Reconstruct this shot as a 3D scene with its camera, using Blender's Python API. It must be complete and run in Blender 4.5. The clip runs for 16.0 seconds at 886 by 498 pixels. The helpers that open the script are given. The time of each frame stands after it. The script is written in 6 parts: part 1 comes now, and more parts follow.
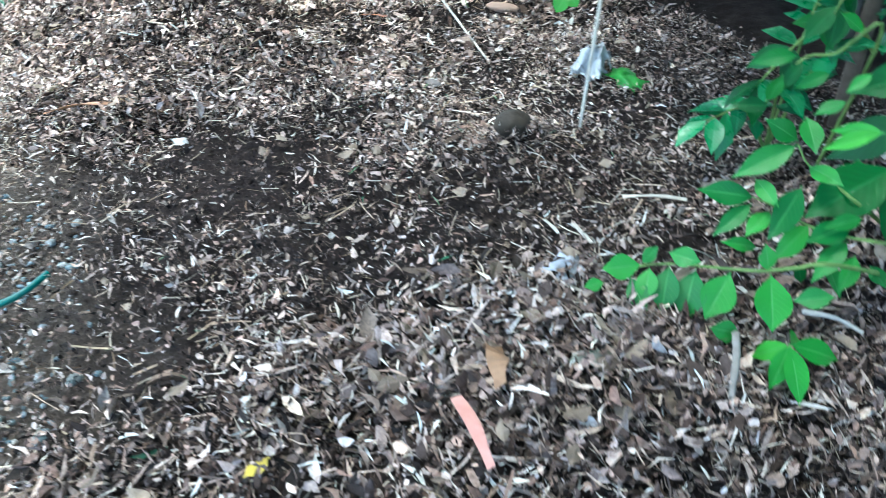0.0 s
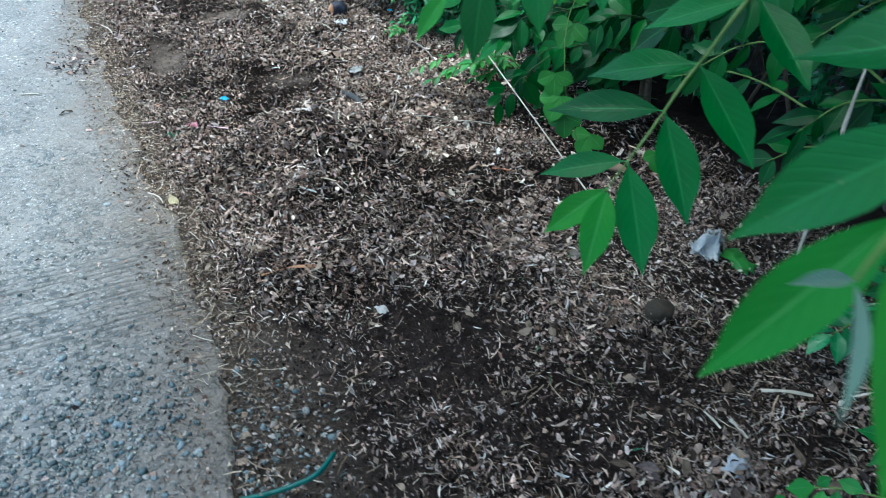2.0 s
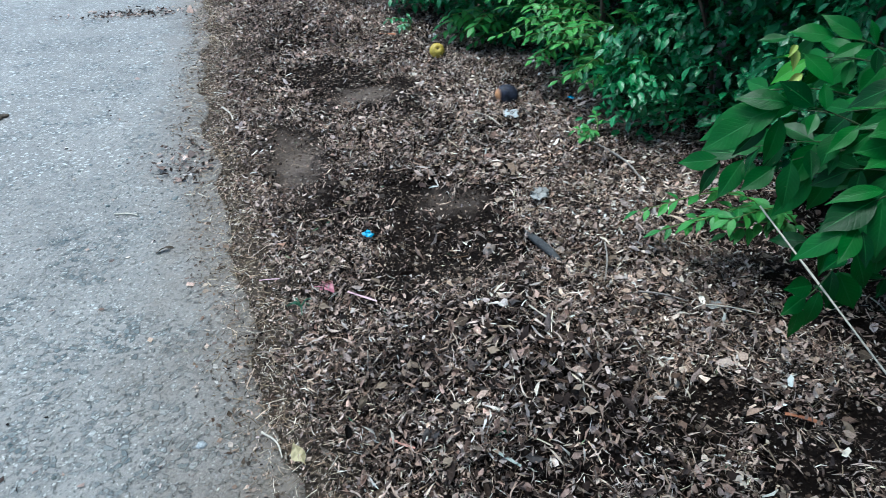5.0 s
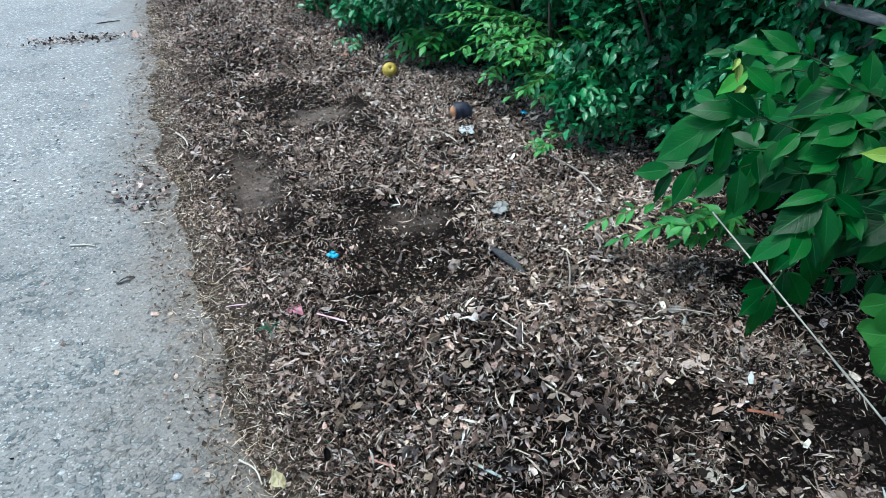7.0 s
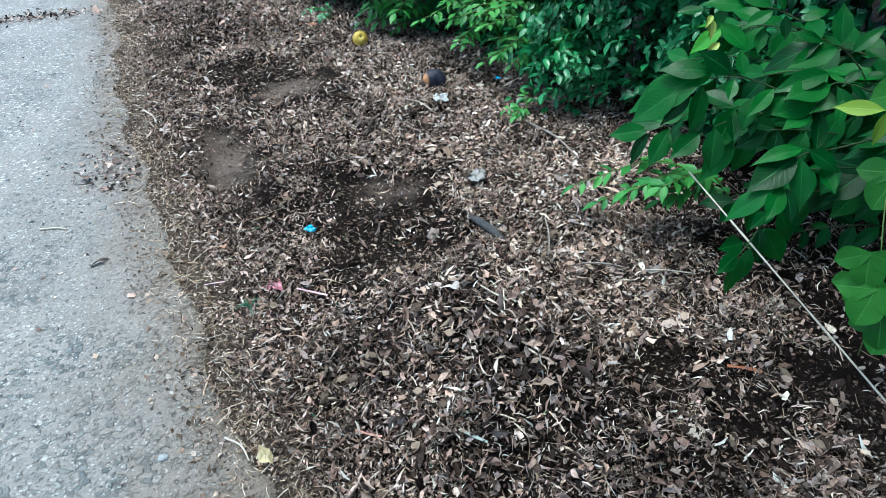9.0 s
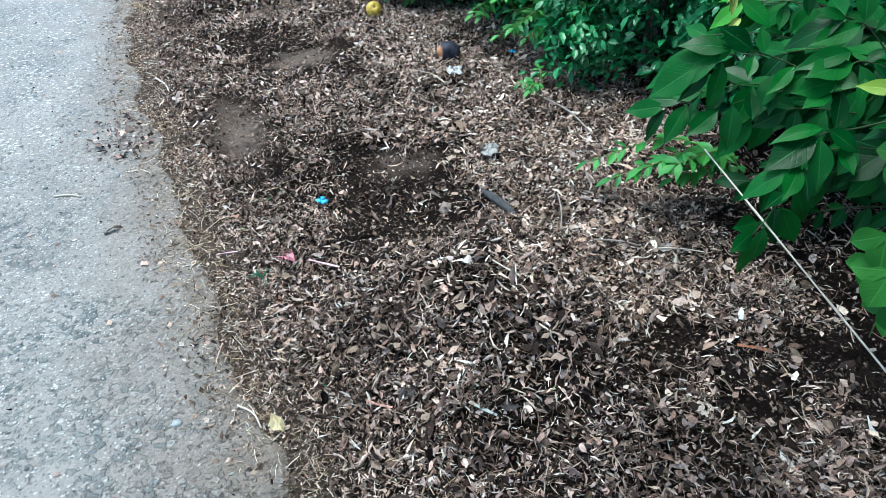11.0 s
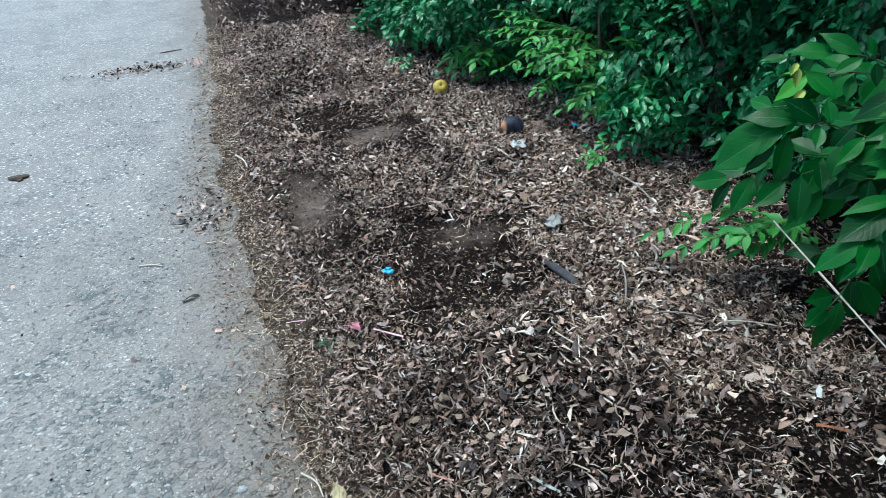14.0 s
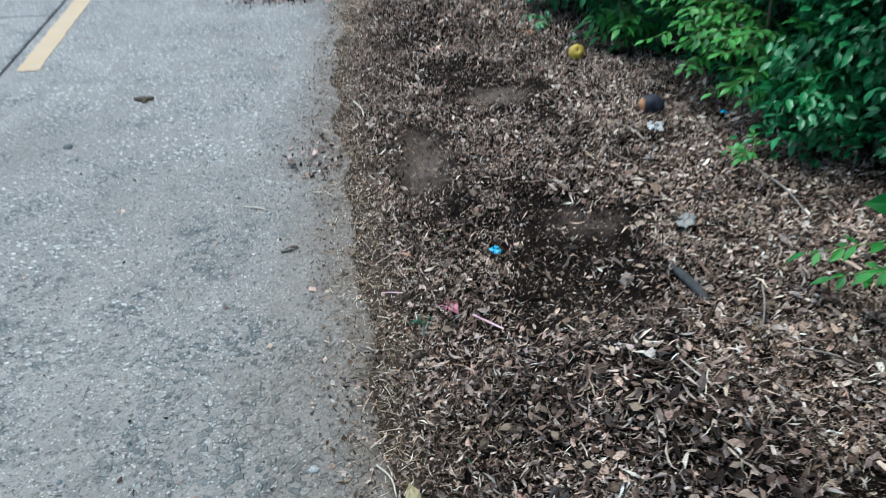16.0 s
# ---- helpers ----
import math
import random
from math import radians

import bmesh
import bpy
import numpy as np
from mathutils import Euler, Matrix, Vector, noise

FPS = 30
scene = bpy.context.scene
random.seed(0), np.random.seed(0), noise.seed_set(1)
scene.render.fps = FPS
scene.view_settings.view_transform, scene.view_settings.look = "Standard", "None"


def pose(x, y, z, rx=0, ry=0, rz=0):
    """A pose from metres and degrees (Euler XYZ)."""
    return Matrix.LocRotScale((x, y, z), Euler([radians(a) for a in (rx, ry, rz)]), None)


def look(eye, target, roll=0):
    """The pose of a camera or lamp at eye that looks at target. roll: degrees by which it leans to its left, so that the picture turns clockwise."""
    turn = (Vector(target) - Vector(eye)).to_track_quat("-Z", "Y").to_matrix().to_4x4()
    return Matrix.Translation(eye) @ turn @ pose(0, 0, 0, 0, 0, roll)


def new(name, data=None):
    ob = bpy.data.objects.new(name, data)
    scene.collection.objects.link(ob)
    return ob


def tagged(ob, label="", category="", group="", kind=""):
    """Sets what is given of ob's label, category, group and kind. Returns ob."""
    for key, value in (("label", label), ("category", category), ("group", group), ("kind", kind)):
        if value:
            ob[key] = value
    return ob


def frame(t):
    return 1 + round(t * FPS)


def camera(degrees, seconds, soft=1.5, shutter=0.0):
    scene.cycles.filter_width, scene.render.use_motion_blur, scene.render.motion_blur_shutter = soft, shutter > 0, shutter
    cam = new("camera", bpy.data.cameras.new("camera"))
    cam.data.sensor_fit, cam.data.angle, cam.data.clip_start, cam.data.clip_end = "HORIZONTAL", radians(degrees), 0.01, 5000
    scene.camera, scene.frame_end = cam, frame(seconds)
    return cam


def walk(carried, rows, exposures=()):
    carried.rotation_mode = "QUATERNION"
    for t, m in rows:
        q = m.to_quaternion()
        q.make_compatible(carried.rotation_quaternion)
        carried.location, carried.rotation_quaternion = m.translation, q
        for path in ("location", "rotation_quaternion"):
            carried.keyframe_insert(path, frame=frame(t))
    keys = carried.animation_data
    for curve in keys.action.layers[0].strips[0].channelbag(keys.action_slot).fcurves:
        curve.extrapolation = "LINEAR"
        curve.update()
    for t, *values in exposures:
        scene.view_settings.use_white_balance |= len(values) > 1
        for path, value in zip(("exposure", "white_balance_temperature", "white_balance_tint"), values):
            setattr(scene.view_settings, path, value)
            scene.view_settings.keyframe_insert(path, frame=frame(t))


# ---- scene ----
cam = camera(65.9, 16.0, soft=0.3, shutter=0.5)
METRES, EYE, TILT, LEAN, TURN = 2.3, 0.7493, -37.608, 1.3288, -27.17
ROWS = [
    (0.0, 0.0, 0.0, 0.0, -0.0, 0.0, -0.0),
    (0.5, -0.0332, -0.0346, 0.0736, 1.87, -3.28, -3.11),
    (1.0, -0.0867, -0.1251, 0.1237, 3.63, -1.61, -4.71),
    (1.5, -0.1378, -0.1532, 0.1367, 4.83, 1.12, -7.89),
    (2.0, -0.2051, -0.1452, 0.1517, -0.94, 2.25, -2.73),
    (2.5, -0.234, -0.1182, 0.1754, 1.28, 3.85, -4.92),
    (3.0, -0.2373, -0.0367, 0.2299, 7.02, 4.62, -9.39),
    (3.5, -0.2726, 0.0357, 0.2771, 6.31, 4.53, -9.79),
    (4.0, -0.3428, 0.1091, 0.336, 4.71, 2.2, -7.57),
    (4.5, -0.371, 0.1896, 0.3892, 9.6, 2.21, -7.69),
    (5.0, -0.3973, 0.2167, 0.4139, 6.52, 3.3, -7.41),
    (7.5, -0.4129, 0.2039, 0.414, 2.17, 5.02, -3.92),
    (8.0, -0.4114, 0.2067, 0.413, 1.16, 4.1, -3.03),
    (8.5, -0.4116, 0.2083, 0.4128, 1.01, 3.28, -2.37),
    (11.0, -0.4171, 0.2089, 0.4119, 1.87, 0.39, -3.45),
    (11.5, -0.4174, 0.2055, 0.4126, 2.65, 2.38, -4.55),
    (12.0, -0.4162, 0.2037, 0.4152, 3.15, 3.95, -3.77),
    (12.5, -0.417, 0.2021, 0.4157, 3.88, 4.47, -3.91),
    (13.0, -0.4175, 0.2013, 0.4166, 4.14, 4.99, -4.02),
    (13.5, -0.4128, 0.2003, 0.4152, 6.16, 5.43, -3.62),
    (14.0, -0.4133, 0.1976, 0.4141, 7.34, 5.79, -4.04),
    (14.5, -0.4127, 0.1992, 0.4152, 8.89, 5.29, -5.03),
    (15.0, -0.4083, 0.2046, 0.4183, 9.5, 4.62, -5.28),
    (15.5, -0.4045, 0.2145, 0.4274, 15.27, 4.69, -10.99),
    (16.0, -0.4485, 0.2663, 0.4484, 15.1, 0.96, -12.77),
]
EXPOSURES = [(0.0, 2.86, 5500, -6), (0.5, 2.55, 5450, -7), (1.0, 1.98, 5450, -7), (1.5, 1.5, 5400, -7), (2.0, 1.47, 5420, -6), (2.5, 1.7, 5500, -5), (3.0, 1.36, 5450, -5), (3.5, 1.3, 5450, -4), (4.0, 1.3, 5500, -4), (4.5, 1.12, 5500, -4), (5.0, 1.12, 5500, -3), (7.5, 1.29, 5550, -4), (8.5, 1.37, 5600, -4), (11.0, 1.5, 5650, -3), (11.5, 1.4, 5650, -3), (12.5, 1.23, 5600, -4), (14.5, 1.13, 5650, -3), (15.5, 0.98, 5700, -2), (16.0, 0.9, 5750, -2)]
walk(cam, [(t, pose(0, 0, EYE, TILT, LEAN, TURN) @ pose(METRES * x, METRES * y, METRES * z, 90 + pitch, roll, yaw)) for t, x, y, z, yaw, pitch, roll in ROWS], EXPOSURES)

# ---- light: soft evening sky over the open road, a weak veiled sun ----
SUN_HEIGHT, SUN_ROUND = 74.0, -50.0
world = bpy.data.worlds.new("sky")
scene.world = world
world.use_nodes = True
wn = world.node_tree.nodes
wn.clear()
sky = wn.new("ShaderNodeTexSky")
sky.sky_type, sky.sun_disc = "NISHITA", False
sky.sun_elevation, sky.sun_rotation = radians(SUN_HEIGHT), radians(SUN_ROUND)
sky.air_density, sky.dust_density = 1.0, 3.0
wb = wn.new("ShaderNodeBackground")
wb.inputs["Strength"].default_value = 0.12
wo = wn.new("ShaderNodeOutputWorld")
world.node_tree.links.new(sky.outputs[0], wb.inputs["Color"])
world.node_tree.links.new(wb.outputs[0], wo.inputs["Surface"])
sun = new("sun", bpy.data.lights.new("sun", "SUN"))
sun.data.energy, sun.data.angle, sun.data.color = 1.3, radians(25), (1.0, 0.96, 0.9)
az, el = radians(SUN_ROUND), radians(SUN_HEIGHT)
sun_way = Vector((math.sin(az) * math.cos(el), math.cos(az) * math.cos(el), math.sin(el)))
sun.matrix_world = look(sun_way * 30, (0, 0, 0))


# ---- materials ----
class Nodes:
    """Short hand for building one node material."""

    def __init__(self, name):
        self.mat = bpy.data.materials.new(name)
        self.mat.use_nodes = True
        self.tree = self.mat.node_tree
        self.bsdf = self.tree.nodes["Principled BSDF"]

    def add(self, kind, **values):
        n = self.tree.nodes.new(kind)
        for key, v in values.items():
            n.inputs[key.replace("_", " ")].default_value = v
        return n

    def link(self, a, b):
        self.tree.links.new(a, b)

    def coords(self, kind="Object"):
        return self.add("ShaderNodeTexCoord").outputs[kind]

    def place(self):
        return self.add("ShaderNodeNewGeometry").outputs["Position"]

    def stretch(self, vec, scale, turn=0.0):
        m = self.add("ShaderNodeMapping")
        m.inputs["Scale"].default_value = scale
        m.inputs["Rotation"].default_value = (0, 0, radians(turn))
        self.link(vec, m.inputs["Vector"])
        return m.outputs[0]

    def noise(self, vec, scale, detail=4.0, rough=0.55):
        n = self.add("ShaderNodeTexNoise", Scale=scale, Detail=detail, Roughness=rough)
        self.link(vec, n.inputs["Vector"])
        return n.outputs["Fac"]

    def cells(self, vec, scale, out="Distance", feature="F1", rand=1.0):
        n = self.add("ShaderNodeTexVoronoi", Scale=scale, Randomness=rand)
        n.feature = feature
        self.link(vec, n.inputs["Vector"])
        return n.outputs[out]

    def ramp(self, fac, *stops):
        n = self.add("ShaderNodeValToRGB")
        e = n.color_ramp.elements
        while len(e) < len(stops):
            e.new(0.5)
        for el_, (pos, col) in zip(e, stops):
            el_.position = pos
            el_.color = (*col, 1) if len(col) == 3 else col
        self.link(fac, n.inputs["Fac"])
        return n.outputs["Color"]

    def grey(self, fac, a, b, lo=0.0, hi=1.0):
        n = self.add("ShaderNodeMapRange")
        n.inputs["From Min"].default_value, n.inputs["From Max"].default_value = a, b
        n.inputs["To Min"].default_value, n.inputs["To Max"].default_value = lo, hi
        self.link(fac, n.inputs["Value"])
        return n.outputs["Result"]

    def maths(self, op, a, b=None):
        n = self.add("ShaderNodeMath")
        n.operation = op
        for i, v in enumerate((a, b)):
            if v is None:
                continue
            if isinstance(v, (int, float)):
                n.inputs[i].default_value = v
            else:
                self.link(v, n.inputs[i])
        return n.outputs[0]

    def mix(self, fac, a, b, how="MIX"):
        n = self.add("ShaderNodeMix")
        n.data_type, n.blend_type = "RGBA", how
        for key, v in ((0, fac), (6, a), (7, b)):
            if isinstance(v, (int, float)):
                n.inputs[key].default_value = v
            elif isinstance(v, tuple):
                n.inputs[key].default_value = (*v, 1)
            else:
                self.link(v, n.inputs[key])
        return n.outputs[2]

    def bump(self, height, strength, depth, under=None):
        n = self.add("ShaderNodeBump", Strength=strength, Distance=depth)
        self.link(height, n.inputs["Height"])
        if under is not None:
            self.link(under, n.inputs["Normal"])
        return n.outputs[0]

    def axis(self, vec, k):
        n = self.add("ShaderNodeSeparateXYZ")
        self.link(vec, n.inputs[0])
        return n.outputs[k]

    def done(self, color=None, rough=None, normal=None, spec=None, metal=None, through_light=None, glow=0.22):
        for key, v in (("Base Color", color), ("Roughness", rough), ("Normal", normal), ("Specular IOR Level", spec), ("Metallic", metal)):
            if v is None:
                continue
            if isinstance(v, (int, float)):
                self.bsdf.inputs[key].default_value = v
            elif isinstance(v, tuple):
                self.bsdf.inputs[key].default_value = (*v, 1)
            else:
                self.link(v, self.bsdf.inputs[key])
        if through_light is not None:
            out = self.tree.nodes["Material Output"]
            tr = self.add("ShaderNodeBsdfTranslucent")
            self.link(through_light, tr.inputs["Color"])
            ms = self.add("ShaderNodeMixShader", Fac=glow)
            self.link(self.bsdf.outputs[0], ms.inputs[1])
            self.link(tr.outputs[0], ms.inputs[2])
            self.link(ms.outputs[0], out.inputs["Surface"])
        return self.mat


def concrete_material():
    n = Nodes("worn_concrete")
    p = n.place()
    y, x = n.axis(p, 1), n.axis(p, 0)
    broad = n.noise(p, 1.3, 5, 0.6)
    mid = n.noise(p, 9.0, 5, 0.6)
    fine = n.noise(p, 120.0, 3, 0.7)
    base = n.ramp(n.maths("ADD", n.maths("MULTIPLY", broad, 0.6), n.maths("MULTIPLY", mid, 0.4)), (0.3, (0.205, 0.197, 0.186)), (0.5, (0.27, 0.260, 0.246)), (0.7, (0.335, 0.324, 0.307)))
    base = n.mix(0.3, base, n.ramp(fine, (0.3, (0.2, 0.2, 0.2)), (0.7, (0.8, 0.8, 0.8))), "OVERLAY")
    # pebbles of the aggregate that show through where the skin is worn off
    shove = n.add("ShaderNodeVectorMath")
    shove.operation = "MULTIPLY_ADD"
    wob = n.add("ShaderNodeTexNoise", Scale=85.0, Detail=3.0)
    n.link(p, wob.inputs["Vector"])
    n.link(wob.outputs["Color"], shove.inputs[0])
    shove.inputs[1].default_value = (0.012, 0.012, 0.0)
    n.link(n.stretch(p, (1.0, 1.1, 0.0), 24), shove.inputs[2])
    warp = shove.outputs[0]
    shade = n.cells(warp, 58.0, "Color")
    rim = n.cells(warp, 58.0, "Distance", "DISTANCE_TO_EDGE")
    stone = n.ramp(n.axis(shade, 0), (0.0, (0.055, 0.08, 0.09)), (0.45, (0.12, 0.155, 0.165)), (0.8, (0.21, 0.235, 0.235)), (1.0, (0.46, 0.47, 0.46)))
    worn = n.grey(n.maths("ADD", n.noise(p, 4.0, 7, 0.7), n.grey(y, 3.2, 1.2, -0.03, 0.16)), 0.43, 0.58)
    pick = n.maths("MULTIPLY", n.grey(rim, 0.05, 0.14), n.grey(n.axis(shade, 1), 0.44, 0.52))
    base = n.mix(n.maths("MULTIPLY", n.maths("MULTIPLY", pick, worn), 0.85), base, stone)
    seam = n.maths("MULTIPLY", n.maths("MULTIPLY", n.grey(rim, 0.07, 0.02), n.grey(n.axis(shade, 1), 0.45, 0.55)), worn)
    base = n.mix(n.maths("MULTIPLY", seam, 0.6), base, (0.09, 0.085, 0.08))
    # flat chips polished by tyres, their glints painted pale into the colour
    warp2 = n.stretch(p, (1.0, 1.6, 1.0), -12)
    chips = n.cells(warp2, 42.0, "Distance")
    chance = n.grey(n.axis(n.cells(warp2, 42.0, "Color"), 2), 0.66, 0.70)
    chip = n.maths("MULTIPLY", n.grey(chips, 0.34, 0.26), n.maths("MULTIPLY", chance, n.grey(n.maths("ADD", n.noise(p, 2.2, 3), n.maths("ADD", n.grey(y, 2.5, 5.0, -0.14, 0.10), n.grey(x, -0.9, -0.6, 0.0, -0.14))), 0.44, 0.56)))
    base = n.mix(n.maths("MULTIPLY", chip, 0.85), base, (0.8, 0.82, 0.81))
    # grains of sand, dark and pale
    sand = n.cells(p, 210.0, "Color")
    base = n.mix(n.maths("MULTIPLY", n.grey(n.axis(sand, 0), 0.88, 0.91), 0.6), base, (0.10, 0.105, 0.105))
    base = n.mix(n.maths("MULTIPLY", n.grey(n.axis(sand, 1), 0.93, 0.95), 0.6), base, (0.62, 0.62, 0.60))
    # dark pits and stains
    pits = n.grey(n.noise(p, 30.0, 4, 0.7), 0.62, 0.68)
    base = n.mix(n.maths("MULTIPLY", pits, 0.7), base, (0.10, 0.09, 0.08))
    stain = n.grey(n.noise(n.stretch(p, (1.0, 0.35, 1.0)), 2.4, 4), 0.55, 0.72)
    base = n.mix(n.maths("MULTIPLY", stain, 0.45), base, (0.19, 0.175, 0.158))
    blotch = n.grey(n.noise(p, 14.0, 6, 0.75), 0.52, 0.70)
    base = n.mix(n.maths("MULTIPLY", blotch, 0.35), base, (0.17, 0.168, 0.16))
    # short dark scratches and hair cracks
    nick = n.maths("MULTIPLY", n.grey(n.noise(n.stretch(p, (1.0, 2.6, 1.0), 35), 40.0, 2, 0.5), 0.63, 0.68), n.grey(n.noise(p, 6.0, 3), 0.48, 0.58))
    base = n.mix(n.maths("MULTIPLY", nick, 0.75), base, (0.055, 0.052, 0.048))
    # earth trodden over the edge beside the verge
    earth = n.maths("MULTIPLY", n.grey(n.maths("ADD", x, n.maths("MULTIPLY", n.noise(p, 5.0, 6, 0.7), 0.6)), -0.46, -0.06), 0.85)
    base = n.mix(earth, base, n.ramp(fine, (0.3, (0.135, 0.108, 0.085)), (0.7, (0.235, 0.195, 0.158))))
    # broom lines left in the fresh concrete, in two bands across the lane
    wave = n.add("ShaderNodeTexWave", Scale=13.0, Distortion=2.2, Detail=3.0)
    wave.inputs["Detail Scale"].default_value = 1.2
    wave.bands_direction = "Y"
    n.link(p, wave.inputs["Vector"])
    yy = n.maths("ADD", y, n.maths("MULTIPLY", n.noise(p, 1.6, 2), 0.7))
    band = n.maths("MULTIPLY", n.grey(yy, 2.0, 2.12), n.grey(yy, 2.62, 2.45))
    lines = n.maths("MULTIPLY", wave.outputs["Fac"], band)
    base = n.mix(n.maths("MULTIPLY", n.maths("MULTIPLY", n.grey(lines, 0.72, 0.95), n.grey(n.noise(n.stretch(p, (0.5, 1.5, 1.0)), 16.0, 3), 0.40, 0.54)), 0.85), base, (0.12, 0.115, 0.105))
    h = n.maths("ADD", n.maths("MULTIPLY", fine, 0.2), n.maths("ADD", n.maths("MULTIPLY", n.maths("MULTIPLY", pick, worn), 0.45), n.maths("MULTIPLY", n.maths("MULTIPLY", lines, n.grey(n.noise(n.stretch(p, (0.5, 1.5, 1.0)), 16.0, 3), 0.42, 0.56)), -0.7)))
    h = n.maths("ADD", h, n.maths("ADD", n.maths("MULTIPLY", n.noise(p, 26.0, 6, 0.72), 1.3), n.maths("MULTIPLY", n.grey(n.noise(p, 55.0, 4, 0.6), 0.60, 0.68), -0.7)))
    rough = n.mix(chip, n.grey(mid, 0.3, 0.7, 0.48, 0.7), (0.25, 0.25, 0.25))
    return n.done(base, rough, n.bump(h, 1.0, 0.009), 0.4)


def soil_material():
    n = Nodes("verge_soil")
    p = n.place()
    broad, mid, fine = n.noise(p, 2.5, 4), n.noise(p, 16.0, 5, 0.65), n.noise(p, 140.0, 4, 0.7)
    base = n.ramp(n.maths("ADD", n.maths("MULTIPLY", broad, 0.45), n.maths("MULTIPLY", mid, 0.55)), (0.3, (0.017, 0.0127, 0.0112)), (0.5, (0.044, 0.0334, 0.0295)), (0.72, (0.098, 0.075, 0.065)))
    base = n.mix(0.5, base, n.ramp(fine, (0.25, (0.12, 0.12, 0.12)), (0.75, (0.88, 0.88, 0.88))), "OVERLAY")
    # paler earth on the near stretch, its colour about halved beyond
    base = n.mix(n.grey(n.axis(p, 1), 1.5, 1.95), base, n.mix(1.0, base, (0.5, 0.49, 0.48), "MULTIPLY"))
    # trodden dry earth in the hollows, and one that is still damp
    # last spot: damp plus shade beside the heap, put into the soil colour
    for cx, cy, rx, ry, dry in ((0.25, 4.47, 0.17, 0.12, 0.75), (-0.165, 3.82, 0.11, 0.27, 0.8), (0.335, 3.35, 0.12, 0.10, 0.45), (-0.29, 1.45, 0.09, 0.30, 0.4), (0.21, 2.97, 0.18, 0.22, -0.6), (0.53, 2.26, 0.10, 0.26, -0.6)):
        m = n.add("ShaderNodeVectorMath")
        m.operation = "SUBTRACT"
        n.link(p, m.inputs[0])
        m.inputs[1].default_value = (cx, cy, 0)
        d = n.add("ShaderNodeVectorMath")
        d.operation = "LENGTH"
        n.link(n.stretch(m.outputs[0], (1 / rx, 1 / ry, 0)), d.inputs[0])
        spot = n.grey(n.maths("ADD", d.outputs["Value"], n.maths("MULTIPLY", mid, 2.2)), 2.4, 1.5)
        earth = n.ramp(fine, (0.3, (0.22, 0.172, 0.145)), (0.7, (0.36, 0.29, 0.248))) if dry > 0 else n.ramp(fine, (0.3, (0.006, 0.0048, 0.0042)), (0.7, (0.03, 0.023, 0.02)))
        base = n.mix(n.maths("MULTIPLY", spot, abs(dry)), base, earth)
    dust = n.grey(n.maths("ADD", n.maths("ADD", n.axis(p, 0), n.grey(n.axis(p, 1), 1.5, 1.9, -0.10, 0.0)), n.maths("MULTIPLY", n.noise(p, 6.0, 5, 0.7), 0.4)), 0.06, -0.18)
    base = n.mix(n.maths("MULTIPLY", dust, 0.85), base, n.ramp(fine, (0.3, (0.10, 0.078, 0.06)), (0.7, (0.21, 0.172, 0.138))))
    h = n.maths("ADD", n.maths("MULTIPLY", fine, 0.5), n.maths("MULTIPLY", n.noise(p, 45.0, 6, 0.8), 1.6))
    return n.done(base, 0.95, n.bump(h, 1.0, 0.022), 0.05)


def litter_material(name, stops, rough=0.72):
    n = Nodes(name)
    g = n.add("ShaderNodeNewGeometry")
    p = g.outputs["Position"]
    r = g.outputs["Random Per Island"]
    base = n.ramp(r, *stops)
    luck = n.add("ShaderNodeTexWhiteNoise")
    luck.noise_dimensions = "1D"
    n.link(n.maths("MULTIPLY", r, 917.0), luck.inputs["W"])
    tint = n.ramp(luck.outputs["Value"], (0.0, (0.41, 0.47, 0.52)), (0.14, (0.42, 0.48, 0.52)), (0.30, (0.5, 0.5, 0.5)), (0.55, (0.49, 0.5, 0.47)), (0.72, (0.55, 0.47, 0.43)), (0.86, (0.53, 0.51, 0.42)), (1.0, (0.5, 0.5, 0.5)))
    base = n.mix(0.75, base, n.mix(1.0, base, n.mix(1.0, tint, (2.0, 2.0, 2.0), "MULTIPLY"), "MULTIPLY"))
    damp = n.noise(p, 3.4, 5, 0.65)
    base = n.mix(1.0, base, n.ramp(damp, (0.34, (0.58, 0.56, 0.56)), (0.52, (1.0, 0.98, 0.98)), (0.68, (1.22, 1.19, 1.19))), "MULTIPLY")
    fine = n.noise(p, 180.0, 3, 0.7)
    base = n.mix(0.6, base, n.ramp(fine, (0.25, (0.1, 0.1, 0.1)), (0.75, (0.9, 0.9, 0.9))), "OVERLAY")
    spots = n.grey(n.noise(p, 60.0, 3), 0.6, 0.75)
    base = n.mix(n.maths("MULTIPLY", spots, 0.5), base, (0.06, 0.042, 0.03))
    return n.done(base, rough, n.bump(fine, 0.4, 0.002), 0.1)


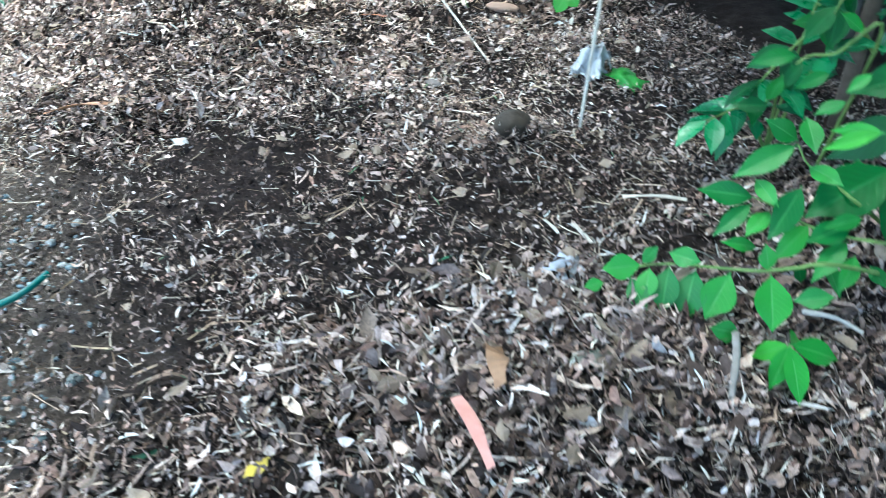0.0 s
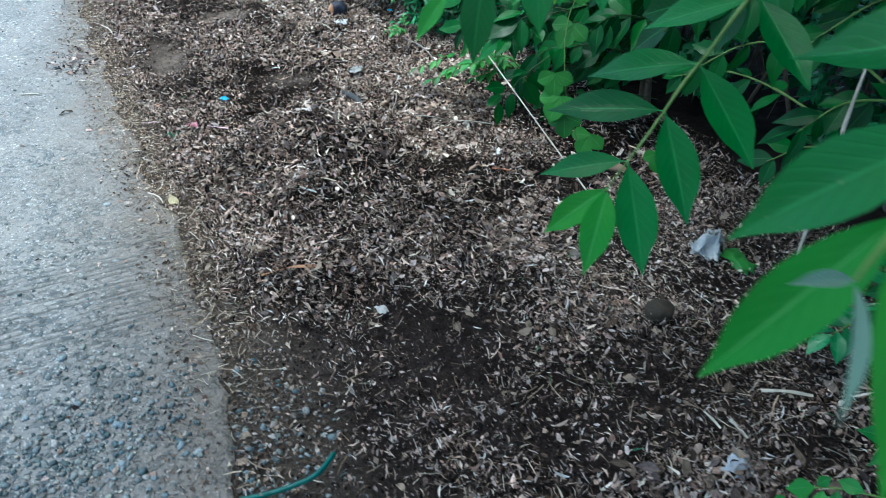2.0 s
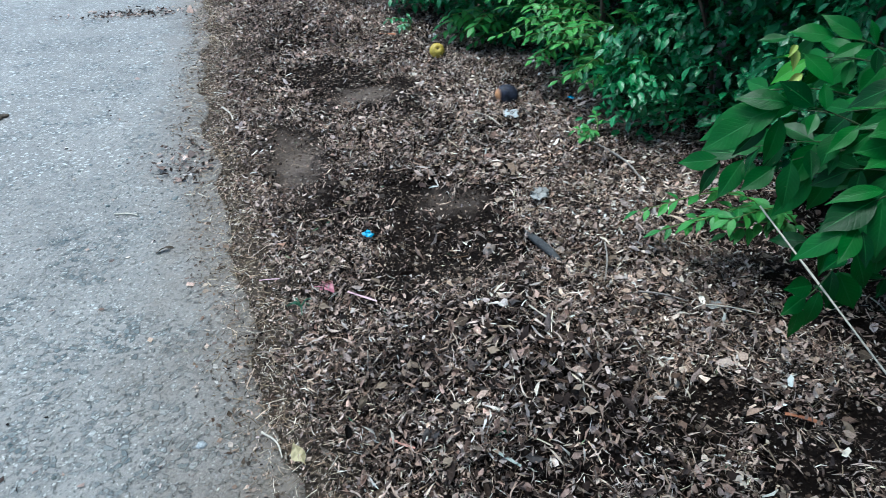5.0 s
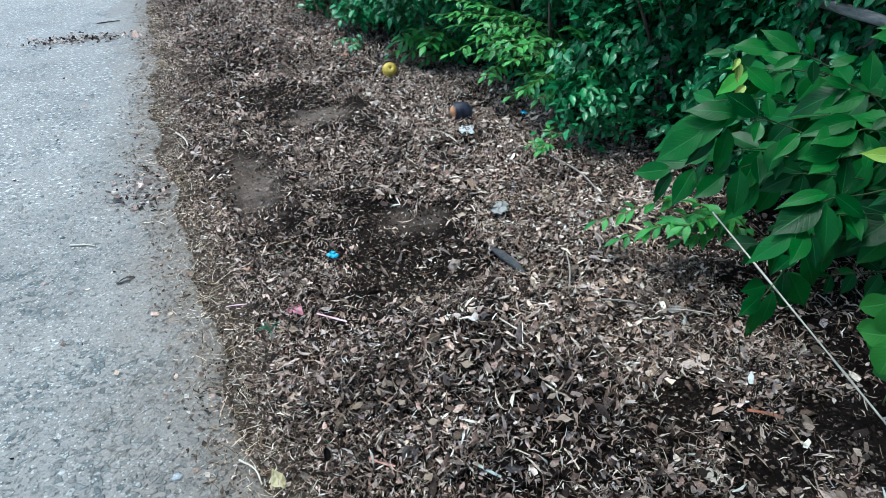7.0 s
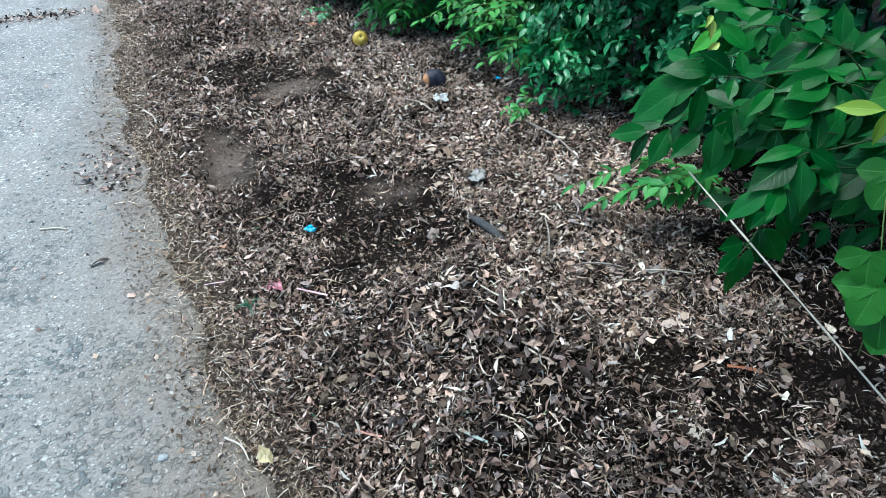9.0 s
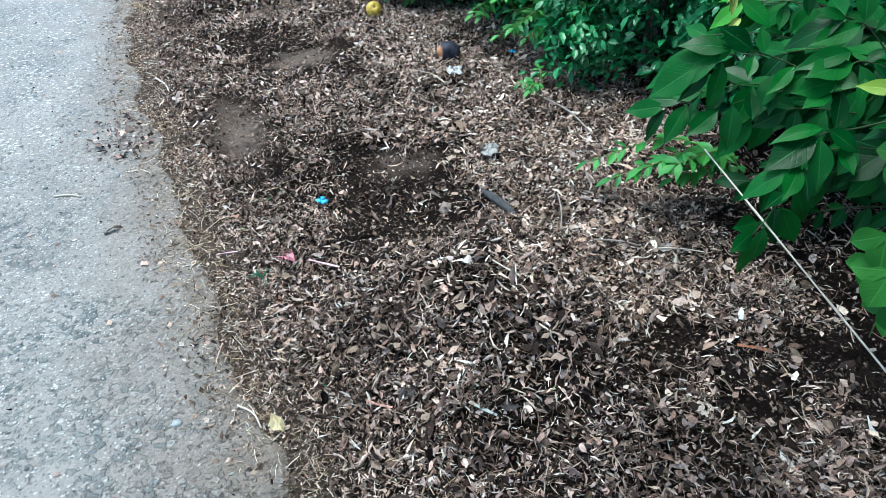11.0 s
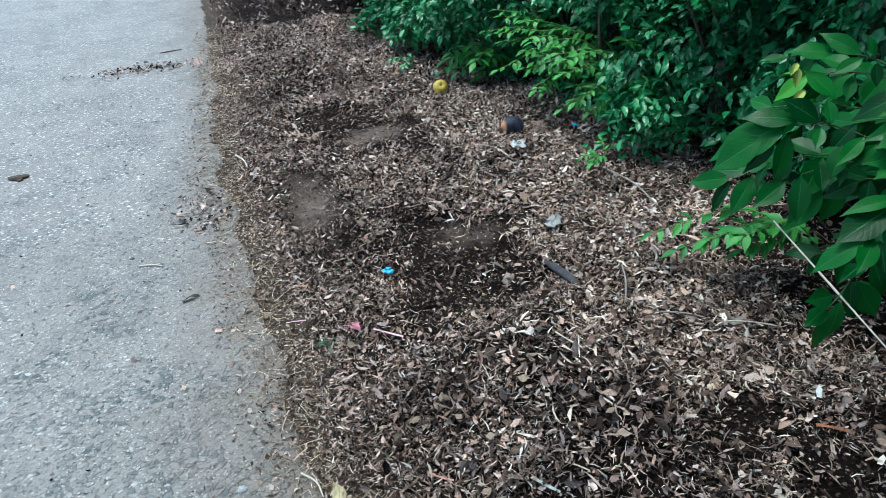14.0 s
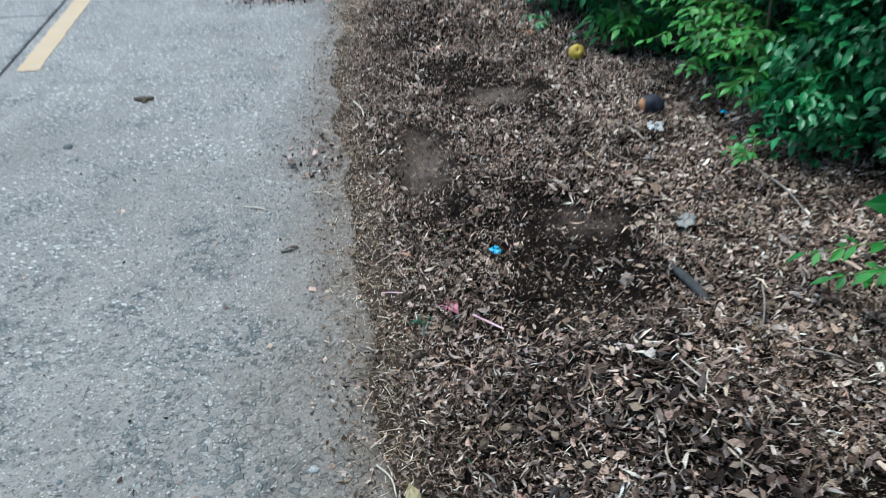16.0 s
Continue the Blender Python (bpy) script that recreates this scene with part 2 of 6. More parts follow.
def leaf_material(name, dark, light, vein, rough=0.42, spec=0.5, piece=False, spots=0.25, glow=0.12):
    """Green leaf: u runs across the blade, v from stalk to tip."""
    n = Nodes(name)
    uv = n.coords("UV")
    u, v = n.axis(uv, 0), n.axis(uv, 1)
    p = n.place()
    if piece:
        r = n.add("ShaderNodeObjectInfo").outputs["Random"]
    else:
        r = n.add("ShaderNodeNewGeometry").outputs["Random Per Island"]
    side = n.maths("ABSOLUTE", n.maths("SUBTRACT", u, 0.5))
    tone = n.maths("ADD", n.maths("MULTIPLY", r, 0.7), n.maths("MULTIPLY", n.noise(p, 25.0, 3), 0.3))
    base = n.ramp(tone, (0.15, dark), (0.85, light))
    rib = n.grey(side, 0.035, 0.012)
    wave = n.maths("SINE", n.maths("MULTIPLY", n.maths("SUBTRACT", v, n.maths("MULTIPLY", side, 0.55)), 58.0))
    ribs = n.maths("MULTIPLY", n.grey(wave, 0.86, 0.99), n.grey(side, 0.5, 0.2))
    base = n.mix(n.maths("MULTIPLY", ribs, 0.16), base, vein)
    base = n.mix(n.maths("MULTIPLY", n.grey(wave, -0.3, -1.0), 0.12), base, dark)
    base = n.mix(n.maths("MULTIPLY", rib, 0.75), base, vein)
    blot = n.grey(n.noise(p, 70.0, 3, 0.6), 0.70, 0.76)
    base = n.mix(n.maths("MULTIPLY", blot, spots), base, (0.3, 0.28, 0.16))
    h = n.maths("ADD", n.maths("MULTIPLY", n.maths("ADD", rib, n.maths("MULTIPLY", n.grey(wave, 0.5, 1.0), 0.35)), -1.0), n.maths("MULTIPLY", n.noise(p, 70.0, 4), 1.6))
    gloss = n.grey(n.noise(p, 40.0, 3), 0.3, 0.7, rough - 0.08, rough + 0.14)
    return n.done(base, gloss, n.bump(h, 0.4, 0.0012), spec, through_light=n.mix(0.4, base, (0.05, 0.20, 0.015)), glow=glow)


def plain_material(name, a, b, scale=30.0, rough=0.6, bump=0.3, depth=0.003, spec=0.4, stretch=(1, 1, 1), metal=0.0):
    n = Nodes(name)
    c = n.stretch(n.coords("Object"), stretch)
    f = n.noise(c, scale, 5, 0.65)
    g = n.noise(c, scale * 0.2, 3)
    t = n.maths("ADD", n.maths("MULTIPLY", f, 0.6), n.maths("MULTIPLY", g, 0.4))
    return n.done(n.ramp(t, (0.32, a), (0.68, b)), n.grey(g, 0.3, 0.7, max(rough - 0.1, 0.05), min(rough + 0.1, 1.0)), n.bump(f, bump, depth), spec, metal)


CONCRETE = concrete_material()
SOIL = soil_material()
LITTER = litter_material("dead_leaf_bits", [(0.0, (0.004, 0.0032, 0.003)), (0.20, (0.0236, 0.01676, 0.01475)), (0.42, (0.1171, 0.0813, 0.0689)), (0.68, (0.3117, 0.2291, 0.1987)), (0.90, (0.58, 0.4582, 0.406)), (1.0, (0.754, 0.638, 0.5727))])
SLIVER = litter_material("pale_leaf_slivers", [(0.0, (0.0162, 0.0108, 0.00945)), (0.25, (0.1013, 0.07155, 0.05805)), (0.55, (0.351, 0.266, 0.2241)), (0.85, (0.56, 0.4592, 0.3942)), (1.0, (0.9, 0.8736, 0.784))])
# crumbs darkened so the gaps between flakes carry their shade in colour
CRUMB_SHADE = litter_material("leaf_crumb_gap_shade", [(0.0, (0.003, 0.0025, 0.0023)), (0.5, (0.016, 0.0115, 0.0098)), (0.8, (0.07, 0.05, 0.042)), (1.0, (0.22, 0.168, 0.143))])
STRAW = litter_material("dry_straw_bits", [(0.0, (0.08, 0.058, 0.04)), (0.4, (0.25, 0.19, 0.135)), (0.75, (0.45, 0.38, 0.29)), (1.0, (0.75, 0.7, 0.6))])
BIG_LEAF = leaf_material("broad_green_leaf", (0.002, 0.042, 0.009), (0.013, 0.138, 0.018), (0.03, 0.17, 0.04), rough=0.38, spec=0.22, piece=True)
# brighter copy of the broad leaf, sunlight from the road put into its green
LIT_LONG_LEAF = leaf_material("long_pointed_leaf_lit", (0.004, 0.080, 0.016), (0.018, 0.185, 0.026), (0.045, 0.25, 0.06), rough=0.36, spec=0.35, piece=True)
# serves young leaves and backlit ones, whose glow is put into the green
YOUNG_BACKLIT_LEAF = leaf_material("young_and_backlit_leaf", (0.028, 0.22, 0.018), (0.07, 0.33, 0.026), (0.11, 0.36, 0.085), rough=0.45, spec=0.3, piece=True)
HEDGE_LEAF = leaf_material("small_hedge_leaf", (0.010, 0.095, 0.034), (0.042, 0.28, 0.088), (0.06, 0.30, 0.12), rough=0.27, spec=0.5, glow=0.10)
# darkened copy of the hedge leaf, deep shade put into its colour
THICKET_SHADE_LEAF = leaf_material("thicket_leaf_painted_shade", (0.003, 0.03, 0.014), (0.010, 0.08, 0.03), (0.02, 0.09, 0.035), rough=0.6, spec=0.1, glow=0.05)
SPRAY_LEAF = leaf_material("light_sapling_leaf", (0.018, 0.15, 0.026), (0.075, 0.33, 0.05), (0.10, 0.34, 0.08), rough=0.42, spec=0.45)
VINE_LEAF = leaf_material("vine_leaf", (0.018, 0.12, 0.011), (0.045, 0.22, 0.020), (0.07, 0.24, 0.04), rough=0.5, spec=0.3, piece=True)
STEM = plain_material("green_brown_stem", (0.10, 0.19, 0.04), (0.19, 0.29, 0.08), 40, 0.6)
WOOD_STEM = plain_material("brown_bark_stem", (0.06, 0.045, 0.032), (0.16, 0.12, 0.09), 35, 0.8, 0.6)
PALE_CANE = plain_material("pale_peeled_cane", (0.42, 0.38, 0.31), (0.68, 0.64, 0.56), 60, 0.6, 0.3, 0.001)


# ---- building helpers ----
def part(name, data, material, parent=None, label=""):
    """Link a bmesh or a mesh as one object under a thing."""
    if isinstance(data, bmesh.types.BMesh):
        me = bpy.data.meshes.new(name)
        data.to_mesh(me)
        data.free()
    else:
        me = data
    if material is not None and not me.materials:
        me.materials.append(material)
    ob = new(name, me)
    if parent is not None:
        ob.parent = parent
    if label:
        tagged(ob, label)
    return ob


def thing(name, label, category, group="", at=(0, 0, 0), kind=""):
    ob = new(name)
    ob.empty_display_size = 0.05
    ob.location = at
    return tagged(ob, label, category, group, kind)


def smooth(points, steps=6):
    """Points along a smooth line through the given ones."""
    P = [Vector(p) for p in points]
    P = [P[0] * 2 - P[1], *P, P[-1] * 2 - P[-2]]
    out = []
    for i in range(1, len(P) - 2):
        a, b, c, d = P[i - 1:i + 3]
        for k in range(steps):
            t = k / steps
            out.append(0.5 * (2 * b + (c - a) * t + (2 * a - 5 * b + 4 * c - d) * t * t + (3 * b - 3 * c + d - a) * t ** 3))
    return out + [P[-2]]


def tube(points, r0, r1, sides=7, steps=6, wobble=0.0, bm=None, origin=(0, 0, 0), knots=0):
    """A tapered round rod along a smooth line."""
    bm = bm or bmesh.new()
    line = smooth(points, steps)
    o = Vector(origin)
    rings, ref = [], Vector((0.31, 0.17, 0.93)).normalized()
    for i, p in enumerate(line):
        tan = (line[min(i + 1, len(line) - 1)] - line[max(i - 1, 0)]).normalized()
        if abs(tan.dot(ref)) > 0.95:
            ref = Vector((1, 0.1, 0))
        a = tan.cross(ref).normalized()
        b = tan.cross(a)
        r = r0 + (r1 - r0) * i / (len(line) - 1)
        if knots and i % knots == knots - 1:
            r *= 1.35
        r *= 1 + random.uniform(-wobble, wobble)
        rings.append([bm.verts.new(p - o + (a * math.cos(w) + b * math.sin(w)) * r) for w in (2 * math.pi * k / sides for k in range(sides))])
    for q, s in zip(rings, rings[1:]):
        for k in range(sides):
            bm.faces.new((q[k], q[(k + 1) % sides], s[(k + 1) % sides], s[k])).smooth = True
    bm.faces.new(rings[0][::-1])
    bm.faces.new(rings[-1])
    return bm


def blade(length, width, belly=0.45, droop=0.15, fold=0.25, wave=0.0, rows=8, cols=4, notch=0.0, point=1.0, stalk=0.06, seed=0):
    """A leaf blade: its stalk at the origin, growing along +y, upper side +z. Gives vertices, faces and uv per vertex."""
    rnd = random.Random(seed)
    V, UV, F = [], [], []
    for i in range(rows + 1):
        s = i / rows
        k = math.log(0.5) / math.log(belly)
        w = math.sin(math.pi * s ** k)
        w = max(w, 0.0) ** (0.75 + 0.25 * point)
        if s > 0.7:
            w *= 1 - 0.35 * point * ((s - 0.7) / 0.3) ** 0.8
        w = max(w, 0.04 if i < rows else 0.01) * width / 2
        for j in range(cols + 1):
            v = 2 * j / cols - 1
            y = length * (stalk + (1 - stalk) * s)
            if notch and s < 0.3:
                y -= notch * length * abs(v) * (1 - s / 0.3)
            z = fold * abs(v) * w - droop * length * s * s + wave * width * math.sin(s * 9 + rnd.random() * 1.0 + (2 if v > 0 else 0)) * abs(v)
            V.append((v * w, y, z))
            UV.append((0.5 + v / 2, s))
    for i in range(rows):
        for j in range(cols):
            a = i * (cols + 1) + j
            F.append((a, a + 1, a + cols + 2, a + cols + 1))
    if stalk > 0.02:
        b = len(V)
        t = width * 0.022
        V += [(-t, 0, 0), (t, 0, 0), (t, length * stalk * 1.4, 0.001), (-t, length * stalk * 1.4, 0.001)]
        UV += [(0.5, 0.0)] * 4
        F.append((b, b + 1, b + 2, b + 3))
    return V, F, UV


def blade_mesh(name, material, *args, **kw):
    V, F, UV = blade(*args, **kw)
    me = bpy.data.meshes.new(name)
    me.from_pydata(V, [], F)
    layer = me.uv_layers.new(name="UVMap")
    for loop in me.loops:
        layer.data[loop.index].uv = UV[loop.vertex_index]
    for f in me.polygons:
        f.use_smooth = True
    me.materials.append(material)
    return me


def stand(base, way, up=(0, 0, 1), roll=0.0, scale=1.0):
    """Matrix that sets +y along way with the upper side turned towards up."""
    y = Vector(way).normalized()
    x = y.cross(Vector(up))
    x = x.normalized() if x.length > 1e-4 else Vector((1, 0, 0))
    z = x.cross(y)
    m = Matrix((x, y, z)).transposed().to_4x4()
    return Matrix.Translation(base) @ m @ Matrix.Rotation(roll, 4, "Y") @ Matrix.Scale(scale, 4)


def many(name, templates, choice, mats, material, parent=None, label=""):
    """One mesh of many copies of a few small templates (V, F, UV), each placed by a 4 x 4 matrix."""
    mats = np.asarray(mats, float)
    vs, uvs, corner, start, total, base = [], [], [], [], [], 0
    loops = 0
    for k, (V, F, UV) in enumerate(templates):
        sel = mats[choice == k]
        if not len(sel):
            continue
        V = np.asarray(V, float)
        w = np.einsum("nij,vj->nvi", sel[:, :3, :3], V) + sel[:, None, :3, 3]
        n, nv = len(sel), len(V)
        vs.append(w.reshape(-1, 3))
        flat = np.concatenate([np.asarray(f) for f in F])
        sizes = np.array([len(f) for f in F])
        corner.append((flat[None] + base + nv * np.arange(n)[:, None]).ravel())
        offs = np.concatenate([[0], np.cumsum(sizes)[:-1]])
        start.append((offs[None] + loops + len(flat) * np.arange(n)[:, None]).ravel())
        total.append(np.tile(sizes, n))
        if UV is not None:
            uvs.append(np.tile(np.asarray(UV, float)[flat], (n, 1)))
        base += n * nv
        loops += n * len(flat)
    vs, corner, start, total = map(np.concatenate, (vs, corner, start, total))
    me = bpy.data.meshes.new(name)
    me.vertices.add(len(vs))
    me.vertices.foreach_set("co", vs.ravel())
    me.loops.add(len(corner))
    me.loops.foreach_set("vertex_index", corner.astype(np.int32))
    me.polygons.add(len(start))
    me.polygons.foreach_set("loop_start", start.astype(np.int32))
    me.polygons.foreach_set("loop_total", total.astype(np.int32))
    if uvs:
        layer = me.uv_layers.new(name="UVMap")
        layer.data.foreach_set("uv", np.concatenate(uvs).ravel())
    if uvs:
        me.polygons.foreach_set("use_smooth", np.ones(len(start), bool))
    me.update(calc_edges=True)
    me.validate()
    me.materials.append(material)
    return part(name, me, None, parent, label)


rng = np.random.default_rng(7)


def turned(n, tilt):
    """n random rotations: any heading, then tilts up to about tilt radians."""
    a = rng.uniform(0, 2 * math.pi, n)
    b = rng.normal(0, tilt, n)
    c = rng.normal(0, tilt, n)
    ca, sa, cb, sb, cc, sc = np.cos(a), np.sin(a), np.cos(b), np.sin(b), np.cos(c), np.sin(c)
    o, z = np.ones(n), np.zeros(n)
    Z = np.stack([ca, -sa, z, sa, ca, z, z, z, o], -1).reshape(n, 3, 3)
    X = np.stack([o, z, z, z, cb, -sb, z, sb, cb], -1).reshape(n, 3, 3)
    Y = np.stack([cc, z, sc, z, o, z, -sc, z, cc], -1).reshape(n, 3, 3)
    return Z @ X @ Y


def placed(xyz, rot, size):
    m = np.zeros((len(xyz), 4, 4))
    m[:, :3, :3] = rot * np.asarray(size).reshape(-1, 1, 1)
    m[:, :3, 3] = xyz
    m[:, 3, 3] = 1
    return m


# ---- the lie of the ground ----
EDGE_Y = [-6, 0.4, 1.06, 1.33, 1.73, 2.1, 2.58, 2.9, 3.5, 4.4, 5.2, 5.7, 6.5, 8, 12]
EDGE_X = [-0.42, -0.42, -0.42, -0.38, -0.35, -0.36, -0.40, -0.43, -0.46, -0.51, -0.48, -0.43, -0.46, -0.44, -0.45]
FOOT_Y = [-6, 0.2, 0.9, 1.6, 2.2, 2.8, 3.4, 4.1, 4.8, 5.3, 6.0, 8, 14]
FOOT_X = [1.5, 1.3, 1.45, 1.45, 1.35, 1.38, 1.42, 1.24, 1.06, 0.80, 0.72, 0.7, 0.7]


def waves(x, y, f, seed):
    r = np.random.default_rng(seed)
    s = 0
    for _ in range(7):
        a, ph, k = r.uniform(0, 2 * math.pi), r.uniform(0, 2 * math.pi), f * r.uniform(0.6, 1.7)
        s = s + np.sin(k * (x * math.cos(a) + y * math.sin(a)) + ph)
    return s / 7 ** 0.5


def edge(y):
    y = np.asarray(y, float)
    return np.interp(y, EDGE_Y, EDGE_X) - 0.048 + 0.018 * waves(y, 0 * y, 9, 3) + 0.010 * waves(y, 0 * y, 40, 4)


def foot(y):
    return np.interp(y, FOOT_Y, FOOT_X)


def hump(x, y, cx, cy, rx, ry):
    return np.exp(-((x - cx) / rx) ** 2 - ((y - cy) / ry) ** 2)


TROUGH = (0.60, 2.28, 0.12, 0.99)  # middle and heading of the steep foot beside the heap


def relief(x, y):
    """Height of the verge: raked heaps of litter and the hollows between them."""
    h = 0.150 * hump(x, y, 0.16, 2.47, 0.217, 0.30) + 0.112 * hump(x, y, 0.37, 2.35, 0.165, 0.43)
    h = h + 0.12 * hump(x, y, 0.10, 5.68, 0.34, 0.27) + 0.02 * hump(x, y, 0.15, 1.95, 0.40, 0.22)
    h = h + 0.085 * hump(x, y, 0.40, 0.42, 0.40, 0.24) + 0.03 * hump(x, y, 0.82, 4.45, 0.3, 0.5)
    h = h - 0.028 * hump(x, y, 0.22, 3.05, 0.20, 0.24) - 0.02 * hump(x, y, 0.2, 4.4, 0.3, 0.3) - 0.012 * hump(x, y, 0.35, 1.2, 0.5, 0.25)
    along = (x - TROUGH[0]) * TROUGH[2] + (y - TROUGH[1]) * TROUGH[3]
    off = (x - TROUGH[0]) * TROUGH[3] - (y - TROUGH[1]) * TROUGH[2] + 0.03 * waves(x, y, 9, 15)
    h = h - 0.022 * np.exp(-(along / 0.36) ** 2 - (off / 0.07) ** 2)
    h = h + 0.009 * waves(x, y, 7, 11) + 0.008 * waves(x, y, 22, 12) + 0.004 * waves(x, y, 48, 14)
    lift = np.clip((x - edge(y) + 0.02) / 0.25, 0, 1)
    return np.where(x > edge(y) - 0.06, h * lift - 0.004 - 0.024 * lift + 0.003 * waves(x, y, 60, 13) * (lift < 0.3), -0.05)


def bare(x, y):
    """1 where the soil lies open."""
    b = 1.35 * hump(x, y, 0.21, 2.96, 0.19, 0.27) + 0.8 * hump(x, y, 0.335, 3.34, 0.17, 0.14) + 0.98 * hump(x, y, -0.165, 3.82, 0.13, 0.31)
    b = b + 0.75 * hump(x, y, 0.05, 4.82, 0.22, 0.20) + 1.4 * hump(x, y, 0.25, 4.47, 0.24, 0.24) + 0.35 * hump(x, y, 0.10, 3.45, 0.20, 0.22)
    b = b + 0.42 * hump(x, y, 0.05, 1.30, 0.45, 0.22) + 0.48 * hump(x, y, 0.48, 1.0, 0.24, 0.17) + 0.35 * hump(x, y, -0.25, 1.3, 0.14, 0.35)
    # thinned litter beside the heap: dark soil stands in for shade there too
    b = b + 0.5 * hump(x, y, 0.1, 6.3, 0.4, 0.2) + 0.5 * hump(x, y, 1.02, 1.93, 0.30, 0.22) + 0.42 * hump(x, y, 0.52, 2.26, 0.10, 0.34) + 0.33 * hump(x, y, 0.64, 2.18, 0.12, 0.2) + 0.32 * hump(x, y, 0.80, 1.97, 0.24, 0.2)
    b = b * (1 + 0.35 * waves(x, y, 14, 21) + 0.30 * waves(x, y, 38, 22))
    return np.clip(b * 1.2, 0, 1)


def grid_line(*spans):
    out = []
    for a, b, step in spans:
        n = max(1, round((b - a) / step))
        out += [a + (b - a) * i / n for i in range(n)]
    return np.array(out + [spans[-1][1]])


xs = grid_line((-400, -40, 60), (-40, -6, 6), (-6, -0.62, 0.9), (-0.62, 1.7, 0.026), (1.7, 4, 0.25), (4, 40, 6), (40, 400, 60))
ys = grid_line((-400, -40, 60), (-40, -2, 5), (-2, 0.1, 0.15), (0.1, 6.6, 0.03), (6.6, 12, 0.12), (12, 60, 6), (60, 500, 60))
gx, gy = np.meshgrid(xs, ys)
gz = relief(gx, gy)
far = np.clip((np.abs(gx) + np.abs(gy) - 30) / 60, 0, 1)
gz = gz * (1 - far)
me = bpy.data.meshes.new("ground")
idx = np.arange(gx.size).reshape(gx.shape)
quads = np.stack([idx[:-1, :-1], idx[:-1, 1:], idx[1:, 1:], idx[1:, :-1]], -1).reshape(-1, 4)
me.from_pydata(np.stack([gx, gy, gz], -1).reshape(-1, 3).tolist(), [], quads.tolist())
for f in me.polygons:
    f.use_smooth = True
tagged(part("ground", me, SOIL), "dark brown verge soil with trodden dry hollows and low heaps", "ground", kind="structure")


# ---- the concrete road: two lanes with an open joint and a cross joint ----
def joint(y):
    """The open joint between the lanes runs a little askew."""
    return -2.15 - 0.082 * (min(max(y, 1.0), 11.0) - 4.9)


def slab(name, left, right, label, y0, y1):
    bm = bmesh.new()
    rows = np.unique(np.clip(grid_line((-60, -2, 4.0), (-2, 9, 0.05), (9, 140, 6.0)), y0, y1))
    top, low = [], []
    for y in rows:
        a, b = float(left(y)), float(right(y))
        line = [a, a + 0.008, b - 0.012, b]
        hs = [-0.010, 0.0, 0.0, -0.006]
        top.append([bm.verts.new((x, y, h)) for x, h in zip(line, hs)])
        low.append([bm.verts.new((a, y, -0.14)), bm.verts.new((b, y, -0.14))])
    for i in range(len(rows) - 1):
        for k in range(3):
            bm.faces.new((top[i][k], top[i][k + 1], top[i + 1][k + 1], top[i + 1][k]))
        bm.faces.new((low[i][0], top[i][0], top[i + 1][0], low[i + 1][0]))
        bm.faces.new((top[i][3], low[i][1], low[i + 1][1], top[i + 1][3]))
    for i, f in ((0, 1), (-1, -1)):
        ring = [low[i][0], *reversed(top[i]), low[i][1]] if f < 0 else [low[i][0], low[i][1], *reversed(top[i])]
        bm.faces.new(ring if f > 0 else [low[i][0], *top[i], low[i][1]])
    return tagged(part(name, bm, CONCRETE), label, "road", kind="structure")


slab("road", lambda y: joint(y) + 0.008, lambda y: edge(y) + 0.05, "pale grey worn concrete lane with exposed aggregate", -60.0, 140.0)
slab("road_far_lane", lambda y: -5.8, lambda y: joint(y) - 0.008, "pale grey concrete far lane beyond the open joint", -60.0, 6.035)
slab("road_far_lane_beyond", lambda y: -5.8, lambda y: joint(y) - 0.008, "pale grey concrete far lane past the cross joint", 6.045, 140.0)


def paint_material():
    n = Nodes("worn_yellow_paint")
    p = n.place()
    wear = n.grey(n.noise(p, 30.0, 5, 0.7), 0.50, 0.62)
    col = n.mix(n.noise(p, 8.0, 3), (0.47, 0.335, 0.19), (0.56, 0.43, 0.28))
    return n.done(n.mix(n.maths("MULTIPLY", wear, 0.75), col, (0.4, 0.39, 0.36)), 0.7, n.bump(n.noise(p, 90.0, 4), 0.4, 0.003))


PAINT = paint_material()


def paint_line(y0, y1):
    bm = bmesh.new()
    n = int((y1 - y0) / 0.03)
    r = random.Random(5)
    rows = []
    for i in range(n + 1):
        y = y0 + (y1 - y0) * i / n
        m = -2.035 - 0.088 * (y - 5.03)
        a, b = m - 0.054 + r.uniform(-0.004, 0.004), m + 0.054 + r.uniform(-0.004, 0.004)
        rows.append([bm.verts.new((a, y, 0.003)), bm.verts.new((b, y, 0.003)), bm.verts.new((a, y, -0.004)), bm.verts.new((b, y, -0.004))])
    for p, q in zip(rows, rows[1:]):
        bm.faces.new((p[0], p[1], q[1], q[0]))
        bm.faces.new((p[2], p[0], q[0], q[2]))
        bm.faces.new((p[1], p[3], q[3], q[1]))
    return part("road_marking", bm, PAINT)


tagged(paint_line(5.03, 9.2), "worn yellow painted dash beside the joint", "road marking", "dashes along the road", "structure")


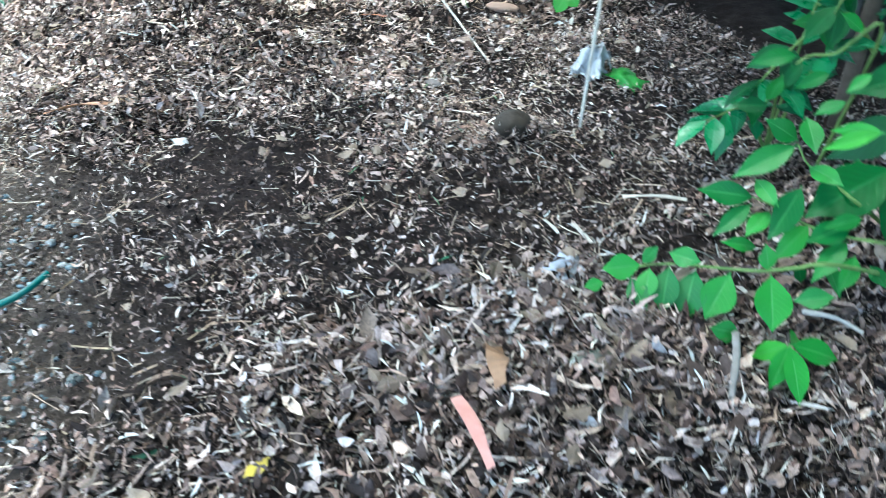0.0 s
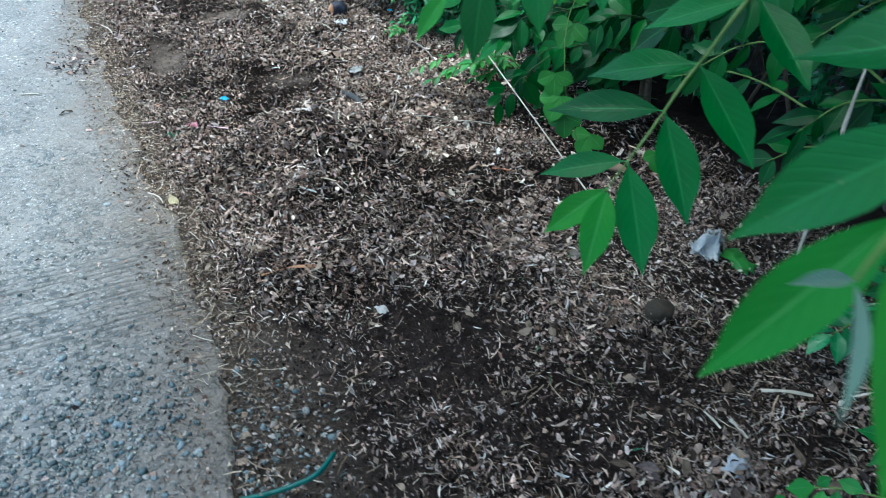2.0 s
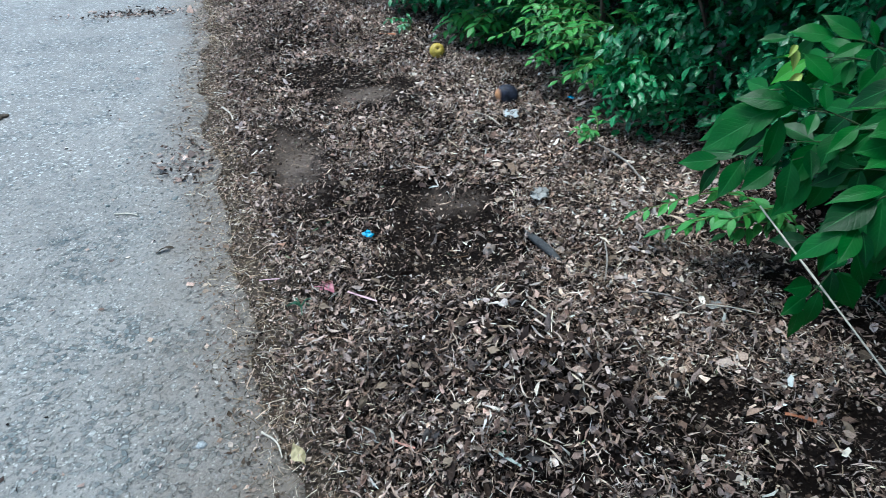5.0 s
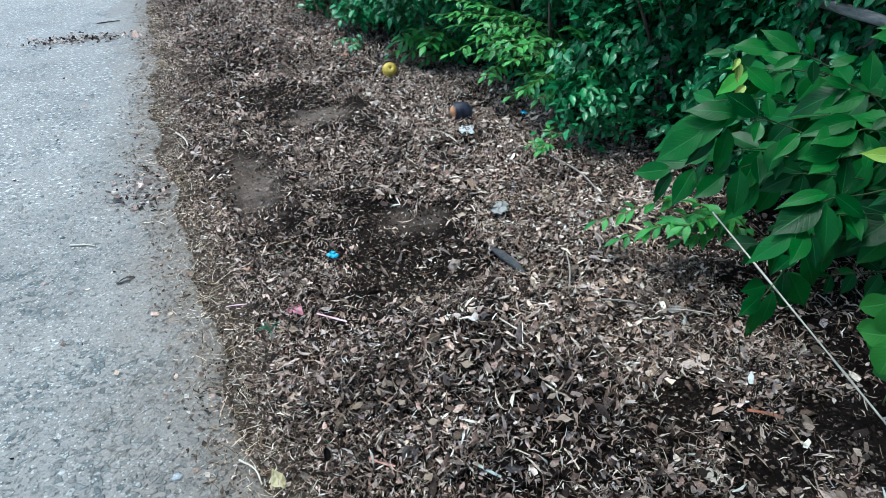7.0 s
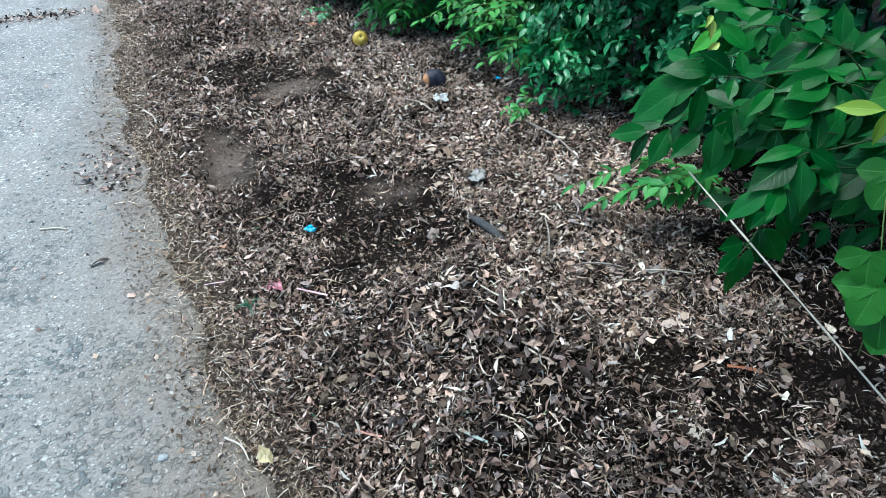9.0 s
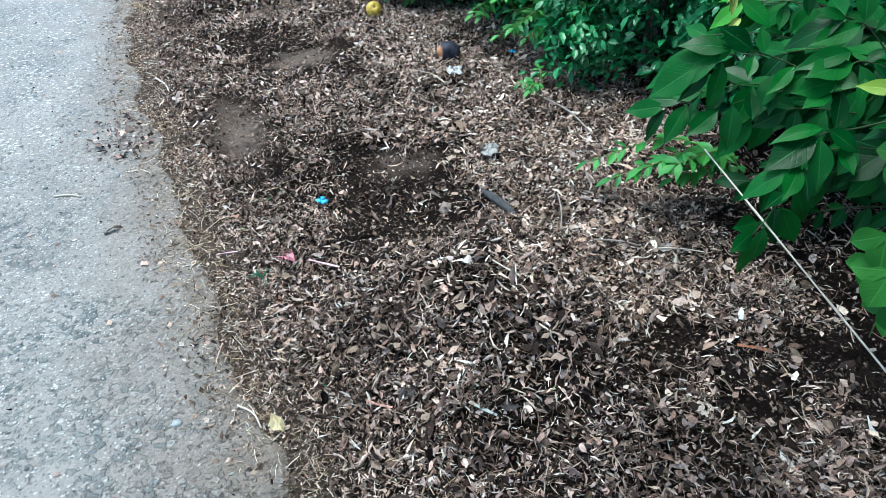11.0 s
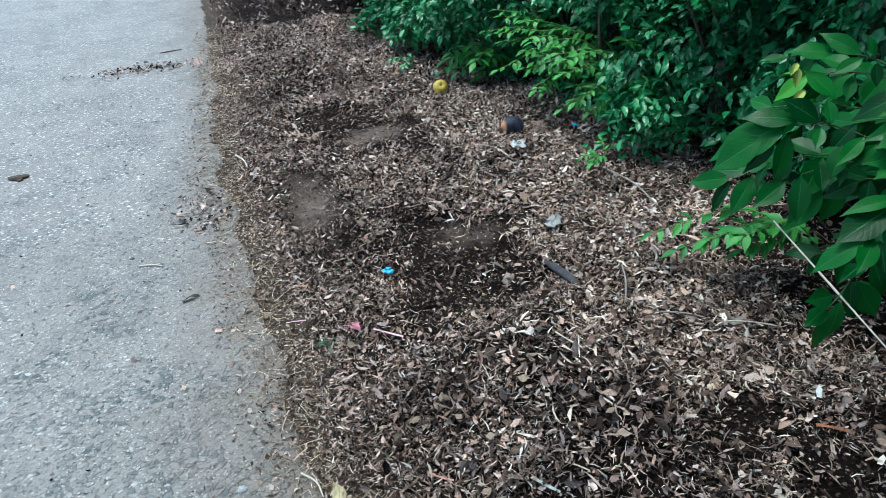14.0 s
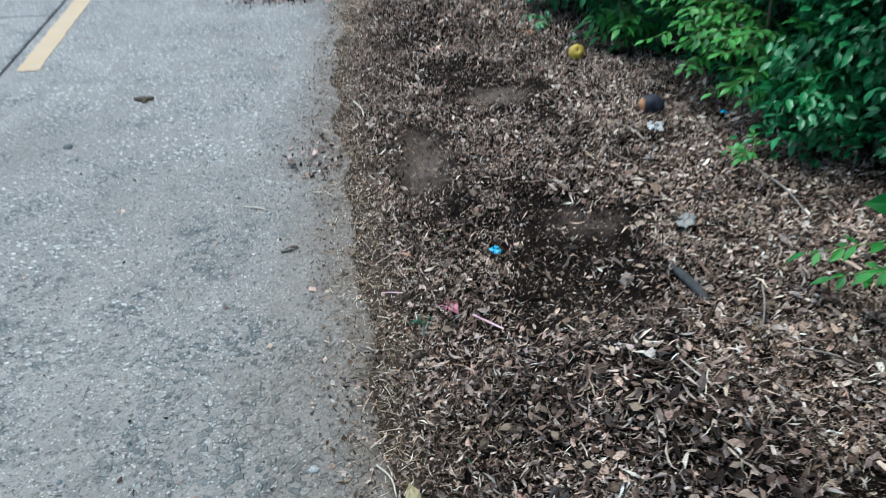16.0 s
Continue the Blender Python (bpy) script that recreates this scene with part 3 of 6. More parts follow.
# ---- leaf litter ----
def flake_template(r):
    """A torn, cupped flake of leaf with a ragged outline."""
    k = r.choice((5, 6, 7))
    a0, fold, cup = r.uniform(0, 6), r.uniform(-0.55, 0.55), r.uniform(-0.5, 0.5)
    wide = r.uniform(0.34, 0.75)
    V = [(0.0, 0.0, 0.0)]
    for i in range(k):
        w = a0 + 2 * math.pi * i / k + r.uniform(-0.28, 0.28)
        d = r.uniform(0.26, 0.58)
        x, y = math.cos(w) * d * wide, math.sin(w) * d
        V.append((x, y, fold * abs(x) + cup * y * y + r.uniform(-0.07, 0.07)))
    return V, [(0, i + 1, (i + 1) % k + 1) for i in range(k)], None


def sliver_template(r, n=3):
    """A narrow pointed strip, arched and twisted."""
    w, bend, skew, twist = 0.022 + 0.065 * r.random() ** 2, r.gauss(0, 0.3), r.gauss(0, 0.22), r.uniform(-2.2, 2.2)
    tip = r.uniform(0.5, 1.0)
    V = []
    for i in range(n + 1):
        s = i / n - 0.5
        t = w * max(0.10, 1 - (2 * abs(s)) ** 2.2 * tip) * r.uniform(0.8, 1.15)
        c, d = math.cos(s * twist), math.sin(s * twist)
        x, z = skew * s * s * 2, bend * s * s
        V += [(x - t * c, s, z - t * d), (x + t * c, s, z + t * d)]
    return V, [(2 * i, 2 * i + 1, 2 * i + 3, 2 * i + 2) for i in range(n)], None


def curl_template(r):
    """A dry leaf rolled lengthwise, bent along its rib."""
    V, F, _u = blade(1.0, r.uniform(0.3, 0.5), r.uniform(0.4, 0.55), r.uniform(-0.5, 0.4), r.choice((-1, 1)) * r.uniform(0.5, 1.5), 0.12, rows=3, cols=2, stalk=0.0, seed=r.random())
    return [(x, y - 0.5, z) for x, y, z in V], F, None


def chip_template(r):
    """A crumb of leaf."""
    w = r.uniform(0.15, 0.5)
    V = [(0.0, -0.5, 0.0), (w * r.uniform(0.5, 1), r.uniform(-0.3, 0.3), r.uniform(-0.2, 0.2)), (r.uniform(-0.1, 0.1), 0.5, r.uniform(-0.15, 0.15)), (-w * r.uniform(0.5, 1), r.uniform(-0.3, 0.3), r.uniform(-0.2, 0.2))]
    return V, [(0, 1, 2), (0, 2, 3)], None


def bit_templates(seed):
    """Small pieces of dead leaf, about 1 long: flakes, slivers, curls and chips."""
    r = random.Random(seed)
    return [flake_template(r) for _ in range(14)] + [sliver_template(r, 3 if i < 5 else 2) for i in range(14)] + [curl_template(r) for _ in range(8)] + [chip_template(r) for _ in range(6)]


def scatter(n, x0, x1, y0, y1, keep):
    x, y = rng.uniform(x0, x1, n), rng.uniform(y0, y1, n)
    k = rng.random(n) < keep(x, y)
    return x[k], y[k]


def litter_keep(x, y):
    e, f = edge(y), foot(y)
    inside = np.clip((x - e + 0.02) / np.where(y < 1.75, 0.34, 0.16), 0, 1) ** 0.8
    # little litter under the shrub, so dark soil stands in for deep shade
    fade = np.where((x > 1.08) & (y > 2.0) & (y < 2.95), 0.2, np.where(x > f + 0.2, 0.15, 1.0))
    near = np.where((y > 0.75) & (y < 1.65) & (x < 0.6), 0.8, 1.0)
    return inside * fade * near * (1 - 0.95 * bare(x, y)) ** 1.8 * np.clip(0.8 + 0.35 * waves(x, y, 10, 31), 0.25, 1)


FLAKES = bit_templates(3)
FLAT, THIN, ROLLED, CHIPS = list(range(14)), list(range(14, 28)), list(range(28, 36)), list(range(36, 42))


def litter_sheet(name, n, box, size, label, kinds, material, layers=0.05, floor=0.0, tilt=0.6, spread=0.45, margin=0.0):
    x, y = scatter(n, *box, lambda x, y: litter_keep(x, y) * (np.clip((x - edge(y)) / margin, 0, 1) ** 2 if margin else 1.0))
    k = len(x)
    heap = hump(x, y, 0.22, 2.42, 0.4, 0.45) + hump(x, y, 0.12, 5.6, 0.4, 0.35) + hump(x, y, 0.4, 0.45, 0.5, 0.3)
    z = relief(x, y) + 0.002 + (floor + (1 - floor) * rng.random(k) ** 1.2) * (layers * np.clip(0.85 + 0.4 * waves(x, y, 16, 33), 0.3, 1.6) + 0.012 * heap)
    fine = np.clip((x - edge(y)) / 0.20, 0.45, 1)
    s = size * np.exp(np.minimum(rng.normal(0, spread, k), 0.95)) * np.exp(0.16 * waves(x, y, 7, 34)) * fine * np.where((y > 0.8) & (y < 1.6), 0.68, np.where(y < 0.8, 1.05, 1.0))
    tagged(many(name, FLAKES, rng.choice(kinds, k), placed(np.stack([x, y, z], -1), turned(k, tilt), s), material), label, "leaf litter", kind="stuff")


NEAR_BOX, MID_BOX, FAR_BOX = (-0.5, 1.7, 0.15, 4.0), (-0.52, 1.4, 4.0, 7.2), (-0.52, 1.3, 7.2, 14.0)
litter_sheet("leaf_crumbs", 195000, NEAR_BOX, 0.0080, "fine crumbs of dead leaf on the verge, darkened as gap shade", CHIPS, CRUMB_SHADE, layers=0.03, margin=0.28)
litter_sheet("leaf_litter", 128000, NEAR_BOX, 0.0120, "brown crushed dead leaf litter on the verge", FLAT, LITTER, spread=0.55)
litter_sheet("leaf_slivers", 175000, NEAR_BOX, 0.0195, "pale tan slivers of dead leaf in the litter", THIN, SLIVER, floor=0.15, tilt=0.5, spread=0.5)
litter_sheet("leaf_curls", 22000, NEAR_BOX, 0.0180, "brown rolled dead leaves in the litter", ROLLED, LITTER, floor=0.2, tilt=0.7, spread=0.5)
litter_sheet("leaf_crumbs_far", 75000, MID_BOX, 0.010, "fine brown crumbs of dead leaf farther along the verge", CHIPS, LITTER, layers=0.03)
litter_sheet("leaf_litter_far", 58000, MID_BOX, 0.0150, "brown dead leaf litter farther along the verge", FLAT + ROLLED[:2], LITTER, spread=0.55)
litter_sheet("leaf_slivers_far", 95000, MID_BOX, 0.0230, "pale slivers of dead leaf farther along the verge", THIN[5:], SLIVER, floor=0.2, tilt=0.5)
litter_sheet("leaf_slivers_by_hedge", 52000, (0.5, 1.35, 1.15, 5.4), 0.0200, "pale dry slivers of dead leaf along the hedge foot", THIN[5:] + FLAT[:3], SLIVER, floor=0.45, tilt=0.45)
litter_sheet("leaf_litter_behind", 5000, (-0.5, 1.6, -2.5, 0.15), 0.04, "brown dead leaf litter along the verge behind", FLAT + THIN, LITTER)
litter_sheet("leaf_litter_distant", 11000, FAR_BOX, 0.034, "brown dead leaf litter far along the verge", FLAT + THIN, LITTER)


def straw_templates(seed):
    r = random.Random(seed)
    out = []
    for _ in range(6):
        w, b = r.uniform(0.015, 0.035), r.uniform(-0.3, 0.3)
        V = []
        for s in (-0.5, 0.0, 0.5):
            V += [(b * s * s - w, s, 0.1 * b * s), (b * s * s + w, s, 0.1 * b * s), (b * s * s, s, 0.1 * b * s + w * 1.3)]
        F = [(3 * i + a, 3 * i + c, 3 * i + 3 + c, 3 * i + 3 + a) for i in range(2) for a, c in ((1, 2), (2, 0))]
        out.append((V, F, None))
    return out


STRAWS = straw_templates(4)


def straw_sheet(name, n, box, size, keep, label, tilt=0.22):
    x, y = scatter(n, *box, keep)
    k = len(x)
    z = relief(x, y) + 0.005 + rng.random(k) * 0.02
    z = np.where(x < edge(y), 0.003, z)
    s = np.minimum(size * np.exp(rng.normal(0, 0.5, k)), size * 2.0)
    tagged(many(name, STRAWS, rng.integers(0, len(STRAWS), k), placed(np.stack([x, y, z], -1), turned(k, tilt), s), STRAW), label, "straw", kind="stuff")


straw_sheet("straw_fringe", 34000, (-0.62, 0.15, 1.3, 7.0), 0.019, lambda x, y: np.clip(1 - np.abs(x - edge(y) - 0.08) / 0.14, 0, 1) * (1 - 0.9 * bare(x, y)), "pale fine dry grass and rootlets fringing the concrete")
straw_sheet("straw_bits", 30000, (-0.45, 1.3, 0.2, 7.0), 0.03, lambda x, y: 0.6 * litter_keep(x, y), "pale dry stalks and splinters lying in the litter", 0.3)


def crumb_keep(x, y):
    d = edge(y) - x
    return np.where(d > 0, 0.14 + 0.45 * np.exp(-d / 0.07), 0.0) * np.clip(0.5 + 0.6 * waves(x, y, 6, 41), 0, 1) * np.where(d > 0.4, 0.35, 1)


x, y = scatter(14000, -1.95, -0.36, 0.6, 7.5, crumb_keep)
k = len(x)
tagged(many("road_crumbs", FLAKES, rng.integers(0, len(FLAKES), k), placed(np.stack([x, y, 0 * x + 0.003], -1), turned(k, 0.15), 0.011 * np.exp(rng.normal(0, 0.45, k))), LITTER), "dark crumbs of dead leaf scattered on the concrete", "leaf litter", kind="stuff")


# ---- loose stones ----
def stone_templates(seed, count=6, small=False):
    r = random.Random(seed)
    out = []
    for _ in range(count):
        bm = bmesh.new()
        if small:
            bmesh.ops.create_cone(bm, segments=5, radius1=0.5, radius2=0.3, depth=0.5, cap_ends=True)
        else:
            bmesh.ops.create_icosphere(bm, subdivisions=1, radius=0.5)
        sx, sy, sz = r.uniform(0.7, 1.1), r.uniform(0.55, 0.9), r.uniform(0.35, 0.6)
        for v in bm.verts:
            v.co *= r.uniform(0.75, 1.15)
            v.co = Vector((v.co.x * sx, v.co.y * sy, v.co.z * sz))
        bm.verts.index_update()
        out.append(([tuple(v.co) for v in bm.verts], [tuple(v.index for v in f.verts) for f in bm.faces], None))
        bm.free()
    return out


GRAVEL = litter_material("blue_grey_gravel", [(0.0, (0.09, 0.125, 0.135)), (0.4, (0.18, 0.225, 0.235)), (0.75, (0.30, 0.33, 0.325)), (0.93, (0.46, 0.45, 0.42)), (1.0, (0.36, 0.26, 0.20))], 0.6)
STONES, CRUMBS = stone_templates(9), stone_templates(10, 6, True)


def gravel_keep(x, y):
    c = 1.5 * hump(x, y, -0.82, 1.12, 0.36, 0.34) + 0.9 * hump(x, y, -0.50, 0.86, 0.26, 0.26) + 0.45 * hump(x, y, -0.36, 1.05, 0.14, 0.35) + 0.25 * hump(x, y, -1.1, 1.7, 0.4, 0.3)
    c = c * (1 - 0.95 * hump(x, y, -0.50, 1.17, 0.10, 0.15))
    return np.clip(c * (0.8 + 0.5 * waves(x, y, 9, 51)), 0, 1)


x, y = scatter(30000, -1.9, -0.15, 0.2, 2.4, gravel_keep)
k = len(x)
z = np.where(x < edge(y), 0.0, relief(x, y))
tagged(many("gravel", STONES, rng.integers(0, 6, k), placed(np.stack([x, y, z + 0.002], -1), turned(k, 0.25), 0.0125 * np.exp(rng.normal(0, 0.42, k))), GRAVEL), "blue-grey angular gravel bedded in the broken concrete edge", "gravel", kind="stuff")


def tilth_keep(x, y):
    dry = hump(x, y, 0.25, 4.47, 0.19, 0.13) + hump(x, y, -0.165, 3.82, 0.12, 0.28) + 0.7 * hump(x, y, 0.335, 3.35, 0.13, 0.11)
    return np.clip(bare(x, y) ** 1.5 + 0.03, 0, 1) * np.clip((x - edge(y) - 0.05) / 0.2, 0, 1) * np.clip(1 - 1.3 * dry, 0.06, 1)


x, y = scatter(75000, -0.45, 1.2, 0.4, 6.5, tilth_keep)
k = len(x)
TILTH = litter_material("soil_crumbs", [(0.0, (0.012, 0.009, 0.007)), (0.5, (0.05, 0.037, 0.031)), (0.85, (0.15, 0.113, 0.095)), (1.0, (0.4, 0.32, 0.27))], 0.9)
tagged(many("soil_crumbs", CRUMBS, rng.integers(0, 6, k), placed(np.stack([x, y, relief(x, y) + 0.002], -1), turned(k, 0.5), 0.0075 * np.exp(rng.normal(0, 0.6, k))), TILTH), "fine dark soil crumbs in the bare hollows", "soil", kind="stuff")


def bedded_keep(x, y):
    wear = np.clip(0.05 + 0.7 * waves(x, y, 3.2, 71) + 0.5 * waves(x, y, 13, 72), 0.02, 1)
    return wear * np.clip(1.25 - (y - 1.0) / 4.5, 0.05, 1) * np.clip((edge(y) - x - 0.02) / 0.15, 0, 1)


x, y = scatter(20000, -2.0, -0.42, 0.6, 5.2, bedded_keep)
k = len(x)
BEDDED = litter_material("bedded_aggregate", [(0.0, (0.10, 0.125, 0.135)), (0.35, (0.16, 0.19, 0.2)), (0.7, (0.25, 0.26, 0.255)), (0.9, (0.36, 0.355, 0.335)), (1.0, (0.6, 0.6, 0.58))], 0.5)
tagged(many("road_aggregate", CRUMBS, rng.integers(0, 6, k), placed(np.stack([x, y, 0 * x - 0.0006], -1), turned(k, 0.10), 0.0105 * np.exp(rng.normal(0, 0.5, k))), BEDDED), "grey and bluish aggregate stones bedded in the worn concrete", "gravel", kind="stuff")


x, y = scatter(260, -0.3, 1.0, 0.5, 5.0, litter_keep)
k = len(x)
GREEN_BITS = litter_material("fallen_green_bits", [(0.0, (0.02, 0.10, 0.06)), (0.6, (0.06, 0.17, 0.09)), (1.0, (0.16, 0.26, 0.14))], 0.6)
tagged(many("green_bits", FLAKES, rng.choice(THIN, k), placed(np.stack([x, y, relief(x, y) + 0.026], -1), turned(k, 0.3), 0.02 * np.exp(rng.normal(0, 0.35, k))), GREEN_BITS), "small fallen green leaf strips among the litter", "leaf litter", kind="stuff")


# ---- whole curled dead leaves, joined where they are past counting ----
CURLED = [([(x, y - 0.5, z) for x, y, z in v], f, None) for v, f, _u in (blade(1.0, w, 0.47, d, q, 0.10, rows=5, cols=2, stalk=0.05, seed=i) for i, (w, d, q) in enumerate(((0.42, 0.3, 0.5), (0.3, -0.35, 0.9), (0.5, 0.15, -0.4), (0.24, 0.4, 1.2), (0.36, -0.2, 0.6))))]
x, y = scatter(5500, -0.36, 1.4, 0.2, 6.0, lambda x, y: litter_keep(x, y) * (0.35 + 0.65 * (y < 0.85) + 0.3 * hump(x, y, 0.2, 2.3, 0.5, 0.5)))
k = len(x)
WHOLE = litter_material("curled_dead_leaf", [(0.0, (0.02, 0.016, 0.014)), (0.3, (0.07, 0.054, 0.045)), (0.6, (0.15, 0.118, 0.098)), (0.85, (0.25, 0.2, 0.168)), (1.0, (0.38, 0.32, 0.27))])
tagged(many("curled_leaves", CURLED, rng.integers(0, 5, k), placed(np.stack([x, y, relief(x, y) + 0.014 + 0.02 * rng.random(k)], -1), turned(k, 0.5), np.where(y < 0.85, 0.034, 0.025) * np.exp(rng.normal(0, 0.32, k))), WHOLE), "curled brown and grey dead leaves on top of the litter", "leaf litter", kind="stuff")


# ---- fine chaff trodden into the fringe and the bare hollows ----
CHAFF = litter_material("dusty_chaff", [(0.0, (0.05, 0.037, 0.029)), (0.35, (0.14, 0.107, 0.086)), (0.75, (0.29, 0.235, 0.195)), (1.0, (0.56, 0.48, 0.41))], 0.85)
x, y = scatter(150000, -0.66, 1.0, 0.7, 6.2, lambda x, y: np.clip(np.clip(1 - np.abs(x - edge(y) - 0.07) / 0.17, 0, 1) ** 0.7 + 0.3 * bare(x, y) * (x > edge(y)), 0, 1))
k = len(x)
z = np.where(x < edge(y), 0.002, relief(x, y) + 0.003 + 0.006 * rng.random(k))
tagged(many("chaff", FLAKES, rng.choice(CHIPS + THIN[:5], k), placed(np.stack([x, y, z], -1), turned(k, 0.4), 0.0085 * np.exp(rng.normal(0, 0.5, k))), CHAFF), "fine brown chaff trodden into dust at the concrete edge", "leaf litter", kind="stuff")


# ---- the dark small-leaved hedge ----
SMALL = [blade(1.0, 0.50, 0.50, d, f, 0.05, rows=3, cols=2, point=0.15, stalk=0.0, seed=i) for i, (d, f) in enumerate(((0.2, 0.4), (0.35, 0.25), (0.1, 0.5), (0.5, 0.35)))]
LONG = [blade(1.0, 0.42, 0.42, d, f, 0.03, rows=4, cols=2, stalk=0.06, seed=i) for i, (d, f) in enumerate(((0.15, 0.3), (0.3, 0.2), (0.0, 0.35)))]


def leaf_rotations(n, out, spread, sag):
    """Leaf poses whose tips point along out (an n x 3 array) with scatter, upper sides to the sky."""
    y = out + rng.normal(0, spread, (n, 3)) - np.array([0, 0, sag])
    y /= np.linalg.norm(y, axis=1, keepdims=True)
    up = np.array([0, 0, 1.0]) + rng.normal(0, 0.45, (n, 3)) + 0.6 * out
    x = np.cross(y, up)
    x /= np.linalg.norm(x, axis=1, keepdims=True)
    z = np.cross(x, y)
    return np.stack([x, y, z], -1)


def hedge_shrub(y0, y1, leaves, size, label, height=2.3, seed=0, back=0.0):
    """One shrub of the hedge: stems from its foot and a crown of small leaves in clumps."""
    yc = (y0 + y1) / 2
    fx = float(foot(yc)) + back
    root = Vector((fx + 0.45, yc, 0))
    ob = thing("hedge_shrub", label, "shrub", "shrubs of the hedge", root)
    r = random.Random(seed)
    for _ in range(9):
        a = Vector((fx + r.uniform(0.25, 0.7), r.uniform(y0, y1), -0.02))
        b = a + Vector((r.uniform(-0.35, 0.2), r.uniform(-0.3, 0.3), r.uniform(0.5, 0.9)))
        c = b + Vector((r.uniform(-0.3, 0.2), r.uniform(-0.3, 0.3), r.uniform(0.4, 0.9)))
        part("stem", tube([a, (a + b) / 2 + Vector((r.uniform(-0.06, 0.06), r.uniform(-0.06, 0.06), 0)), b, c], 0.011, 0.004, 5, 4, 0.1, None, root), WOOD_STEM, ob)
    for _ in range(22):
        z = abs(r.gauss(0.1, 0.45)) + 0.05
        a = Vector((fx + 0.35 + r.uniform(0, 0.2), r.uniform(y0, y1), z))
        b = a + Vector((r.uniform(-0.35, -0.12), r.uniform(-0.2, 0.2), r.uniform(-0.1, 0.12)))
        part("twig", tube([a, (a + b) / 2 + Vector((0, 0, 0.04)), b], 0.004, 0.0015, 4, 3, 0.1, None, root), WOOD_STEM, ob)
    # leaf clumps crowd on the face towards the road
    nc = leaves // 40
    cy = rng.uniform(y0 - 0.12, y1 + 0.12, nc)
    cz = np.abs(rng.normal(0, 0.75, nc)) * height / 2.0
    cz = np.where(cz > 1.05, rng.uniform(0, 1.05, nc), cz) + 0.05
    depth = rng.random(nc) ** 1.5 * 0.42
    cx = foot(cy) + back + 0.16 - 0.14 * np.sin(np.clip(cz, 0, 1.2) * 2.2) + 0.16 * waves(cy, cz, 6, 61) + 0.06 * waves(cy, cz, 19, 62) + depth
    c = np.repeat(np.arange(nc), 26)
    p = np.stack([cx, cy, cz], -1)[c] + rng.normal(0, 1, (len(c), 3)) * np.array([0.042, 0.046, 0.040])
    p[:, 2] = np.maximum(p[:, 2], 0.025)
    out = np.tile(np.array([-0.75, -0.25, 0.15]), (len(c), 1)) + rng.normal(0, 0.5, (nc, 3))[c]
    rot = leaf_rotations(len(c), out, 0.5, 0.25)
    s = size * np.exp(rng.normal(0, 0.22, len(c)))
    many("crown", SMALL, rng.integers(0, 4, len(c)), placed(p - np.array(root), rot, s), HEDGE_LEAF, ob, "dense small glossy dark green leaves")
    return ob


for i, (a, b, n) in enumerate(((2.85, 3.5, 7500), (3.5, 4.2, 6500), (4.2, 4.9, 6500), (4.9, 5.7, 6500), (5.7, 6.8, 6000), (6.8, 8.2, 5000), (8.2, 10.5, 4500))):
    hedge_shrub(a, b, int(n * 1.0), 0.044 if b < 6 else 0.054, "dense dark green small-leaved hedge shrub at the verge", seed=i)
for i, (a, b, n) in enumerate(((0.9, 1.8, 2400), (1.8, 2.75, 2800))):
    hedge_shrub(a, b, n, 0.06, "dark green small-leaved hedge shrub in deep shade", seed=20 + i, back=0.5)
hedge_shrub(-0.6, 0.9, 2200, 0.06, "dark green small-leaved hedge shrub in deep shade", seed=31)


BACK = [blade(1.0, 0.45, 0.45, d, f, 0.0, rows=2, cols=2, stalk=0.0, seed=i) for i, (d, f) in enumerate(((0.2, 0.3), (0.0, 0.2), (0.35, 0.3)))]


def added_thicket(x0, x1, y0, y1, n, size, height, low=0.0):
    """Leafy growth added behind and above the hedge, too dense to tell apart."""
    p = np.stack([rng.uniform(x0, x1, n), rng.uniform(y0, y1, n), low + rng.random(n) ** 0.8 * (height - low)], -1)
    out = rng.normal(0, 0.6, (n, 3)) + np.array([-0.5, 0, 0])
    rot = leaf_rotations(n, out, 0.5, 0.3)
    s = size * np.exp(rng.normal(0, 0.3, n))
    tagged(many("thicket", BACK, rng.integers(0, 3, n), placed(p, rot, s), THICKET_SHADE_LEAF), "dark thicket of broad leaves added behind and over the hedge to block light", "thicket", kind="stuff")


# dark backing added to close the gaps in the hedge
added_thicket(2.1, 3.1, -1.5, 11.0, 9000, 0.2, 3.2)
# unseen leaf roof added above the hedge to keep sky light out
added_thicket(1.45, 2.6, -1.5, 11.0, 9000, 0.24, 3.4, 1.35)
added_thicket(1.5, 2.1, 2.9, 9.0, 8000, 0.09, 1.5)
# second unseen roof, added to darken the inside of the hedge
added_thicket(1.45, 1.9, 3.0, 9.0, 4000, 0.17, 2.3, 0.95)


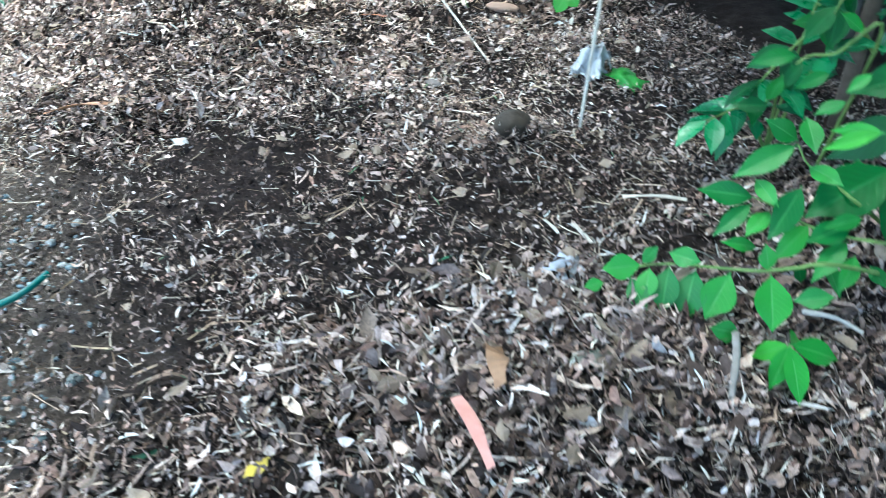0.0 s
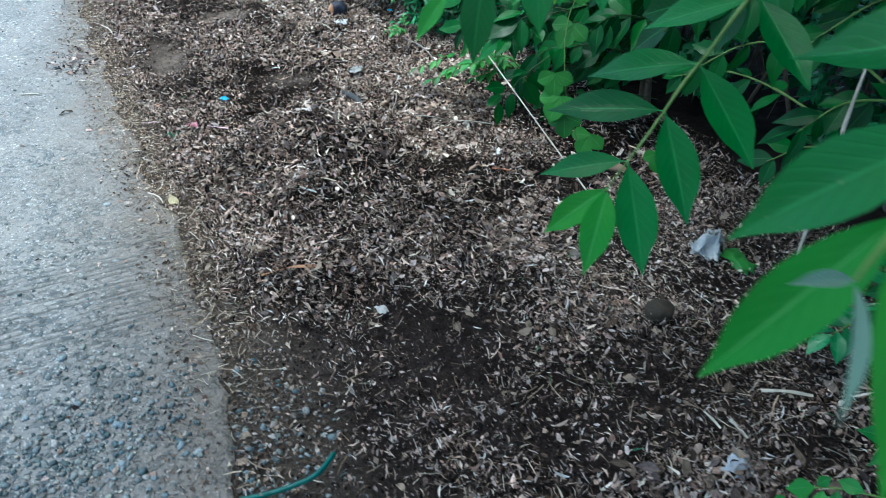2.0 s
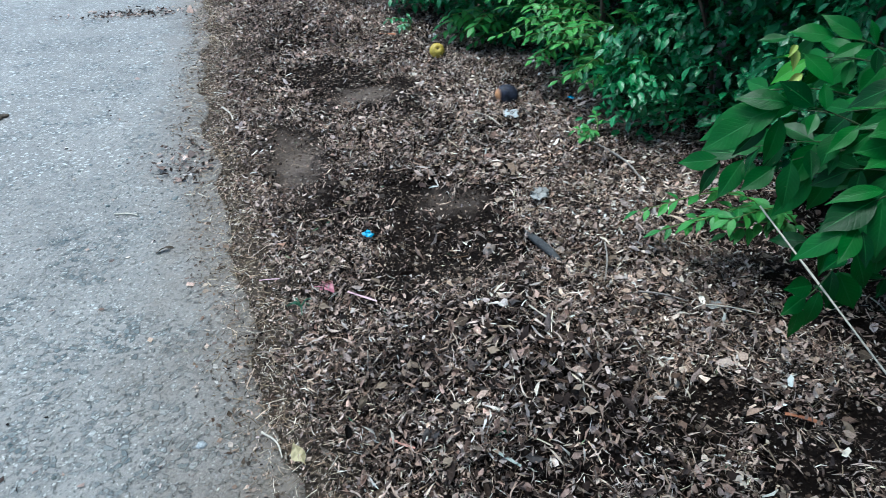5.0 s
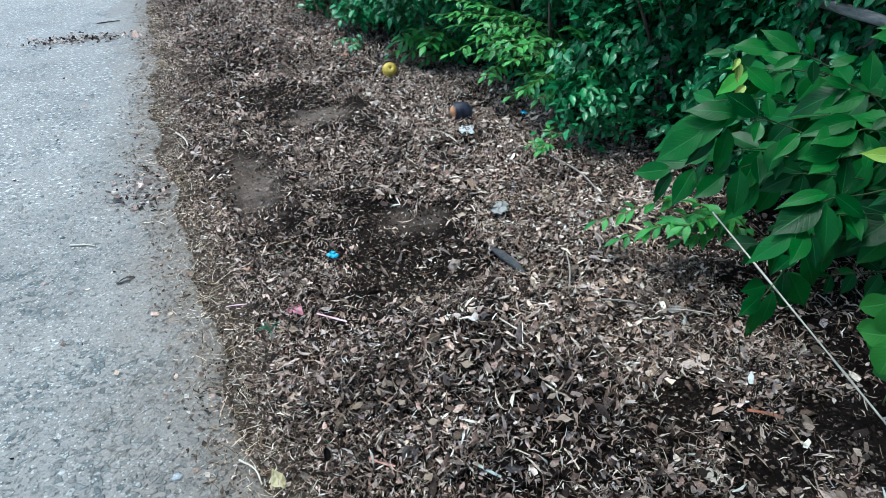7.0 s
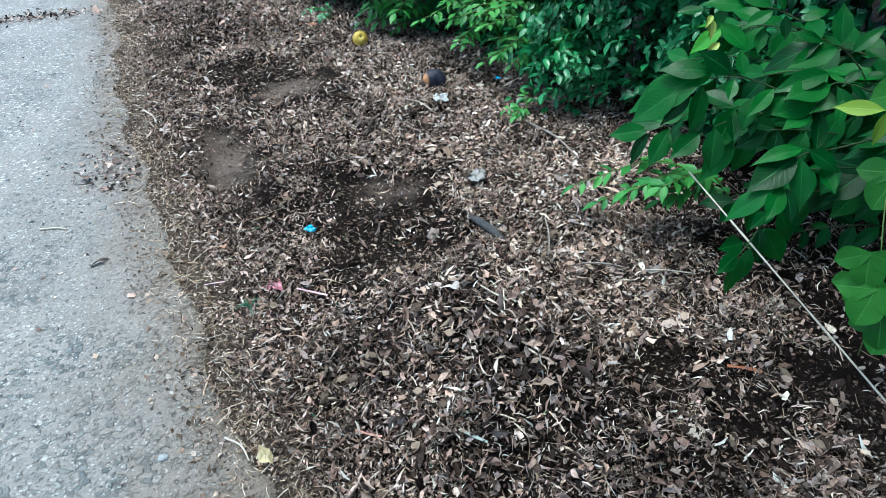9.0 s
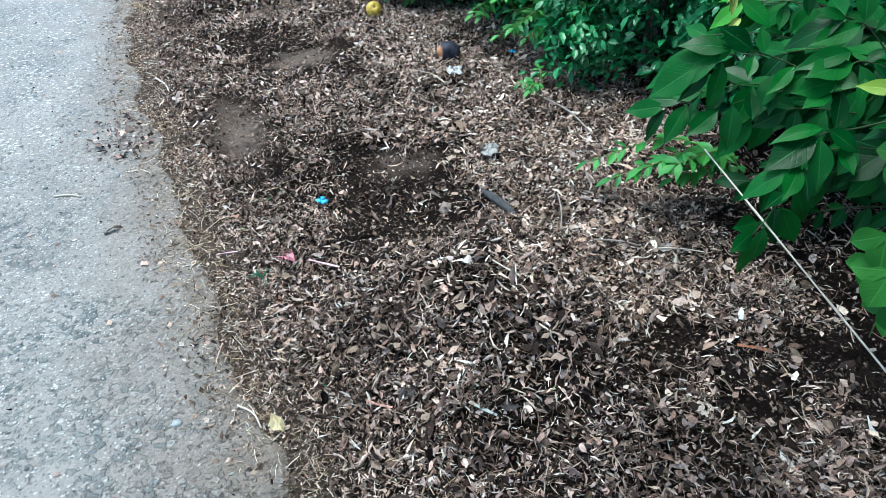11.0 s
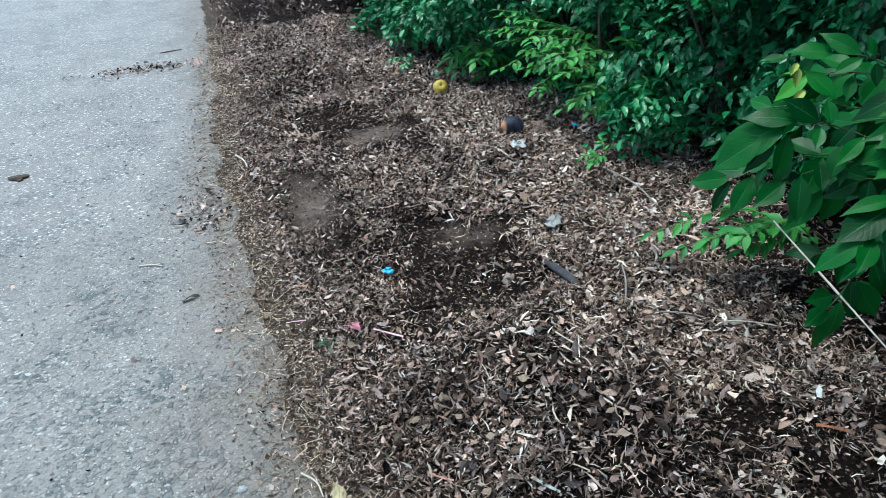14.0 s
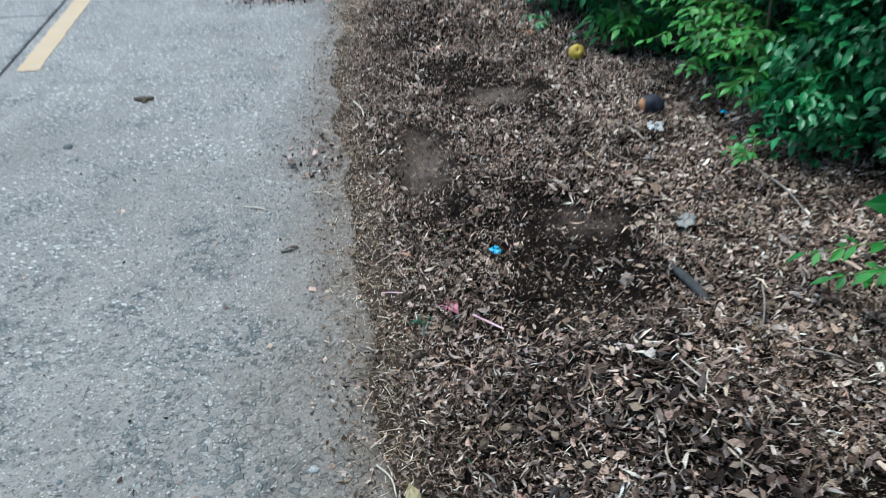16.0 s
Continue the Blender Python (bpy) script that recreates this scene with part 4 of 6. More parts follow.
# ---- light green saplings in front of the hedge ----
def spray(root, tips, leaf, n_pairs, material, label, templates=LONG, name="sapling", stem_r=0.004, spread=0.8, category="sapling", group=""):
    """A young plant: thin stems from one root, each with pairs of leaves along it."""
    root = Vector(root)
    ob = thing(name, label, category, group, root)
    mats = []
    for tip in tips:
        tip = Vector(tip)
        mid = root.lerp(tip, 0.5) + Vector((0, 0, 0.25 * (tip - root).length))
        line = smooth([root, mid, tip], 10)
        part("stem", tube([root, mid, tip], stem_r, stem_r * 0.35, 5, 5, 0.05, None, root), STEM, ob)
        for k in range(n_pairs):
            f = 0.28 + 0.72 * (k + 0.5) / n_pairs
            i = min(int(f * (len(line) - 1)), len(line) - 2)
            base, tan = line[i], (line[i + 1] - line[i]).normalized()
            side = tan.cross(Vector((0, 0, 1))).normalized()
            for sgn in (-1, 1):
                way = tan * random.uniform(0.3, 0.9) + side * sgn * spread + Vector((random.uniform(-0.2, 0.2), random.uniform(-0.2, 0.2), random.uniform(-0.55, 0.15)))
                up = Vector((random.uniform(-0.3, 0.1), random.uniform(-0.3, 0.2), 1))
                mats.append(np.array(stand(base - root, way, up, random.uniform(-0.4, 0.4), leaf * random.uniform(0.7, 1.15))))
        mats.append(np.array(stand(tip - root, tan + Vector((0, 0, -0.2)), (0, 0, 1), 0, leaf)))
    many("leaves", templates, rng.integers(0, len(templates), len(mats)), mats, material, ob)
    return ob


def fan(root, centre, reach, count, seed):
    r = random.Random(seed)
    return [Vector(centre) + Vector((r.uniform(-1, 1) * reach[0], r.uniform(-1, 1) * reach[1], r.uniform(-1, 1) * reach[2])) for _ in range(count)]


spray((1.52, 4.02, 0), fan(None, (1.14, 3.97, 0.32), (0.20, 0.28, 0.17), 22, 1), 0.062, 9, SPRAY_LEAF, templates=LONG, label="light green leafy sapling leaning out of the hedge", group="saplings by the hedge")
spray((1.45, 4.45, 0), fan(None, (1.06, 4.36, 0.31), (0.18, 0.26, 0.17), 20, 2), 0.062, 9, SPRAY_LEAF, templates=LONG, label="light green leafy sapling leaning out of the hedge", group="saplings by the hedge")
spray((1.2, 4.95, 0), fan(None, (0.95, 4.85, 0.13), (0.15, 0.2, 0.10), 9, 3), 0.085, 5, SPRAY_LEAF, "light green low sapling beside the yellow fruit", group="saplings by the hedge")
spray((1.08, 3.62, 0), fan(None, (1.02, 3.62, 0.07), (0.08, 0.09, 0.035), 5, 4), 0.045, 3, SPRAY_LEAF, "small green seedling in the litter", group="seedlings")
spray((0.72, 5.3, 0), fan(None, (0.64, 5.25, 0.07), (0.08, 0.1, 0.04), 5, 5), 0.04, 3, HEDGE_LEAF, "small dark green seedling at the hedge foot", templates=SMALL, group="seedlings")
spray((0.88, 5.9, 0), fan(None, (0.72, 5.75, 0.12), (0.12, 0.2, 0.08), 7, 6), 0.05, 5, HEDGE_LEAF, "dark green low branches at the hedge foot", templates=SMALL, group="seedlings")


# ---- broad-leaved shrubs ----
DARK_STEM = plain_material("dark_green_stem", (0.02, 0.045, 0.015), (0.05, 0.085, 0.03), 40, 0.6)
BROAD = [blade_mesh("leaf", LIT_LONG_LEAF, 1.0, w, b, d, f, 0.02, 10, 6, stalk=0.05, seed=i)
         for i, (w, b, d, f) in enumerate(((0.40, 0.45, 0.15, 0.25), (0.36, 0.42, 0.30, 0.35), (0.46, 0.47, 0.05, 0.2), (0.38, 0.45, 0.22, 0.1), (0.42, 0.44, -0.08, 0.35)))]
WIDE = [blade_mesh("leaf", BIG_LEAF, 1.0, w, b, d, f, 0.025, 10, 6, stalk=0.05, seed=i)
        for i, (w, b, d, f) in enumerate(((0.50, 0.44, 0.25, 0.14), (0.44, 0.42, 0.40, 0.2), (0.58, 0.46, 0.15, 0.1), (0.48, 0.45, 0.32, 0.04), (0.54, 0.44, 0.05, 0.18)))]
FRESH = [blade_mesh("young_leaf", YOUNG_BACKLIT_LEAF, 1.0, w, 0.45, d, f, 0.03, 10, 6, stalk=0.05, seed=i) for i, (w, d, f) in enumerate(((0.34, 0.15, 0.3), (0.38, 0.25, 0.2)))]
GREY_LEAF = leaf_material("grey_leaf_underside", (0.16, 0.27, 0.20), (0.22, 0.34, 0.26), (0.28, 0.4, 0.3), rough=0.7, piece=True, spots=0.05)
PALE = [blade_mesh("folded_leaf", GREY_LEAF, 1.0, 0.26, 0.42, 0.1, 0.7, 0.02, 10, 6, stalk=0.04, seed=3)]


def set_leaf(parent, origin, mesh, base, tip, up=(0, 0, 1), roll=0.0, name="leaf", width=1.0):
    """A leaf from its stalk to its tip."""
    base, tip = Vector(base), Vector(tip)
    ob = new(name, mesh)
    ob.parent = parent
    m = stand(base - Vector(origin), tip - base, up, roll, (tip - base).length)
    ob.matrix_basis = m @ Matrix.Diagonal((width, 1, 1, 1))
    return ob


def leafy_branch(shrub, root, points, r0, size, pairs, first=0.3, sag=0.2, spread=0.9, young=0, seed=0, last=0.97, face=(-0.40, -0.62, 0.68)):
    """An arching branch of a broad-leaved shrub; its opposite leaves spread in a plane turned to the light."""
    r = random.Random(seed)
    b = part("branch", tube(points, r0, 0.0012, 6, 7, 0.06, None, root, 5), DARK_STEM if r0 < 0.005 else STEM, shrub)
    line = smooth(points, 12)
    for k in range(pairs):
        f = first + (last - first) * k / max(1, pairs - 1)
        i = min(int(f * (len(line) - 1)), len(line) - 2)
        base, tan = line[i], (line[i + 1] - line[i]).normalized()
        n = Vector(face) + Vector((r.uniform(-0.25, 0.25), r.uniform(-0.25, 0.25), r.uniform(-0.2, 0.2)))
        side = tan.cross(n).normalized()
        end = k == pairs - 1
        for sgn in (-1, 1):
            way = (tan * r.uniform(0.55, 0.95) * (1.6 if end else 1) + side * sgn * spread * r.uniform(0.75, 1.1) + Vector((0, 0, -sag * r.uniform(0.4, 1.6)))).normalized()
            s = size * r.uniform(0.62, 1.2)
            mesh = r.choice(FRESH if k >= pairs - young else WIDE)
            u = n + Vector((r.uniform(-0.5, 0.5), r.uniform(-0.5, 0.5), r.uniform(-0.1, 0.5)))
            way = (way + Vector((r.uniform(-0.25, 0.25), r.uniform(-0.25, 0.25), r.uniform(-0.35, 0.1)))).normalized()
            set_leaf(b, root, mesh, base, base + way * s, u, r.uniform(-0.5, 0.5), "leaf", r.uniform(0.85, 1.1))
    return b


root = Vector((1.62, 2.25, 0))
shrub = thing("broad_leaved_shrub", "tall shrub with broad drooping green leaves at the verge", "shrub", at=root)
part("stem", tube([root, (1.6, 2.3, 0.4), (1.55, 2.35, 0.9), (1.5, 2.4, 1.5)], 0.016, 0.007, 8, 5, 0.08, None, root), WOOD_STEM, shrub)
part("stem", tube([root + Vector((0.05, 0.1, 0)), (1.7, 2.45, 0.5), (1.6, 2.6, 1.0)], 0.013, 0.006, 8, 5, 0.08, None, root), WOOD_STEM, shrub)
TIPS = [(0.78, 2.57, 0.45, 0.14), (0.88, 2.46, 0.40, 0.13), (0.92, 2.74, 0.54, 0.12), (1.01, 2.71, 0.64, 0.12), (1.14, 2.72, 0.62, 0.12),
        (0.90, 2.31, 0.33, 0.14), (0.90, 2.41, 0.20, 0.11), (0.98, 2.31, 0.08, 0.09), (1.04, 2.12, 0.50, 0.14),
        (1.12, 2.86, 0.40, 0.11), (1.08, 2.62, 0.30, 0.12), (1.18, 2.52, 0.60, 0.13), (1.18, 2.30, 0.58, 0.14), (1.10, 2.40, 0.46, 0.13),
        (1.02, 2.52, 0.55, 0.12), (1.20, 2.64, 0.48, 0.12), (1.06, 2.36, 0.22, 0.12), (1.24, 2.10, 0.62, 0.14),
        (1.26, 2.42, 0.36, 0.13)]
BRANCHES = []
for i, (x, y, z, s) in enumerate(TIPS):
    tip = Vector((x + 0.20, y + 0.10, z * 0.96 - 0.02))
    start = Vector((1.62, 2.1 + 0.5 * (y - 2.1), max(0.1, z * 0.75)))
    a, c = start.lerp(tip, 0.4) + Vector((0, 0, 0.05)), start.lerp(tip, 0.75) + Vector((0, 0, 0.05))
    BRANCHES.append(([start, a, c, tip], s, 6, i + 1))
for pts, size, pairs, seed in BRANCHES:
    leafy_branch(shrub, root, pts, 0.0028, size, pairs, first=0.3, sag=0.42, seed=seed, young=1 if seed == 4 else 0)



def front_branch(stem, leaves):
    """A thin branch of the shrub's front and the leaves on it, each from stalk to tip."""
    b = part("branch", tube(stem, 0.0024, 0.0012, 6, 6, 0.06, None, SHRUB_ROOT, 5), DARK_STEM, shrub)
    for base, tip in leaves:
        up = Vector((-0.45, -0.55, 0.7)) + Vector((random.uniform(-0.25, 0.25), random.uniform(-0.25, 0.25), random.uniform(-0.2, 0.3)))
        set_leaf(b, SHRUB_ROOT, random.choice(WIDE), base, tip, up, random.uniform(-0.25, 0.25), "leaf", random.uniform(0.75, 0.97))


SHRUB_ROOT = root
front_branch([(1.116, 2.442, 0.541), (1.063, 2.489, 0.563), (1.014, 2.527, 0.577), (0.969, 2.556, 0.580)],
             [((0.958, 2.546, 0.585), (0.840, 2.605, 0.614)), ((0.942, 2.556, 0.579), (0.763, 2.623, 0.504)), ((0.889, 2.576, 0.546), (0.769, 2.615, 0.460)), ((0.940, 2.557, 0.553), (0.903, 2.512, 0.444)), ((0.912, 2.570, 0.539), (0.833, 2.544, 0.467)), ((1.004, 2.524, 0.581), (0.919, 2.562, 0.646)), ((1.001, 2.513, 0.573), (0.957, 2.475, 0.534)), ((1.023, 2.504, 0.579), (1.027, 2.542, 0.638)), ((1.114, 2.438, 0.538), (1.050, 2.441, 0.483)), ((1.092, 2.460, 0.552), (1.002, 2.439, 0.507))])
front_branch([(1.086, 2.681, 0.385), (1.030, 2.733, 0.347), (0.988, 2.771, 0.323)],
             [((0.980, 2.762, 0.330), (0.878, 2.828, 0.303)), ((0.984, 2.765, 0.321), (0.911, 2.772, 0.226)), ((1.028, 2.729, 0.344), (0.936, 2.690, 0.250)), ((1.020, 2.736, 0.353), (0.937, 2.809, 0.348)), ((1.032, 2.714, 0.349), (0.997, 2.649, 0.291))])
front_branch([(1.094, 2.455, 0.486), (1.041, 2.487, 0.473), (0.977, 2.516, 0.445)],
             [((0.938, 2.523, 0.430), (0.841, 2.517, 0.377)), ((0.976, 2.516, 0.445), (0.942, 2.462, 0.336)), ((1.009, 2.502, 0.480), (0.984, 2.445, 0.426)), ((1.066, 2.468, 0.476), (1.026, 2.444, 0.439)), ((1.086, 2.433, 0.444), (1.003, 2.458, 0.398)), ((1.059, 2.489, 0.524), (1.009, 2.454, 0.456))])
front_branch([(1.061, 2.149, 0.548), (0.978, 2.167, 0.536), (0.890, 2.186, 0.527), (0.838, 2.168, 0.474)],
             [((0.882, 2.183, 0.531), (0.749, 2.181, 0.482)), ((0.880, 2.175, 0.531), (0.843, 2.106, 0.442)), ((0.835, 2.166, 0.476), (0.753, 2.112, 0.445)), ((0.809, 2.160, 0.481), (0.707, 2.196, 0.415)), ((0.892, 2.183, 0.546), (0.781, 2.205, 0.550)), ((0.901, 2.183, 0.544), (0.954, 2.120, 0.508)), ((0.935, 2.161, 0.504), (0.924, 2.097, 0.469)), ((0.836, 2.158, 0.476), (0.818, 2.098, 0.429))])
front_branch([(1.309, 2.371, 0.571), (1.295, 2.396, 0.603), (1.264, 2.434, 0.642), (1.227, 2.457, 0.647)],
             [((1.220, 2.456, 0.654), (1.154, 2.486, 0.689)), ((1.252, 2.429, 0.649), (1.263, 2.463, 0.749)), ((1.213, 2.454, 0.655), (1.100, 2.532, 0.589)), ((1.259, 2.435, 0.644), (1.122, 2.464, 0.600)), ((1.268, 2.405, 0.634), (1.309, 2.373, 0.714)), ((1.294, 2.390, 0.601), (1.319, 2.361, 0.631)), ((1.292, 2.377, 0.598), (1.230, 2.374, 0.574)), ((1.296, 2.366, 0.584), (1.318, 2.326, 0.603))])
front_branch([(1.182, 2.507, 0.698), (1.149, 2.540, 0.717), (1.128, 2.560, 0.725), (1.081, 2.596, 0.728), (1.042, 2.622, 0.725), (0.991, 2.653, 0.717)],
             [((1.114, 2.548, 0.731), (1.042, 2.620, 0.784)), ((1.148, 2.539, 0.717), (1.141, 2.566, 0.779)), ((1.148, 2.533, 0.715), (1.148, 2.512, 0.654)), ((1.116, 2.544, 0.726), (1.040, 2.557, 0.691)), ((1.080, 2.595, 0.728), (0.983, 2.651, 0.743)), ((1.033, 2.614, 0.728), (0.985, 2.630, 0.659)), ((0.986, 2.648, 0.719), (0.921, 2.687, 0.707)), ((1.097, 2.548, 0.684), (1.059, 2.511, 0.635)), ((1.009, 2.616, 0.688), (1.044, 2.523, 0.644)), ((1.172, 2.499, 0.701), (1.229, 2.477, 0.745))])
front_branch([(1.202, 2.276, 0.590), (1.153, 2.305, 0.607), (1.112, 2.321, 0.608), (1.079, 2.317, 0.574), (1.057, 2.309, 0.544)],
             [((1.102, 2.314, 0.612), (0.974, 2.325, 0.606)), ((1.064, 2.306, 0.581), (0.958, 2.331, 0.555)), ((1.077, 2.302, 0.552), (1.028, 2.245, 0.479)), ((1.046, 2.302, 0.549), (0.960, 2.303, 0.529)), ((1.152, 2.305, 0.608), (1.172, 2.248, 0.580)), ((1.099, 2.325, 0.637), (0.969, 2.347, 0.624)), ((1.120, 2.287, 0.583), (1.082, 2.247, 0.540)), ((1.118, 2.312, 0.606), (1.119, 2.239, 0.554))])

front_branch([(1.296, 2.260, 0.818), (1.270, 2.306, 0.824), (1.239, 2.350, 0.811)],
             [((1.239, 2.351, 0.813), (1.158, 2.410, 0.805)), ((1.239, 2.358, 0.830), (1.173, 2.400, 0.834)), ((1.237, 2.345, 0.793), (1.179, 2.379, 0.800)), ((1.246, 2.337, 0.805), (1.242, 2.274, 0.778)), ((1.257, 2.329, 0.827), (1.204, 2.333, 0.774)), ((1.257, 2.327, 0.821), (1.237, 2.326, 0.893)), ((1.270, 2.311, 0.837), (1.213, 2.359, 0.881))])

front_branch([(1.15, 2.36, 0.30), (1.02, 2.31, 0.27), (0.92, 2.27, 0.23), (0.85, 2.25, 0.20)],
             [((0.90, 2.27, 0.24), (0.80, 2.24, 0.27)), ((0.88, 2.26, 0.22), (0.80, 2.235, 0.20)), ((0.93, 2.27, 0.22), (0.90, 2.24, 0.12)), ((0.99, 2.29, 0.25), (1.05, 2.25, 0.14)), ((0.97, 2.29, 0.26), (0.95, 2.24, 0.17)), ((1.06, 2.32, 0.28), (1.10, 2.27, 0.18)), ((0.86, 2.25, 0.20), (0.86, 2.23, 0.10)), ((1.02, 2.31, 0.27), (0.93, 2.27, 0.31))])

WILTED = [blade_mesh("wilted_leaf", leaf_material("wilted_yellow_leaf", (0.27, 0.38, 0.06), (0.42, 0.5, 0.13), (0.5, 0.55, 0.2), rough=0.6, piece=True), 1.0, 0.42, 0.45, 0.35, 0.9, 0.06, 8, 4, stalk=0.05, seed=2)]
for a, c in (((0.985, 2.62, 0.71), (0.955, 2.60, 0.695)), ((0.985, 2.62, 0.70), (0.965, 2.585, 0.665)), ((0.99, 2.58, 0.65), (0.945, 2.57, 0.63))):
    set_leaf(shrub, SHRUB_ROOT, WILTED[0], a, c, (-0.5, -0.6, 0.6), 0, "wilted_leaf")
spray((1.3, 2.62, 0.02), templates=LONG, tips=[(0.80, 2.86, 0.13), (0.84, 2.78, 0.10), (0.93, 2.74, 0.14), (1.0, 2.68, 0.12), (0.88, 2.70, 0.17), (0.95, 2.64, 0.2)], leaf=0.064, n_pairs=9, material=SPRAY_LEAF, label="low green trailing sprig over the litter", stem_r=0.0035, group="seedlings")

# the shrub whose branches hang over the path
root = Vector((1.42, 0.85, 0))
over = thing("overhanging_shrub", "tall shrub with long pointed green leaves overhanging the verge", "shrub", at=root)
part("stem", tube([root, (1.40, 0.86, 0.5), (1.32, 0.85, 1.0), (1.15, 0.82, 1.5)], 0.018, 0.008, 8, 5, 0.08, None, root), WOOD_STEM, over)
part("stem", tube([root + Vector((0.03, -0.1, 0)), (1.42, 0.7, 0.6), (1.3, 0.55, 1.1), (1.1, 0.45, 1.5)], 0.015, 0.007, 8, 5, 0.08, None, root), WOOD_STEM, over)

# tip of the branch that comes nearest
b = part("branch", tube([(1.15, 0.50, 1.42), (0.6, 0.44, 1.44), (0.2, 0.38, 1.26), (-0.02, 0.333, 1.115), (-0.083, 0.322, 1.063), (-0.143, 0.304, 1.047)], 0.004, 0.0012, 7, 8, 0.05, None, root, 7), STEM, over)
# brighter young green on these two stands in for light from behind
set_leaf(b, root, FRESH[1], (-0.083, 0.322, 1.063), (-0.144, 0.231, 0.962), (-0.5, -0.7, 0.5), 0, "leaf", 0.74)
set_leaf(b, root, FRESH[0], (-0.083, 0.322, 1.063), (-0.171, 0.350, 0.945), (-0.4, -0.5, 0.9), 0, "leaf", 0.8)
set_leaf(b, root, PALE[0], (-0.143, 0.304, 1.047), (-0.172, 0.262, 1.000), (0.6, -0.2, 0.4))
set_leaf(b, root, PALE[0], (-0.143, 0.304, 1.047), (-0.178, 0.312, 1.052), (-0.2, -0.4, 1))
set_leaf(b, root, BROAD[0], (-0.036, 0.338, 1.09), (-0.088, 0.206, 1.031), (-0.5, -0.6, 0.7), 0, "leaf", 0.75)
set_leaf(b, root, BROAD[1], (-0.036, 0.338, 1.09), (-0.126, 0.400, 1.014), (-0.4, -0.5, 0.9))
set_leaf(b, root, BROAD[2], (0.02, 0.345, 1.14), (-0.065, 0.235, 1.05), (-0.4, -0.6, 0.8), 0, "leaf", 0.7)
set_leaf(b, root, BROAD[4], (0.03, 0.345, 1.14), (0.0, 0.47, 1.07), (-0.4, -0.4, 1))
set_leaf(b, root, BROAD[0], (0.13, 0.36, 1.21), (0.10, 0.22, 1.13), (-0.4, -0.4, 1))
set_leaf(b, root, BROAD[3], (0.13, 0.36, 1.21), (0.10, 0.50, 1.12), (-0.4, -0.4, 1))

# a lower one
b = part("branch", tube([(1.36, 0.85, 0.6), (0.9, 0.9, 1.05), (0.5, 0.88, 1.02), (0.3, 0.83, 0.91), (0.2, 0.79, 0.85), (0.118, 0.765, 0.79)], 0.0045, 0.0010, 7, 8, 0.05, None, root, 7), STEM, over)
set_leaf(b, root, FRESH[0], (0.118, 0.765, 0.79), (0.05, 0.811, 0.707), (-0.4, -0.6, 0.8))
set_leaf(b, root, FRESH[1], (0.118, 0.765, 0.79), (0.052, 0.704, 0.714), (-0.4, -0.6, 0.8))
for base, ends in (((0.155, 0.778, 0.815), ((0.06, 0.845, 0.79), (0.13, 0.68, 0.70))), ((0.225, 0.80, 0.865), ((0.10, 0.90, 0.86), (0.20, 0.69, 0.755))), ((0.30, 0.83, 0.91), ((0.21, 0.97, 0.87), (0.31, 0.70, 0.81))), ((0.42, 0.86, 0.98), ((0.33, 1.0, 0.92), (0.40, 0.72, 0.90)))):
    for j, e in enumerate(ends):
        set_leaf(b, root, BROAD[j * 2], base, e, (-0.4, -0.5, 0.9), 0, "leaf", 0.8)

# and one farther along
b = part("branch", tube([(1.30, 0.86, 1.05), (0.85, 0.9, 1.32), (0.4, 0.93, 1.24), (0.15, 0.95, 1.10), (0.04, 0.97, 1.03), (-0.004, 0.998, 0.998)], 0.006, 0.0013, 7, 8, 0.05, None, root, 7), STEM, over)
set_leaf(b, root, FRESH[0], (-0.004, 0.998, 0.998), (-0.06, 1.0, 0.936), (-0.5, -0.5, 0.7))
set_leaf(b, root, BROAD[3], (0.035, 0.972, 1.03), (0.003, 0.962, 0.903), (-0.6, -0.5, 0.4))
set_leaf(b, root, BROAD[1], (0.035, 0.972, 1.03), (-0.01, 1.09, 0.985), (-0.4, -0.5, 0.9))
set_leaf(b, root, BROAD[0], (0.10, 0.958, 1.07), (0.075, 0.905, 0.955), (-0.6, -0.5, 0.4))
set_leaf(b, root, BROAD[4], (0.10, 0.958, 1.07), (0.09, 1.09, 1.03), (-0.4, -0.5, 0.9))
set_leaf(b, root, BROAD[2], (0.18, 0.945, 1.12), (0.14, 0.86, 0.99), (-0.6, -0.5, 0.4))
set_leaf(b, root, BROAD[2], (0.18, 0.945, 1.12), (0.18, 1.08, 1.06), (-0.4, -0.5, 0.9))
set_leaf(b, root, BROAD[0], (0.28, 0.935, 1.18), (0.25, 0.81, 1.09), (-0.6, -0.5, 0.6))

# leaves close by on the right, low down
b = part("branch", tube([(1.40, 0.72, 0.55), (0.9, 0.55, 0.98), (0.55, 0.43, 1.0), (0.36, 0.34, 0.91), (0.28, 0.27, 0.845), (0.22, 0.19, 0.755)], 0.006, 0.0013, 7, 8, 0.05, None, root, 7), STEM, over)
